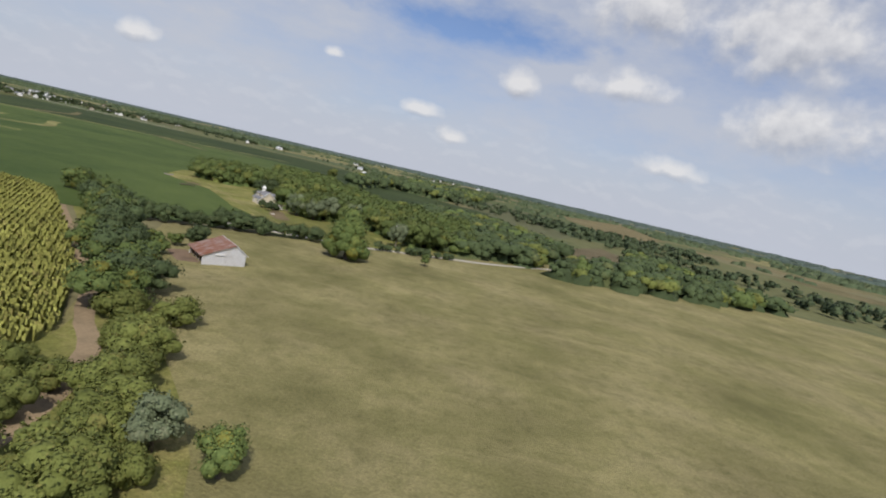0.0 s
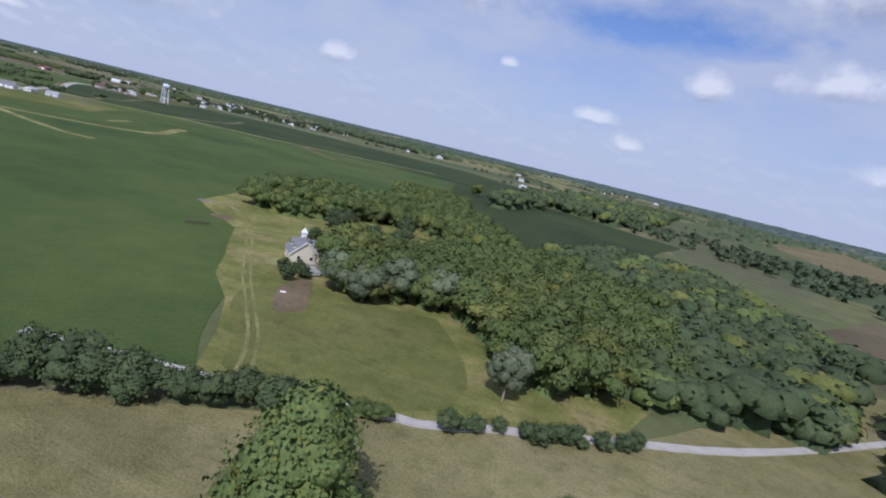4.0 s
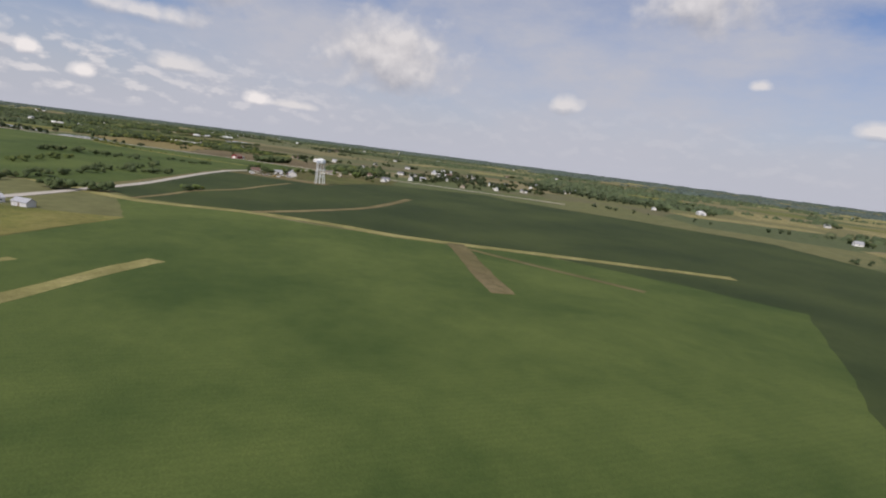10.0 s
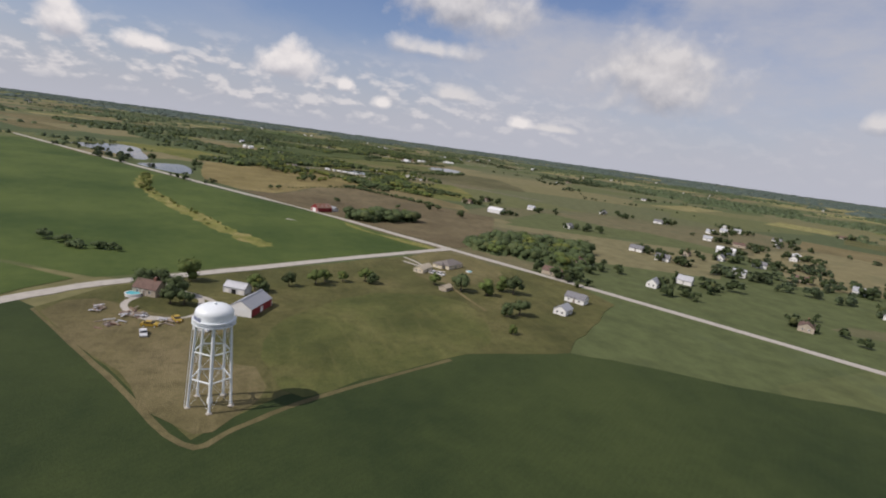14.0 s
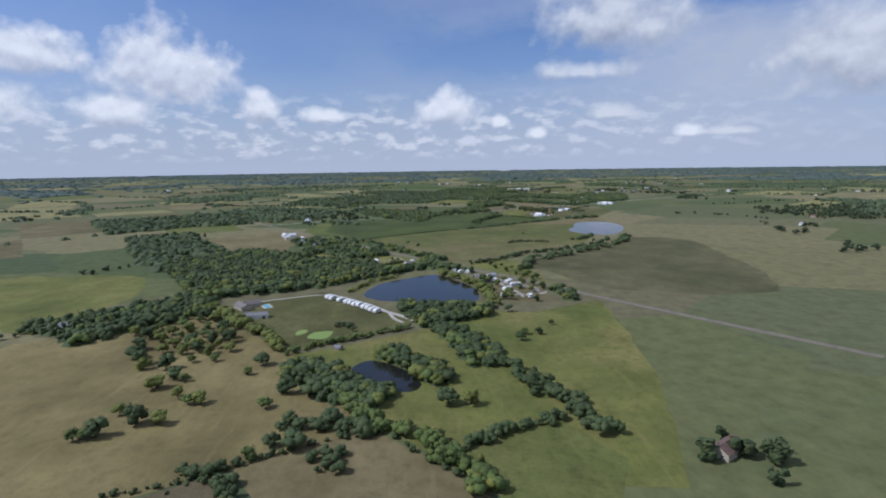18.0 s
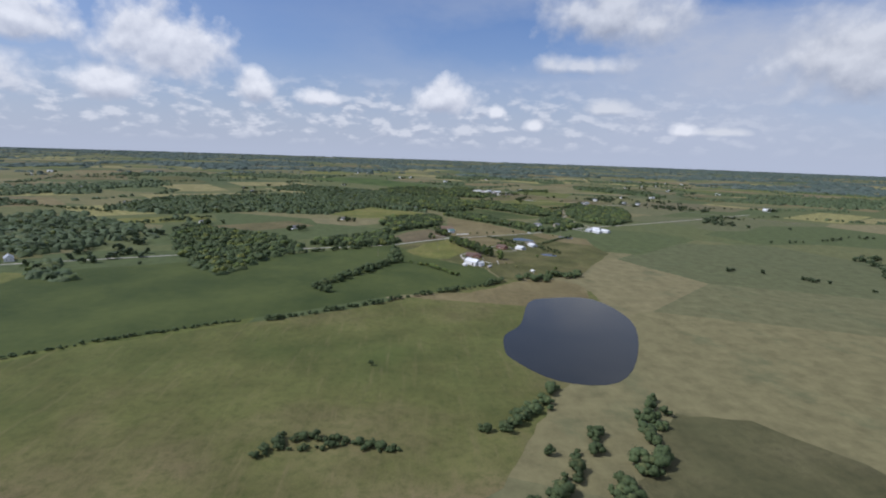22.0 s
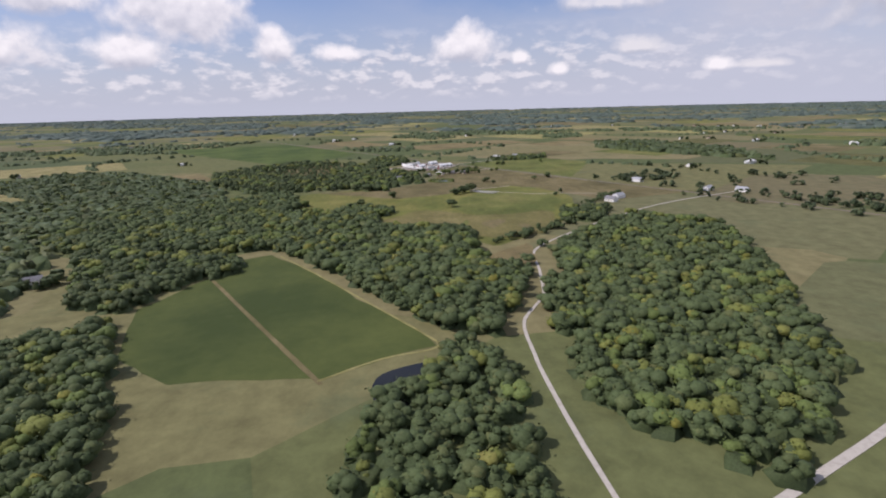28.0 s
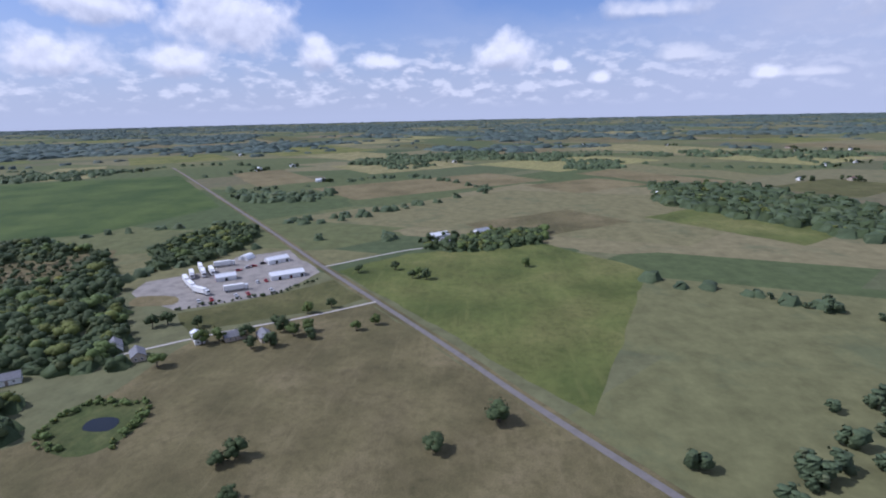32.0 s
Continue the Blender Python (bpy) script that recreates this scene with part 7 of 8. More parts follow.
def barn(x, y, turn, wide, long, eave, ridge, wall, roof, label, front=None, doors=1, category="barn", name="barn", group="", panels=6, side_doors=0):
    """A barn or steel shed with sheeted walls, roof, sliding doors and trim."""
    top = thing(name, label, category, group)
    part("wall", gable_walls(wide, long, eave, ridge), wall, top)
    part("roof", gable_roof(wide, long, eave, ridge, 0.05, 0.04), roof, top)
    part("ridge_cap", Shape().side_prism([(-0.09, ridge + 0.01), (0, ridge + 0.05), (0.09, ridge + 0.01), (0.09, ridge + 0.03), (0, ridge + 0.075), (-0.09, ridge + 0.03)], -long / 2 - 0.05, long / 2 + 0.05), roof, top)
    if front:
        h = wide / 2 - 0.004
        part("front_panel", Shape().side_prism([(-h, 0.0), (h, 0.0), (h, eave - 0.01), (0, ridge - 0.02), (-h, eave - 0.01)], -long / 2 - 0.016, -long / 2 - 0.004), front, top)
    for end in (-1, 1):
        for k in range(doors):
            dw = wide * 0.5 / doors
            cx = (k - (doors - 1) / 2) * dw * 1.15
            d = part("sliding_door", Shape().box(cx - dw / 2, end * long / 2 - 0.03, 0.0, cx + dw / 2, end * long / 2 + 0.03, eave * 0.84), TIN_GREY if wall is TIN else WHITE, top)
            part("track", Shape().box(cx - dw * 0.56, end * long / 2 - 0.035, eave * 0.84, cx + dw * 0.56, end * long / 2 + 0.035, eave * 0.88), STEEL, top)
    for s in (-1, 1):
        for e in (-1, 1):
            part("corner_trim", Shape().box(s * wide / 2 - 0.025, e * long / 2 - 0.025, -0.03, s * wide / 2 + 0.025, e * long / 2 + 0.025, eave * 0.96), WHITE if wall is not TIN else TIN_GREY, top)
        for k in range(side_doors):
            yy = long * ((k + 0.5) / side_doors - 0.5)
            part("side_door", Shape().box(s * wide / 2 - 0.02, yy - 0.22, 0.0, s * wide / 2 + 0.02, yy + 0.22, eave * 0.72), TYRE if k % 2 else WHITE, top)
        for k in range(panels):
            yy = long * (k / max(panels - 1, 1) - 0.5) * 0.96
            part("batten", Shape().box(s * wide / 2 - 0.012, yy - 0.012, 0.0, s * wide / 2 + 0.012, yy + 0.012, eave * 0.98), wall, top)
    top.matrix_basis = at(x, y, turn - 90)
    return top


def wheel(parent, x, y, r, w):
    t = part("wheel", Shape().add(*turned([(r * 0.55, -w), (r, -w * 0.8), (r, w * 0.8), (r * 0.55, w)], (x, y, r))), TYRE, parent)
    part("rim", Shape().add(*turned([(r * 0.1, -w * 1.04), (r * 0.52, -w * 1.02), (r * 0.52, w * 1.02), (r * 0.1, w * 1.04)], (x, y, r))), STEEL, t)


def turned(profile, centre, n=12):
    """A profile of radius and width, turned about an axle along x."""
    v = [(centre[0] + w, centre[1] + r * math.cos(2 * math.pi * k / n), centre[2] + r * math.sin(2 * math.pi * k / n)) for r, w in profile for k in range(n)]
    f = [(i * n + k, i * n + (k + 1) % n, (i + 1) * n + (k + 1) % n, (i + 1) * n + k) for i in range(len(profile) - 1) for k in range(n)]
    return v, f + [tuple(range(n)), tuple(reversed(range(len(v) - n, len(v))))]


def caravan(label="white travel trailer parked on gravel", group="parked caravans", long=1.9, body=None):
    top = thing("caravan", label, "caravan", group)
    h = long / 2
    ring = [(-h + 0.1, 0.12), (h - 0.06, 0.12), (h, 0.2), (h - 0.03, 0.62), (h - 0.14, 0.72), (-h + 0.2, 0.72), (-h, 0.55), (-h, 0.22)]
    v = [(x, y, z) for x in (-0.33, 0.33) for y, z in ring]
    n = len(ring)
    f = [tuple(reversed(range(n))), tuple(range(n, 2 * n))] + [(i, (i + 1) % n, n + (i + 1) % n, n + i) for i in range(n)]
    part("body", Shape().add(v, f), body or WHITE, top)
    part("roof_unit", Shape().box(-0.12, -0.1, 0.72, 0.12, 0.16, 0.79, 0.03), STEEL, top)
    for y in (-0.5, 0.1, 0.55):
        part("window", Shape().box(-0.338, y - 0.13, 0.42, 0.338, y + 0.13, 0.58), GLASS, top)
    part("door", Shape().box(0.32, -0.28, 0.16, 0.342, -0.1, 0.62), TIN_GREY, top)
    part("stripe", Shape().box(-0.336, -h * 0.9, 0.26, 0.336, h * 0.9, 0.31), CARS[3], top)
    part("drawbar", Shape().tube([(-0.2, -h + 0.08, 0.14), (0, -h - 0.28, 0.14)], [0.02, 0.02], 6).tube([(0.2, -h + 0.08, 0.14), (0, -h - 0.28, 0.14)], [0.02, 0.02], 6), TYRE, top)
    for s in (-1, 1):
        wheel(top, s * 0.3, 0.1, 0.1, 0.035)
        wheel(top, s * 0.3, 0.33, 0.1, 0.035)
    return top


def car(colour=0, label="small parked car", group="parked cars"):
    top = thing("car", label, "car", group)
    low = [(-0.6, 0.1), (0.6, 0.1), (0.62, 0.2), (0.58, 0.26), (-0.6, 0.28), (-0.63, 0.2)]
    cab = [(-0.5, 0.27), (0.28, 0.26), (0.12, 0.4), (-0.34, 0.41)]

    def drawn(ring, half):
        n = len(ring)
        v = [(x, y, z) for x in (-half, half) for y, z in ring]
        return Shape().add(v, [tuple(reversed(range(n))), tuple(range(n, 2 * n))] + [(i, (i + 1) % n, n + (i + 1) % n, n + i) for i in range(n)])

    part("body", drawn(low, 0.24), CARS[colour], top)
    part("cabin_glass", drawn(cab, 0.205), GLASS, top)
    part("roof", drawn([(-0.33, 0.4), (0.12, 0.395), (0.1, 0.425), (-0.3, 0.43)], 0.195), CARS[colour], top)
    for s in (-1, 1):
        part("headlight", Shape().box(s * 0.16 - 0.05, 0.595, 0.17, s * 0.16 + 0.05, 0.63, 0.22), STEEL, top)
        wheel(top, s * 0.225, 0.38, 0.09, 0.03)
        wheel(top, s * 0.225, -0.38, 0.09, 0.03)
    return top


def truck(label="white box truck parked in the yard", group="depot trucks"):
    top = thing("truck", label, "truck", group)
    part("box", Shape().box(-0.34, -1.5, 0.3, 0.34, 1.4, 1.05, 0.02), WHITE, top)
    part("chassis", Shape().box(-0.2, -1.5, 0.18, 0.2, 2.0, 0.3), TYRE, top)
    cab = part("cab", Shape().box(-0.32, 1.5, 0.2, 0.32, 2.05, 0.85, 0.06), CARS[0], top)
    part("windscreen", Shape().box(-0.26, 2.03, 0.52, 0.26, 2.065, 0.78), GLASS, cab)
    for s in (-1, 1):
        for y in (-1.2, -0.9, 1.1, 1.8):
            wheel(top, s * 0.28, y, 0.14, 0.05)
    return top


def bale(label, group, material, r=0.2, w=0.2):
    top = thing("round_bale", label, "bale", group)
    v, f = turned([(r * 0.3, -w), (r * 0.94, -w), (r, -w * 0.88), (r, w * 0.88), (r * 0.94, w), (r * 0.3, w)], (0, 0, r), 16)
    part("roll", Shape().add(v, f), material, top)
    for s in (-1, 1):
        part("end_swirl", Shape().add(*turned([(r * 0.05, s * w * 1.0), (r * 0.5, s * w * 1.02), (r * 0.3, s * w * 1.04)], (0, 0, r), 12)), STRAW, top)
    return top


def repeats(first, spots):
    """Copies of a thing at (x, y, turn of its length from east)."""
    (x, y, t), *more = spots
    first.matrix_basis = at(x, y, t - 90)
    for x, y, t in more:
        copy_thing(first, at(x, y, t - 90))


def rail_fence(points, label, gap=0.8, high=0.32, material=None):
    top = thing("rail_fence", label, "fence")
    for (ax, ay), (bx, by) in zip(points, points[1:]):
        d = math.hypot(bx - ax, by - ay)
        n = max(1, round(d / gap))
        for k in range(n + 1):
            x, y = ax + (bx - ax) * k / n, ay + (by - ay) * k / n
            part("post", Shape().box(x - 0.025, y - 0.025, -0.03, x + 0.025, y + 0.025, high), material or WHITE, top)
        for z in (high * 0.5, high * 0.9):
            part("rail", Shape().tube([(ax, ay, z), (bx, by, z)], [0.02, 0.02], 5), material or WHITE, top)
    return top


def utility_pole(x, y, turn=0, high=2.4):
    top = thing("utility_pole", "weathered wooden utility pole with crossarm", "utility pole", "utility poles")
    part("pole", Shape().tube([(0, 0, -0.05), (0, 0, high)], [0.045, 0.03], 8), WOOD, top)
    part("crossarm", Shape().box(-0.34, -0.025, high * 0.9, 0.34, 0.025, high * 0.9 + 0.05), WOOD, top)
    for s in (-0.3, 0.0, 0.3):
        part("insulator", Shape().tube([(s, 0, high * 0.9 + 0.05), (s, 0, high * 0.9 + 0.12)], [0.018, 0.014], 6), STEEL, top)
    top.matrix_basis = at(x, y, turn)
    return top


def water_tower(x, y):
    """A domed tank on splayed legs with ring girders, tie rods, riser and gallery."""
    top = thing("water_tower", "pale blue white water tower on braced steel legs", "water tower")
    dome = [(1.02, 5.02)] + [(1.02 * math.cos(a) ** 0.8, 5.56 + 0.46 * math.sin(a)) for a in np.linspace(0, 1.5, 9)]
    bowl = [(0.98 * math.sin(a), 4.98 - 0.30 * math.cos(a)) for a in np.linspace(0.12, 1.5, 8)]
    part("tank", Shape().lathe(bowl + dome, 40), STEEL, top)
    gallery = part("gallery", Shape().lathe([(1.01, 4.94), (1.16, 4.94), (1.16, 4.99), (1.01, 4.99)], 40), STEEL, top)
    for z in (5.1, 5.2):
        part("rail", Shape().lathe([(1.135, z), (1.155, z), (1.155, z + 0.02), (1.135, z + 0.02)], 40), STEEL, gallery)
    for k in range(20):
        a = k * math.pi / 10
        part("stanchion", Shape().tube([(1.145 * math.cos(a), 1.145 * math.sin(a), 4.97), (1.145 * math.cos(a), 1.145 * math.sin(a), 5.22)], [0.01, 0.01], 4), STEEL, gallery)
    part("finial", Shape().lathe([(0.1, 5.98), (0.1, 6.08), (0.02, 6.14)], 10), STEEL, top)
    part("riser", Shape().lathe([(0.16, -0.05), (0.16, 0.3), (0.10, 0.5), (0.10, 4.72)], 20), STEEL, top)

    def foot(k, z):
        a, r = k * math.pi * 0.4 + 2.02, 1.2 - 0.26 * z / 5.0
        return Vector((r * math.cos(a), r * math.sin(a), z))

    for k in range(5):
        part("leg", Shape().tube([foot(k, -0.05), foot(k, 5.05)], [0.075, 0.075], 10), STEEL, top)
        part("footing", Shape().lathe([(0.18, -0.03), (0.18, 0.08), (0.11, 0.12)], 10), GRAVEL, top).location = foot(k, 0.0)
        for z in (1.75, 3.35):
            part("girder", Shape().tube([foot(k, z), foot(k + 1, z)], [0.045, 0.045], 6), STEEL, top)
        for lo, hi in ((0.1, 1.75), (1.75, 3.35), (3.35, 4.9)):
            part("tie_rod", Shape().tube([foot(k, lo), foot(k + 1, hi)], [0.008, 0.008], 4), STEEL, top)
            part("tie_rod", Shape().tube([foot(k + 1, lo), foot(k, hi)], [0.008, 0.008], 4), STEEL, top)
    for s in (-0.07, 0.07):
        part("ladder_rail", Shape().tube([foot(4, 0) * 1.09 + Vector((s, 0, 0)), foot(4, 5.0) * 1.09 + Vector((s, 0, 0))], [0.014, 0.014], 4), STEEL, top)
    a0 = math.radians(20)
    for k in range(9):
        a = a0 + k * 0.11
        part("lettering_bar", Shape().add([(1.026 * math.cos(a + d), 1.026 * math.sin(a + d), z) for d, z in ((0, 5.2), (0.075, 5.2), (0.075, 5.42), (0, 5.42))], [(0, 1, 2, 3)]), CARS[2], top)
    top.matrix_basis = at(x, y, -115)


# the homestead
SHED = thing("barn", "old open sided barn with rusty roof and grey sheet walls", "barn")
LONG = 2.1
part("gable_wall", Shape().side_prism([(-1.02, -0.04), (1.02, -0.04), (1.02, 0.56), (0.46, 1.0), (-1.02, 0.43)], -LONG / 2, -LONG / 2 + 0.05), TIN_OLD, SHED)
part("back_wall", Shape().side_prism([(-1.02, -0.04), (1.02, -0.04), (1.02, 0.56), (0.46, 1.0), (-1.02, 0.43)], LONG / 2 - 0.05, LONG / 2), TIN_OLD, SHED)
part("side_wall", Shape().box(0.97, -LONG / 2 + 0.052, -0.04, 1.02, LONG / 2 - 0.052, 0.55), TIN_OLD, SHED)
part("inner_wall", Shape().box(0.3, -LONG / 2 + 0.052, -0.04, 0.34, LONG / 2 - 0.052, 0.8), WOOD, SHED)
part("roof_slope", Shape().side_prism([(-1.12, 0.40), (0.48, 1.01), (0.48, 1.05), (-1.12, 0.44)], -LONG / 2 - 0.06, LONG / 2 + 0.06), TIN_RUST, SHED, "rusty red sheet roof slope")
part("roof_slope", Shape().side_prism([(0.44, 1.02), (1.1, 0.50), (1.1, 0.54), (0.46, 1.06)], -LONG / 2 - 0.06, LONG / 2 + 0.06), TIN_OLD, SHED, "pale grey sheet roof slope")
part("fascia", Shape().box(-0.5, -LONG / 2 - 0.075, 0.52, 0.0, -LONG / 2 - 0.062, 0.56), WHITE, SHED)
for k in range(5):
    yy = -LONG / 2 + 0.1 + k * (LONG - 0.2) / 4
    part("post", Shape().box(-1.0, yy - 0.03, -0.04, -0.94, yy + 0.03, 0.46), WOOD, SHED)
for k in range(12):
    xx = -0.95 + k * 0.172
    part("sheet_rib", Shape().box(xx - 0.008, -LONG / 2 - 0.012, 0.0, xx + 0.008, -LONG / 2 - 0.001, 0.42 if xx < 0.9 else 0.5), TIN_OLD, SHED)
SHED.matrix_basis = at(-10.1 - 0.66 * 1.0, 25.46 + 0.75 * 1.0, 41)
field("shed_floor", [(-11.0, 24.9), (-12.6, 26.8), (-13.3, 26.1), (-11.9, 24.5)], EARTH, "dark reddish brown ground beside the open barn", 0, keep=False)
HOME = house(-17.74, 51.88, 133, 1.72, 1.6, 0.56, 1.22, CREAM, SHINGLE, "cream sided house with grey roof, dormers and white cupola", windows=2, porch=False)
for s, yy in ((1, -0.42), (1, 0.36), (-1, -0.42), (-1, 0.36)):
    d = part("dormer", Shape().side_prism([(-0.2, 0.74), (0.2, 0.74), (0.2, 0.98), (0, 1.14), (-0.2, 0.98)], -0.32, 0.32), CREAM, HOME)
    d.matrix_basis = pose(s * 0.36, yy, 0, 0, 0, 90 * s)
    part("dormer_roof", gable_roof(0.4, 0.64, 0.98, 1.14, 0.04, 0.03), SHINGLE, d)
    part("dormer_window", Shape().box(-0.09, -0.335, 0.8, 0.09, -0.325, 0.98), GLASS, d)
for s in (-1, 1):
    v = [(s * 0.02, -0.87, 1.27), (s * 0.9, -0.87, 0.52), (s * 0.9, -0.87, 0.45), (s * 0.02, -0.87, 1.19)]
    part("bargeboard", Shape().add(v + [(a, b - 0.025, c) for a, b, c in v], [(0, 1, 2, 3), (7, 6, 5, 4), (0, 4, 5, 1), (2, 6, 7, 3)]), WHITE, HOME)
CUPOLA = part("cupola", Shape().box(-0.13, 0.42, 1.1, 0.13, 0.68, 1.48, 0.03), WHITE, HOME)
part("cap", Shape().add([(-0.18, 0.37, 1.48), (0.18, 0.37, 1.48), (0.18, 0.73, 1.48), (-0.18, 0.73, 1.48), (0, 0.55, 1.76)], [(0, 1, 4), (1, 2, 4), (2, 3, 4), (3, 0, 4), (3, 2, 1, 0)]), WHITE, CUPOLA)
house(-15.75, 58.9, 41, 1.1, 1.9, 0.5, 0.88, WHITE, TIN_GREY, "white shed house with grey sheet roof under trees", windows=2)
RUIN = thing("ruined_shed", "collapsed shed of pale boards among bushes", "shed")
RR = random.Random(4)
for k in range(16):
    b = part("board", Shape().box(-0.5, -0.06, 0, 0.5, 0.06, 0.03), (WOOD, WHITE, TIN_OLD)[k % 3], RUIN)
    b.matrix_basis = pose(RR.uniform(-0.5, 0.5), RR.uniform(-0.5, 0.5), 0.02 + 0.03 * k, RR.uniform(-9, 9), RR.uniform(-9, 9), RR.uniform(0, 180))
RUIN.matrix_basis = at(-15.75, 49.9)
TANK = thing("white_tank", "small white tank lying on bare earth", "tank")
part("barrel", Shape().tube([(-0.2, 0, 0.08), (0.2, 0, 0.08)], [0.08, 0.08], 12), WHITE, TANK)
part("cap", Shape().tube([(0.2, 0, 0.08), (0.26, 0, 0.08)], [0.03, 0.03], 8), STEEL, TANK)
TANK.matrix_basis = at(-14.9, 46.2, 35, 0, 0.6)
utility_pole(-3.8, 43.6, 30, 1.9)
STONES = thing("stone_heap", "heap of pale field stones at the crop edge", "stones")
for k in range(22):
    r = RR.uniform(0.10, 0.24)
    ring = [(r * RR.uniform(0.75, 1.1) * math.cos(a * 1.047), r * RR.uniform(0.75, 1.1) * math.sin(a * 1.047)) for a in range(6)]
    part("stone", Shape().add([(x, y, -0.03) for x, y in ring] + [(0.7 * x, 0.7 * y, r * 0.9) for x, y in ring], [tuple(range(6, 12))] + [(i, (i + 1) % 6, 6 + (i + 1) % 6, 6 + i) for i in range(6)]), YARD, STONES).matrix_basis = at(RR.gauss(0, 0.32), RR.gauss(0, 0.5), RR.uniform(0, 90))
STONES.matrix_basis = at(-30.6, 58.2, 40, 0, 0.6)
LOG = thing("fallen_log", "dark fallen log lying in soybeans", "log")
part("stem", Shape().tube([(-0.75, 0, 0.16), (0, 0.05, 0.2), (0.75, 0, 0.17)], [0.05, 0.06, 0.04], 8), BARK, LOG)
part("bough", Shape().tube([(0.2, 0.03, 0.2), (0.5, 0.22, 0.26)], [0.03, 0.015], 6), BARK, LOG)
LOG.matrix_basis = at(-25.3, 51.9, 55)
field("brush_patch", [(-27.0, 54.9), (-26.8, 55.8), (-26.0, 56.0), (-25.5, 55.4), (-25.8, 54.8)], RED_EARTH, "reddish bare earth with dead brush", 3, keep=False)
field("pale_patch", [(-19.6, 49.4), (-18.6, 50.7), (-17.2, 50.4), (-17.9, 49.2)], STRAW, "pale trodden grass before the house", 3, keep=False)

# the water tower and the farm beside it
water_tower(-143.7, 161.9)
barn(-160.3, 164.4, 152, 2.0, 3.8, 0.75, 1.35, RED, TIN_GREY, "long red barn with grey roof and white front", front=WHITE, doors=2, side_doors=1)
barn(-165.4, 163.3, 60, 1.3, 2.1, 0.6, 1.0, TIN_OLD, TIN_GREY, "pale open fronted shed with grey roof", category="shed", name="shed", side_doors=3)
house(-164.2, 156.1, 60, 1.5, 2.2, 0.7, 1.3, TAN, SHINGLE_BROWN, "tan farmhouse hidden among dark trees", chimney=True)
POOLS = thing("round_pool", "round turquoise above ground pool in grass", "pool")
part("wall", Shape().lathe([(0.62, 0.0), (0.64, 0.3), (0.58, 0.3), (0.58, 0.27)], 32), WHITE, POOLS)
part("water", Shape().lathe([(0.58, 0.2), (0.575, 0.28), (0.05, 0.28)], 32), POOL, POOLS)
POOLS.matrix_basis = at(-163.6, 154.9)
JR = random.Random(12)
JUNK = car(4, "yellow rusting vehicle in the farm yard", "farm yard vehicles")
repeats(JUNK, [(-157.4, 158.9, 20), (-156.2, 157.2, 80)])
for sx, sy in ((-160.0, 152.9), (-158.8, 155.3), (-156.4, 154.5), (-157.1, 158.3), (-158.6, 156.3)):
    SCRAP = thing("scrap_heap", "heap of rusty scrap and pale boards on grass", "scrap", "farm scrap")
    for k in range(14):
        b = part("board", Shape().box(-0.4, -0.05, 0, 0.4, 0.05, 0.05), (WOOD, TIN_OLD, TIN_RUST, WOOD)[k % 4], SCRAP)
        b.matrix_basis = pose(JR.gauss(0, 0.45), JR.gauss(0, 0.35), 0.015 * k, JR.uniform(-12, 12), JR.uniform(-12, 12), JR.uniform(0, 180))
    SCRAP.matrix_basis = at(sx, sy)
repeats(car(0, "pale old car abandoned on farm earth", "farm yard vehicles"), [(-155.2, 160.8, 60), (-158.9, 162.3, 120), (-159.9, 161.2, 30), (-154.4, 157.0, 10), (-159.5, 160.9, 70)])
house(-176.7, 185.6, 136, 1.3, 2.9, 0.52, 0.84, CREAM, TAN_SHEET, "cream garage with tan sheet roof beside a drive", category="garage", name="garage", windows=1)
house(-179.5, 190.2, 125, 2.3, 3.3, 0.55, 1.05, CREAM, SHINGLE_WARM, "cream bungalow with hipped grey brown roof", hip=0.9, windows=3)
house(-178.9, 188.7, 35, 1.3, 1.5, 0.52, 0.85, CREAM, SHINGLE_WARM, "cream porch wing with grey brown roof", category="wing", name="house_wing", hip=0.5, windows=1, door=False)
SPLASH = thing("round_pool", "round turquoise above ground pool on lawn", "pool")
part("wall", Shape().lathe([(0.40, 0.0), (0.42, 0.2), (0.37, 0.2), (0.37, 0.17)], 28), WHITE, SPLASH)
part("water", Shape().lathe([(0.37, 0.12), (0.365, 0.18), (0.03, 0.18)], 28), POOL, SPLASH)
SPLASH.matrix_basis = at(-176.9, 192.2)
repeats(car(0, "white car parked beside the garage", "garage cars"), [(-175.3, 186.6, 40), (-174.9, 187.3, 40)])
field("bungalow_lawn", [(-184.2, 186.4), (-181.0, 186.9), (-174.0, 184.0), (-171.0, 187.0), (-172.0, 194.0), (-180.4, 198.0), (-188.6, 193.0)], PALE_LAWN, "pale dry lawn round the bungalow", 2, keep=False)
ribbon("worn_path", [(-176.4, 187.5), (-173.4, 187.0), (-170.2, 186.8), (-166.6, 186.9), (-161.0, 187.4)], 0.4, HAYFIELD, "worn pale track through the grass", "track", rough=0.3)
house(-168.3, 185.6, 127, 0.95, 1.4, 0.42, 0.66, TAN, TAN_SHEET, "small pale shed in the meadow", category="shed", name="shed", windows=0)
house(-165.0, 201.1, 35, 1.6, 2.4, 0.6, 1.1, WHITE, SHINGLE, "white house beyond the farm road")
house(-160.7, 196.5, 125, 1.4, 2.0, 0.6, 1.05, WHITE, TIN_GREY, "white house beyond the farm road")
barn(-220.8, 178.7, 118, 2.2, 3.4, 0.85, 1.5, RED, TIN_RUST, "red barn with rusty roof beside the road", doors=1)
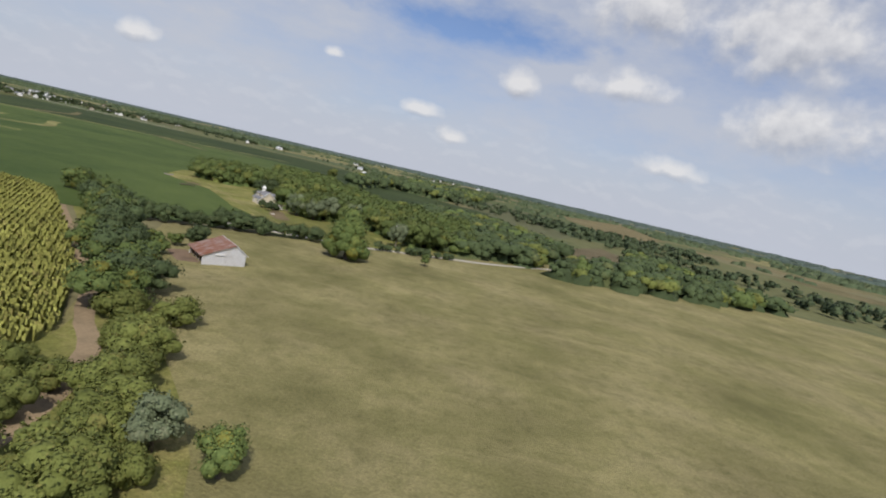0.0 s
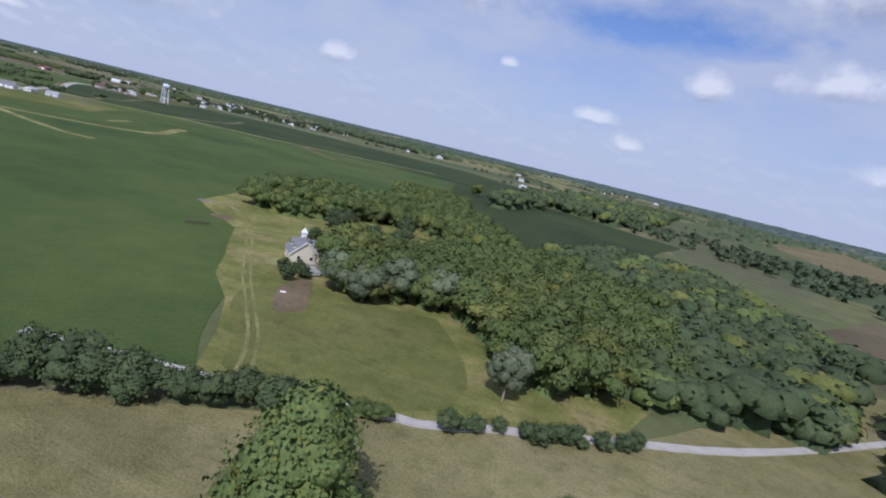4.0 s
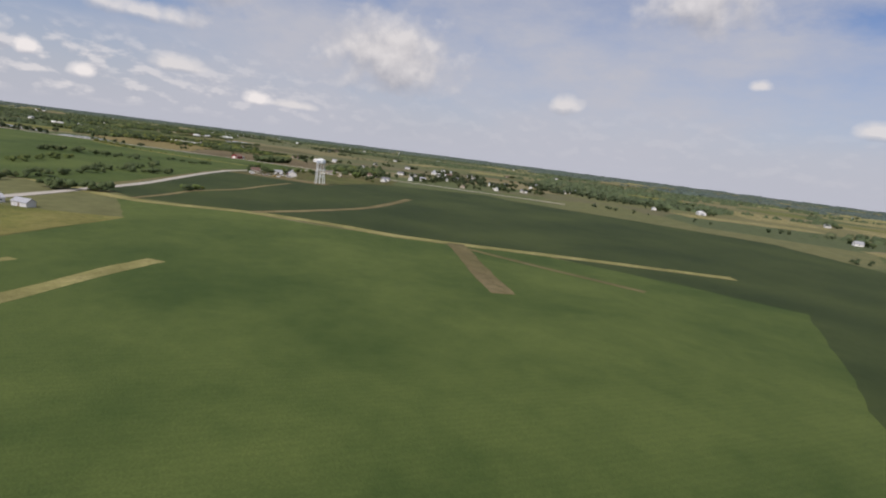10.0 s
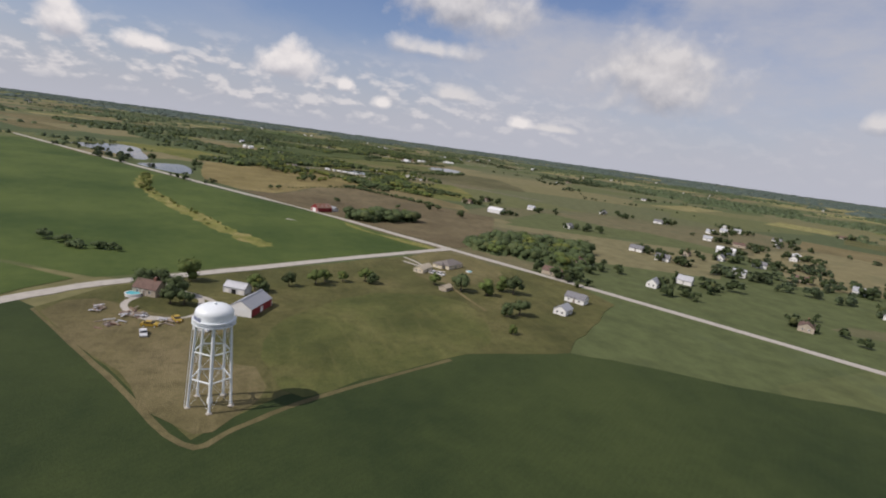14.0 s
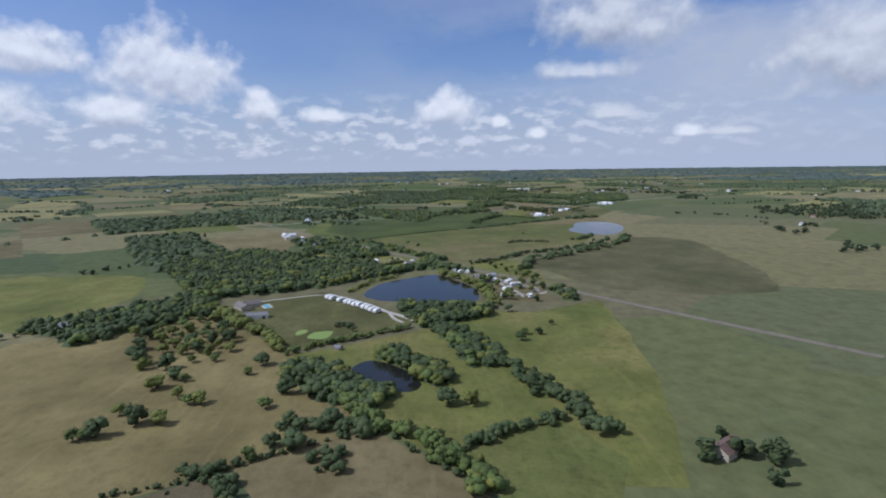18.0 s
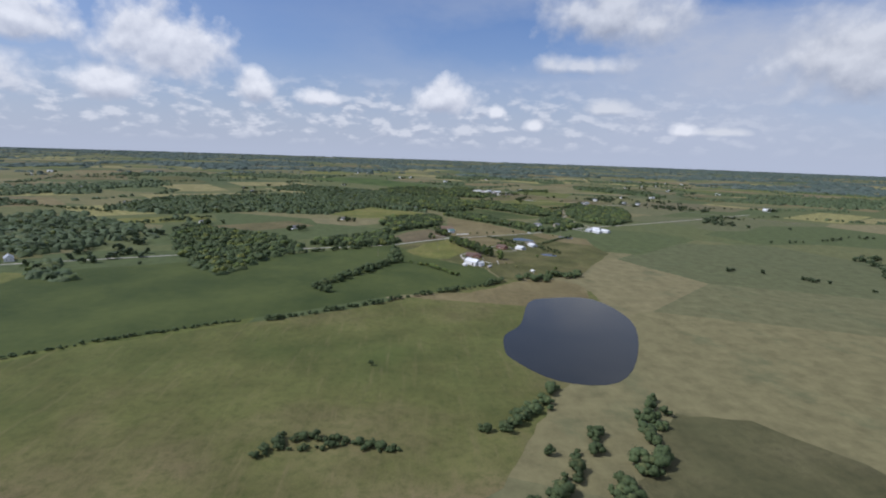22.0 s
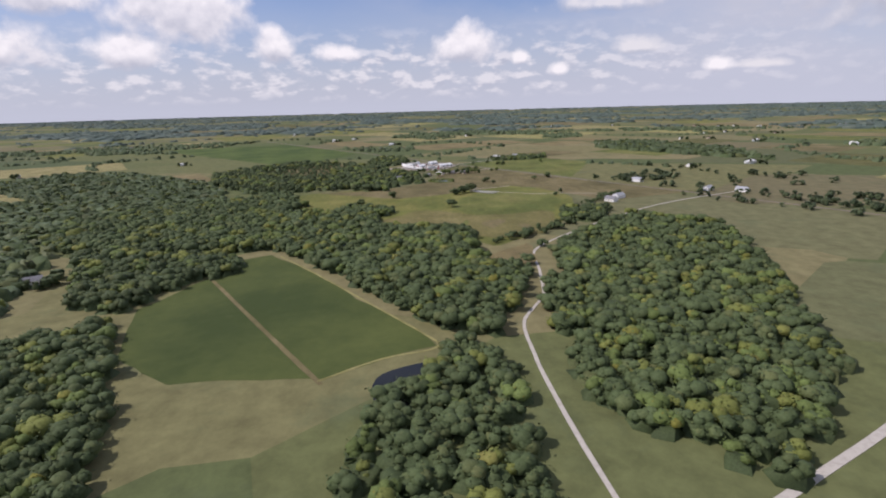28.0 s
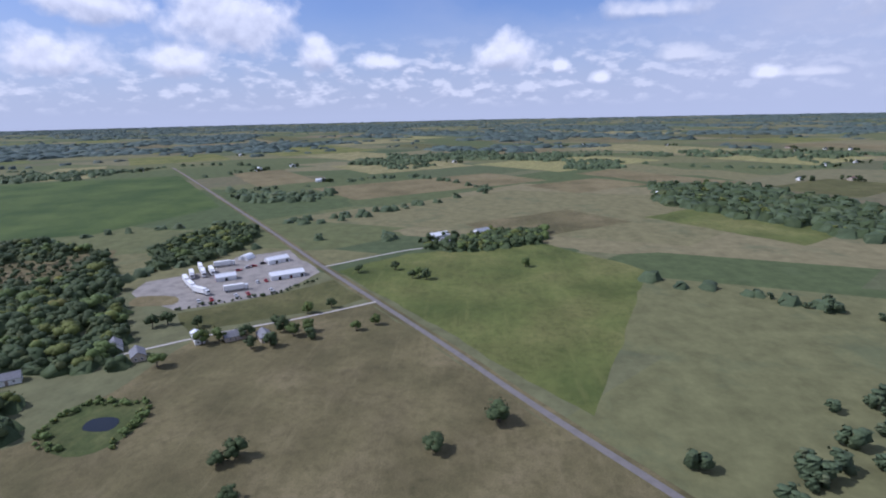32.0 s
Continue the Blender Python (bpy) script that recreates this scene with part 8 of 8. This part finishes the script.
house(-222.6, 181.2, 28, 1.3, 1.9, 0.5, 0.85, TIN_OLD, TIN_GREY, "grey lean shed beside the red barn", category="shed", name="shed", windows=0)
barn(-111.0, 87.4, 120, 1.8, 4.0, 0.8, 1.3, TIN, TIN, "white steel shed of the roadside farm", name="shed", category="shed")
barn(-113.2, 90.2, 30, 1.8, 3.4, 0.8, 1.3, TIN, TIN_GREY, "white steel shed of the roadside farm", name="shed", category="shed")
house(-105.7, 92.1, 30, 1.6, 2.8, 0.6, 1.1, WHITE, SHINGLE, "white farmhouse with grey roof by the road")
house(-105.0, 95.5, 120, 1.1, 1.8, 0.5, 0.85, WHITE, TIN_OLD, "small white outbuilding in the farm yard", category="shed", name="shed")
house(-102.3, 97.7, 30, 1.1, 2.0, 0.5, 0.85, TIN_OLD, TIN_GREY, "grey outbuilding in the farm yard", category="shed", name="shed", windows=0)

# the caravan park and campground
house(-324.3, 181.4, 40, 1.9, 3.4, 0.62, 1.15, TAN, SHINGLE_WARM, "large grey roofed lodge beside a pool", chimney=True, windows=3)
house(-325.9, 182.6, 130, 1.6, 2.6, 0.6, 1.1, TAN, SHINGLE_WARM, "grey roofed wing of the lodge", door=False)
barn(-318.0, 185.0, 98, 1.7, 4.4, 0.6, 0.95, TIN_OLD, SHINGLE, "long grey roofed building on the lawn", name="shed", category="shed", side_doors=4)
BASIN = thing("swimming_pool", "rectangular swimming pool with pale paved edge", "pool")
part("deck", Shape().box(-1.5, -0.8, -0.02, 1.5, 0.8, 0.16, 0.1), GRAVEL, BASIN)
part("water", Shape().box(-1.1, -0.42, 0.0, 1.1, 0.42, 0.175, 0.1), POOL, BASIN)
BASIN.matrix_basis = at(-325.2, 185.3, 28)
repeats(caravan(long=1.55), [(-330.2, 195.6, 145), (-329.2, 196.4, 149), (-327.5, 198.1, 142), (-326.0, 199.5, 147), (-325.3, 200.3, 145), (-324.1, 201.1, 143), (-323.5, 201.9, 148), (-322.1, 202.9, 145), (-320.0, 204.4, 142), (-319.0, 205.2, 147), (-321.3, 203.7, 146)])
house(-379.9, 193.3, 20, 1.1, 2.9, 0.5, 0.85, WHITE, TIN, "long white mobile home among lakeside trees", group="lakeside houses", windows=2)
house(-382.4, 195.1, 110, 1.1, 1.5, 0.5, 0.85, WHITE, SHINGLE, "grey roofed lakeside house", group="lakeside houses", windows=2)
house(-388.2, 190.0, 30, 1.2, 1.8, 0.5, 0.85, WHITE, SHINGLE, "grey roofed lakeside house", group="lakeside houses", windows=2)
house(-368.2, 198.8, 30, 1.2, 2.6, 0.5, 0.85, TAN, SHINGLE_BROWN, "brown roofed lakeside house", group="lakeside houses", windows=2)
house(-368.0, 201.2, 120, 1.1, 1.8, 0.5, 0.85, WHITE, SHINGLE_BROWN, "brown roofed lakeside house", group="lakeside houses", windows=2)
house(-368.5, 202.6, 30, 0.8, 1.7, 0.5, 0.85, WHITE, TIN, "small white lakeside cottage", group="lakeside houses", windows=2)
house(-364.7, 210.9, 120, 1.5, 2.2, 0.5, 0.85, WHITE, SHINGLE_WARM, "white lakeside house with hipped roof", group="lakeside houses", windows=2)
house(-366.3, 211.8, 30, 0.8, 1.3, 0.5, 0.85, WHITE, TIN, "small white lakeside cottage", group="lakeside houses", windows=2)
house(-387.8, 196.6, 40, 1.1, 1.4, 0.5, 0.85, TAN, SHINGLE, "tan house under lakeside trees", group="lakeside houses", windows=2)
house(-391.9, 197.5, 40, 0.9, 1.3, 0.5, 0.85, WHITE, TIN, "small white lakeside cottage", group="lakeside houses", windows=2)
ribbon("village_drive", [(-366.9, 198.5), (-368.9, 201.3), (-369.8, 204.5), (-375.7, 207.8), (-370.3, 209.4), (-368.0, 210.6)], 0.4, YARD_PALE, "thin gravel drive past the lakeside houses", "drive")
field("pond", [(-379.9, 179.5), (-382.2, 181.3), (-380.9, 185.5), (-377.3, 188.0), (-376.6, 185.0)], WATER, "pale still pond among trees", 3)
repeats(caravan("white camper under campground trees", "campground caravans", 1.3), [(-339.0, 231.3, 40), (-332.4, 229.6, 150), (-334.0, 226.0, 160), (-333.0, 230.6, 60), (-327.5, 228.5, 20), (-326.3, 233.3, 10), (-351.1, 224.4, 50), (-350.1, 221.2, 140), (-354.2, 221.7, 30), (-351.6, 222.8, 120), (-340.1, 232.0, 60), (-341.4, 229.1, 20)])
repeats(caravan("long white trailer home on campground grass", "long trailers", 2.4), [(-336.3, 232.6, 100)])
repeats(car(3, "grey car near the campers", "campground cars"), [(-343.2, 228.4, 30), (-341.3, 228.0, 60), (-331.2, 230.1, 20), (-340.3, 228.9, 100), (-347.0, 225.1, 10)])
repeats(car(0, "white car near the campers", "campground cars"), [(-334.6, 233.5, 100), (-330.9, 235.5, 60), (-330.9, 230.4, 20), (-346.7, 226.3, 70)])
house(-300.5, 201.0, 60, 0.8, 1.0, 0.36, 0.6, WOOD, SHINGLE, "small grey hut standing in a meadow", category="hut", name="hut", windows=0)
for x, y, t in ((-346.0, 229.0, 130),):
    house(x, y, t, 1.3, 2.2, 0.5, 0.85, WHITE, TIN_GREY, "low white cabin near the railway", category="cabin", name="cabin", group="cabins")
house(-482.0, 165.0, 35, 1.9, 3.2, 0.75, 1.4, WHITE, TIN_GREY, "white house on the dry hill", group="hill houses")
house(-427.6, 166.3, 35, 1.6, 2.2, 0.75, 1.3, WHITE, TIN, "white house on the dry hill", group="hill houses")
house(-426.5, 169.0, 125, 1.7, 2.6, 0.75, 1.3, WHITE, TIN, "white house on the dry hill", group="hill houses")
house(-415.7, 175.0, 35, 1.6, 2.4, 0.75, 1.3, WHITE, TIN, "white house on the dry hill", group="hill houses")
house(-408.2, 176.3, 20, 1.4, 3.6, 0.75, 1.3, WHITE, SHINGLE, "white house on the dry hill", group="hill houses")
house(-420.2, 168.7, 125, 1.1, 1.6, 0.75, 1.3, WHITE, TIN, "white house on the dry hill", group="hill houses")
ribbon("hill_drive", [(-410.7, 177.5), (-412.4, 180.9), (-414.3, 184.4)], 0.6, GRAVEL, "pale gravel drive to the hill houses", "drive")

# the farmstead with the white steel barn
barn(-487.2, 274.3, 35, 2.2, 4.1, 0.92, 1.5, TIN, TIN, "large white steel barn with open bay beside soybeans", doors=1, side_doors=2, panels=10)
barn(-485.9, 275.9, 125, 1.4, 1.7, 0.7, 1.05, TIN, TIN, "white lean wing of the steel barn", name="steel_shed", category="shed")
house(-485.4, 272.0, 35, 0.7, 1.1, 0.4, 0.6, WHITE, TIN, "small white shed beside the steel barn", category="shed", name="shed", windows=0)
house(-483.6, 277.9, 125, 0.7, 1.0, 0.4, 0.58, TAN, TIN_OLD, "small tan shed beside the steel barn", category="shed", name="shed", windows=0)
house(-484.2, 275.9, 35, 0.4, 0.6, 0.3, 0.42, TIN_GREY, TIN_GREY, "tiny grey pump house", category="shed", name="shed", windows=0)
house(-498.0, 275.6, 60, 1.7, 3.4, 0.6, 1.15, BRICK, SHINGLE_BROWN, "low brick house with brown shingle roof", windows=4, chimney=True)
house(-496.8, 277.0, 150, 1.4, 1.8, 0.58, 1.05, BRICK, SHINGLE_BROWN, "brown roofed garage wing of brick house", door=False, windows=1)
rail_fence([(-495.2, 278.0), (-491.2, 277.4)], "white rail fence in the paddock")
rail_fence([(-491.6, 281.4), (-487.6, 281.0)], "white rail fence in the paddock")
rail_fence([(-495.0, 272.4), (-492.4, 273.6), (-490.6, 272.6)], "white rail fence along the drive")
rail_fence([(-489.6, 277.6), (-488.0, 279.2)], "white rail fence in the paddock")
house(-479.2, 288.0, 35, 0.55, 0.8, 0.34, 0.5, WHITE, WHITE, "small white shelter in the pasture", category="shelter", name="shelter", windows=0)
barn(-517.2, 297.1, 20, 1.9, 2.8, 0.6, 0.98, TIN, TIN, "white steel barn beside the yard", doors=1)
barn(-511.8, 292.1, 35, 2.0, 2.6, 0.6, 1.0, TIN, TIN, "white steel barn beside the yard", doors=1)
house(-512.1, 286.4, 35, 1.8, 3.3, 0.62, 1.2, BRICK, SHINGLE_BROWN, "brick ranch house with brown shingle roof", windows=4, chimney=True)
house(-521.6, 297.4, 125, 1.9, 2.8, 0.55, 1.0, TAN, SHINGLE_WARM, "tan farmhouse with hipped grey roof near the pond", windows=3, hip=0.9)
barn(-544.2, 273.6, 130, 1.8, 2.6, 0.8, 1.3, TIN_OLD, TIN_GREEN, "steel shed with teal roof by trees", doors=1)
BALES = [(-538.0 - 1.4 * k / 9 - 1.9 * r, 275.4 + 4.2 * k / 9 - 0.1 * r, 273) for r in (0, 0.34, 0.68, 1.0) for k in range(10)]
repeats(bale("white wrapped round bale in a row", "wrapped bales", WRAP, 0.12, 0.28), BALES)
repeats(bale("brown round hay bale in pasture", "hay bales", STRAW, 0.22, 0.2), [(-541.0, 309.0, 30), (-540.0, 310.2, 80), (-542.2, 310.4, 10), (-488.6, 283.2, 40), (-484.0, 285.0, 90)])
repeats(car(0, "white car driving on the county road", "road cars"), [(-547.0, 303.0, 33)])
repeats(car(3, "grey car in the farm drive", "farm cars"), [(-496.2, 274.0, 60), (-511.0, 289.4, 30), (-515.4, 293.4, 100)])
house(-568.4, 311.6, 35, 1.8, 2.8, 0.7, 1.3, WHITE, SHINGLE, "white house in the wooded valley")
house(-568.3, 319.5, 125, 1.8, 2.6, 0.7, 1.3, TAN, SHINGLE, "tan house in the wooded valley")
for x, y, t in ((-551.6, 330.4, 35), (-555.6, 329.0, 125), (-553.0, 334.2, 35), (-558.4, 332.6, 35)):
    barn(x, y, t, 1.7, 3.2, 0.75, 1.2, TIN, TIN, "white steel shed in the valley farm", name="shed", category="shed", group="valley farm sheds")
for x, y in ((-544.0, 306.4), (-537.2, 311.8), (-505.0, 266.4), (-520.0, 277.6), (-495.6, 249.6), (-530.4, 286.2), (-560.0, 298.2)):
    utility_pole(x, y, 35, 2.2)

# hill farm, lane houses and the depot
house(-678.9, 368.1, 35, 1.8, 2.8, 0.7, 1.3, WHITE, SHINGLE, "white hill farmhouse in trees")
for x, y, t in ((-711, 387, 35), (-691, 398.8, 125), (-687, 406, 35), (-683.4, 371.6, 125)):
    barn(x, y, t, 1.8, 3.0, 0.8, 1.3, TIN, TIN_GREY, "pale steel shed of the hill farm", name="shed", category="shed", group="hill farm sheds")
ROW = [(-700.4 - 0.7 * v + 4.1 * u + (-1.5 * u * v), 334.9 + 2.2 * v + 5.3 * u - 0.1 * u * v, 60) for v in (0.0, 0.25, 0.5, 0.75, 1.0) for u in np.linspace(0, 1, 10)]
repeats(bale("white wrapped round bale on green hill", "hill bales", WRAP, 0.11, 0.38), ROW)
barn(-770.2, 330.0, 120, 2.2, 5.4, 0.75, 1.15, TIN, TIN, "long white steel depot hall", name="depot_hall", category="hall", doors=2, side_doors=6, panels=14)
barn(-779.8, 325.1, 133, 2.0, 4.0, 0.75, 1.15, TIN, TIN, "white steel depot hall with grey doors", name="depot_hall", category="hall", doors=2, side_doors=4, panels=12)
barn(-769.0, 320.1, 122, 1.7, 3.2, 0.7, 1.1, TIN, TIN, "white depot hall with red end wall", front=RED, name="depot_hall", category="hall", doors=1, side_doors=3)
DOME = thing("arched_shed", "white arched roof storage shed in the depot", "shed")
ARC = [(1.3 * math.cos(a), 1.25 * math.sin(a)) for a in np.linspace(0, math.pi, 13)]
part("shell", Shape().side_prism(ARC, -1.6, 1.6), TIN, DOME)
part("door", Shape().box(-0.5, -1.63, 0.0, 0.5, -1.59, 0.85), TIN_GREY, DOME)
for k in range(7):
    y0 = -1.5 + k * 0.5
    part("rib", Shape().side_prism([(x * 1.012, z * 1.012) for x, z in ARC], y0 - 0.03, y0 + 0.03), STEEL, DOME)
DOME.matrix_basis = at(-782.4, 318.4, 75, 0, 0.75)
repeats(truck(), [(-770.8, 313.5, 30), (-771.8, 315, 30), (-772.8, 316, 32), (-777.1, 316.1, 120), (-767.6, 314.1, 35), (-761.7, 319.3, 60), (-762.9, 324.1, 118), (-775.0, 313.0, 30), (-764.6, 316.4, 40)])
PARKED = [(-757.6 - 1.0 * k * 0.84, 321.0 + 1.0 * k * 1.5, 35) for k in range(7)] + [(-774.0 - 0.9 * k, 320.2 + 0.55 * k, 120) for k in range(7)] + [(-766.0 - 0.8 * k, 325.2 + 1.1 * k, 30) for k in range(6)]
for colour, word in ((0, "white"), (1, "red"), (3, "grey")):
    repeats(car(colour, word + " car parked on depot gravel", "depot cars"), PARKED[colour % 3::3])
house(-744.0, 327.4, 35, 1.1, 3.4, 0.55, 0.8, WHITE, TIN, "long white mobile home by the lane", windows=4)
for x, y, t in ((-744.3, 331.8, 125), (-744.2, 335.6, 35), (-741.5, 318.8, 35), (-733.2, 312.7, 125), (-739.0, 323.0, 35)):
    house(x, y, t, 1.5, 2.4, 0.6, 1.1, (WHITE, TAN)[int(y) % 2], SHINGLE, "small house among lane trees", group="lane houses")
house(-792, 356, 35, 1.8, 2.8, 0.7, 1.3, WHITE, SHINGLE, "white farmhouse in a grove")
barn(-801.3, 363.6, 125, 2.0, 3.4, 0.9, 1.4, TIN, TIN_GREY, "white steel barn in a grove")

# the town beyond the tower and lone houses across the country
TOWN = np.random.default_rng(21)
MODELS = [house(-192, 264, 35, 1.6, 2.6, 0.65, 1.25, WHITE, SHINGLE, "white town house with grey roof among trees", group="town houses", windows=1),
          house(-200, 252, 125, 1.7, 3.0, 0.6, 1.1, TAN, SHINGLE_BROWN, "tan town house with brown roof among trees", group="town houses", windows=1, chimney=True),
          house(-183, 248, 35, 1.5, 2.2, 0.65, 1.3, WHITE, TIN_GREY, "white town house with pale metal roof", group="town houses", windows=1, door=False),
          barn(-206, 270, 35, 2.4, 4.0, 0.9, 1.4, TIN, TIN, "white steel hall at the town edge", name="steel_hall", category="hall", group="town halls", panels=0)]
placed = [(-192, 264), (-200, 252), (-183, 248), (-206, 270)]
while len(placed) < 44:
    x, y = TOWN.uniform(-270, -150), TOWN.uniform(205, 330)
    if min(math.hypot(x - a, y - b) for a, b in placed) < 5.5 or any(inside(np.array([(x, y)]), ring)[0] for ring in FIELDS):
        continue
    placed.append((x, y))
    copy_thing(MODELS[int(TOWN.choice(4, p=(0.4, 0.2, 0.3, 0.1)))], at(x, y, 33 + 90 * TOWN.integers(2) - 90))
lone = []
while len(lone) < 120:
    u = TOWN.random()
    x, y = TOWN.uniform(-1500, 60), TOWN.uniform(-120, 900)
    d = min(math.hypot(x - row[1], y - row[2]) for row in FLIGHT[::3])
    if d < 70 or d > 480 or any(inside(np.array([(x, y)]), ring)[0] for ring in FIELDS):
        continue
    lone.append((x, y))
    copy_thing(MODELS[int(TOWN.choice(4, p=(0.35, 0.1, 0.3, 0.25)))], at(x, y, 33 + 90 * TOWN.integers(2) - 90, 0, TOWN.uniform(0.85, 1.1)))
TOWN_TREES = np.array([(x + TOWN.normal() * 2.2 + 1.6, y + TOWN.normal() * 2.2 + 1.6) for x, y in placed + lone for k in range(7)])
grove("town_trees", TOWN_TREES, (1.3, 2.3), FAR_CROWNS, LEAF_DARK, "shade trees round the houses", "wood", (0.9, 1.3))



# ripening corn in rows
def corn_rows(ring, heading, gap, step):
    """Corn plants in rows, each two crossed sprays of leaves, as one crop that nobody could count."""
    rng = np.random.default_rng(8)
    d = np.array((math.cos(radians(heading)), math.sin(radians(heading))))
    e = np.array((-d[1], d[0]))
    us, ws = np.meshgrid(np.arange(-60, 60, step), np.arange(-60, 60, gap))
    p = np.array((-16.0, 20.0)) + us.ravel()[:, None] * d + ws.ravel()[:, None] * e
    p = p[inside(p, np.array(ring))]
    p = p + rng.normal(size=p.shape) * 0.02
    n = len(p)
    h = rng.uniform(0.36, 0.46, n)
    vs, ns = [], []
    for k in range(3):
        t = rng.uniform(0, math.pi, n)
        a = np.stack([np.cos(t), np.sin(t)], 1) * rng.uniform(0.08, 0.13, (n, 1))
        low = rng.uniform(0.0, 0.12, n)
        quad = np.stack([np.concatenate([p - 0.4 * a, low[:, None]], 1), np.concatenate([p + 0.4 * a, low[:, None]], 1), np.concatenate([p + a, (h * 0.72)[:, None]], 1), np.concatenate([p - a * 0.7, h[:, None]], 1)], 1)
        vs.append(quad.reshape(-1, 3))
        up = np.tile((0.0, 0.0, 1.0), (4 * n, 1)) + 0.35 * rng.normal(size=(4 * n, 3))
        ns.append(up / np.linalg.norm(up, axis=1)[:, None])
    v = np.concatenate(vs)
    return mass_mesh("corn", v, np.arange(len(v)).reshape(-1, 4), np.concatenate(ns), CORN_LEAF)


CORN_LEAF = leafy("ripening_corn_leaves", (0.19, 0.21, 0.045), (0.29, 0.29, 0.075), (0.34, 0.30, 0.10))
tagged(new("corn_crop", corn_rows([(-44, 36), (-27.2, 34.5), (-24.5, 33.4), (-16.8, 24.2), (-12.9, 19.3), (-10.0, 14.4), (-9.4, 12), (-13, 2), (-44, 2)], 121, 0.24, 0.13)), "ripening yellow green corn standing in rows", "corn", kind="stuff")
tree(-4.7, 9.9, 1.3, 3, 1.1, "silvery bush at the pasture edge")
tree(-3.2, 9.6, 1.25, 0, 1.0, "fresh green bush at the pasture edge")

# lanes, yards and strips of pale grass
ribbon("farm_drive", [(-159.2, 155.2), (-158.2, 156.8), (-157.8, 158.9), (-158.9, 160.2), (-161.2, 160.4), (-163.1, 160.2), (-164.9, 158.7), (-167.6, 156.7)], 0.5, GRAVEL, "gravel drive looping through the farm", "lane")
field("road_corner", [(-209.6, 181.5), (-200.5, 185.8), (-194.5, 191.1), (-190.6, 193.4), (-189.6, 192.0), (-195.2, 187.3), (-201.2, 184.3), (-206.3, 181.8)], WEEDS, "weedy corner beside the crossroads", 2, keep=False)
field("farm_yard", [(-157.3, 154.0), (-157.5, 158.5), (-158.9, 161.4), (-158.3, 162.9), (-155.0, 162.8), (-153.6, 159.9), (-152.3, 159.2), (-152.9, 155.5)], OLIVE, "worn olive farm yard with junk", 3, keep=False)
ribbon("house_drive", [(-184.0, 185.2), (-181.5, 186.1), (-177.4, 186.9), (-176.5, 188.6)], 0.4, GRAVEL, "gravel drive to the bungalow", "lane")
field("spoil_patch", [(-209.4, 171.3), (-208.4, 171.1), (-207.9, 172.9)], GRAVEL, "pale bare patch in soybeans", 0, keep=False)
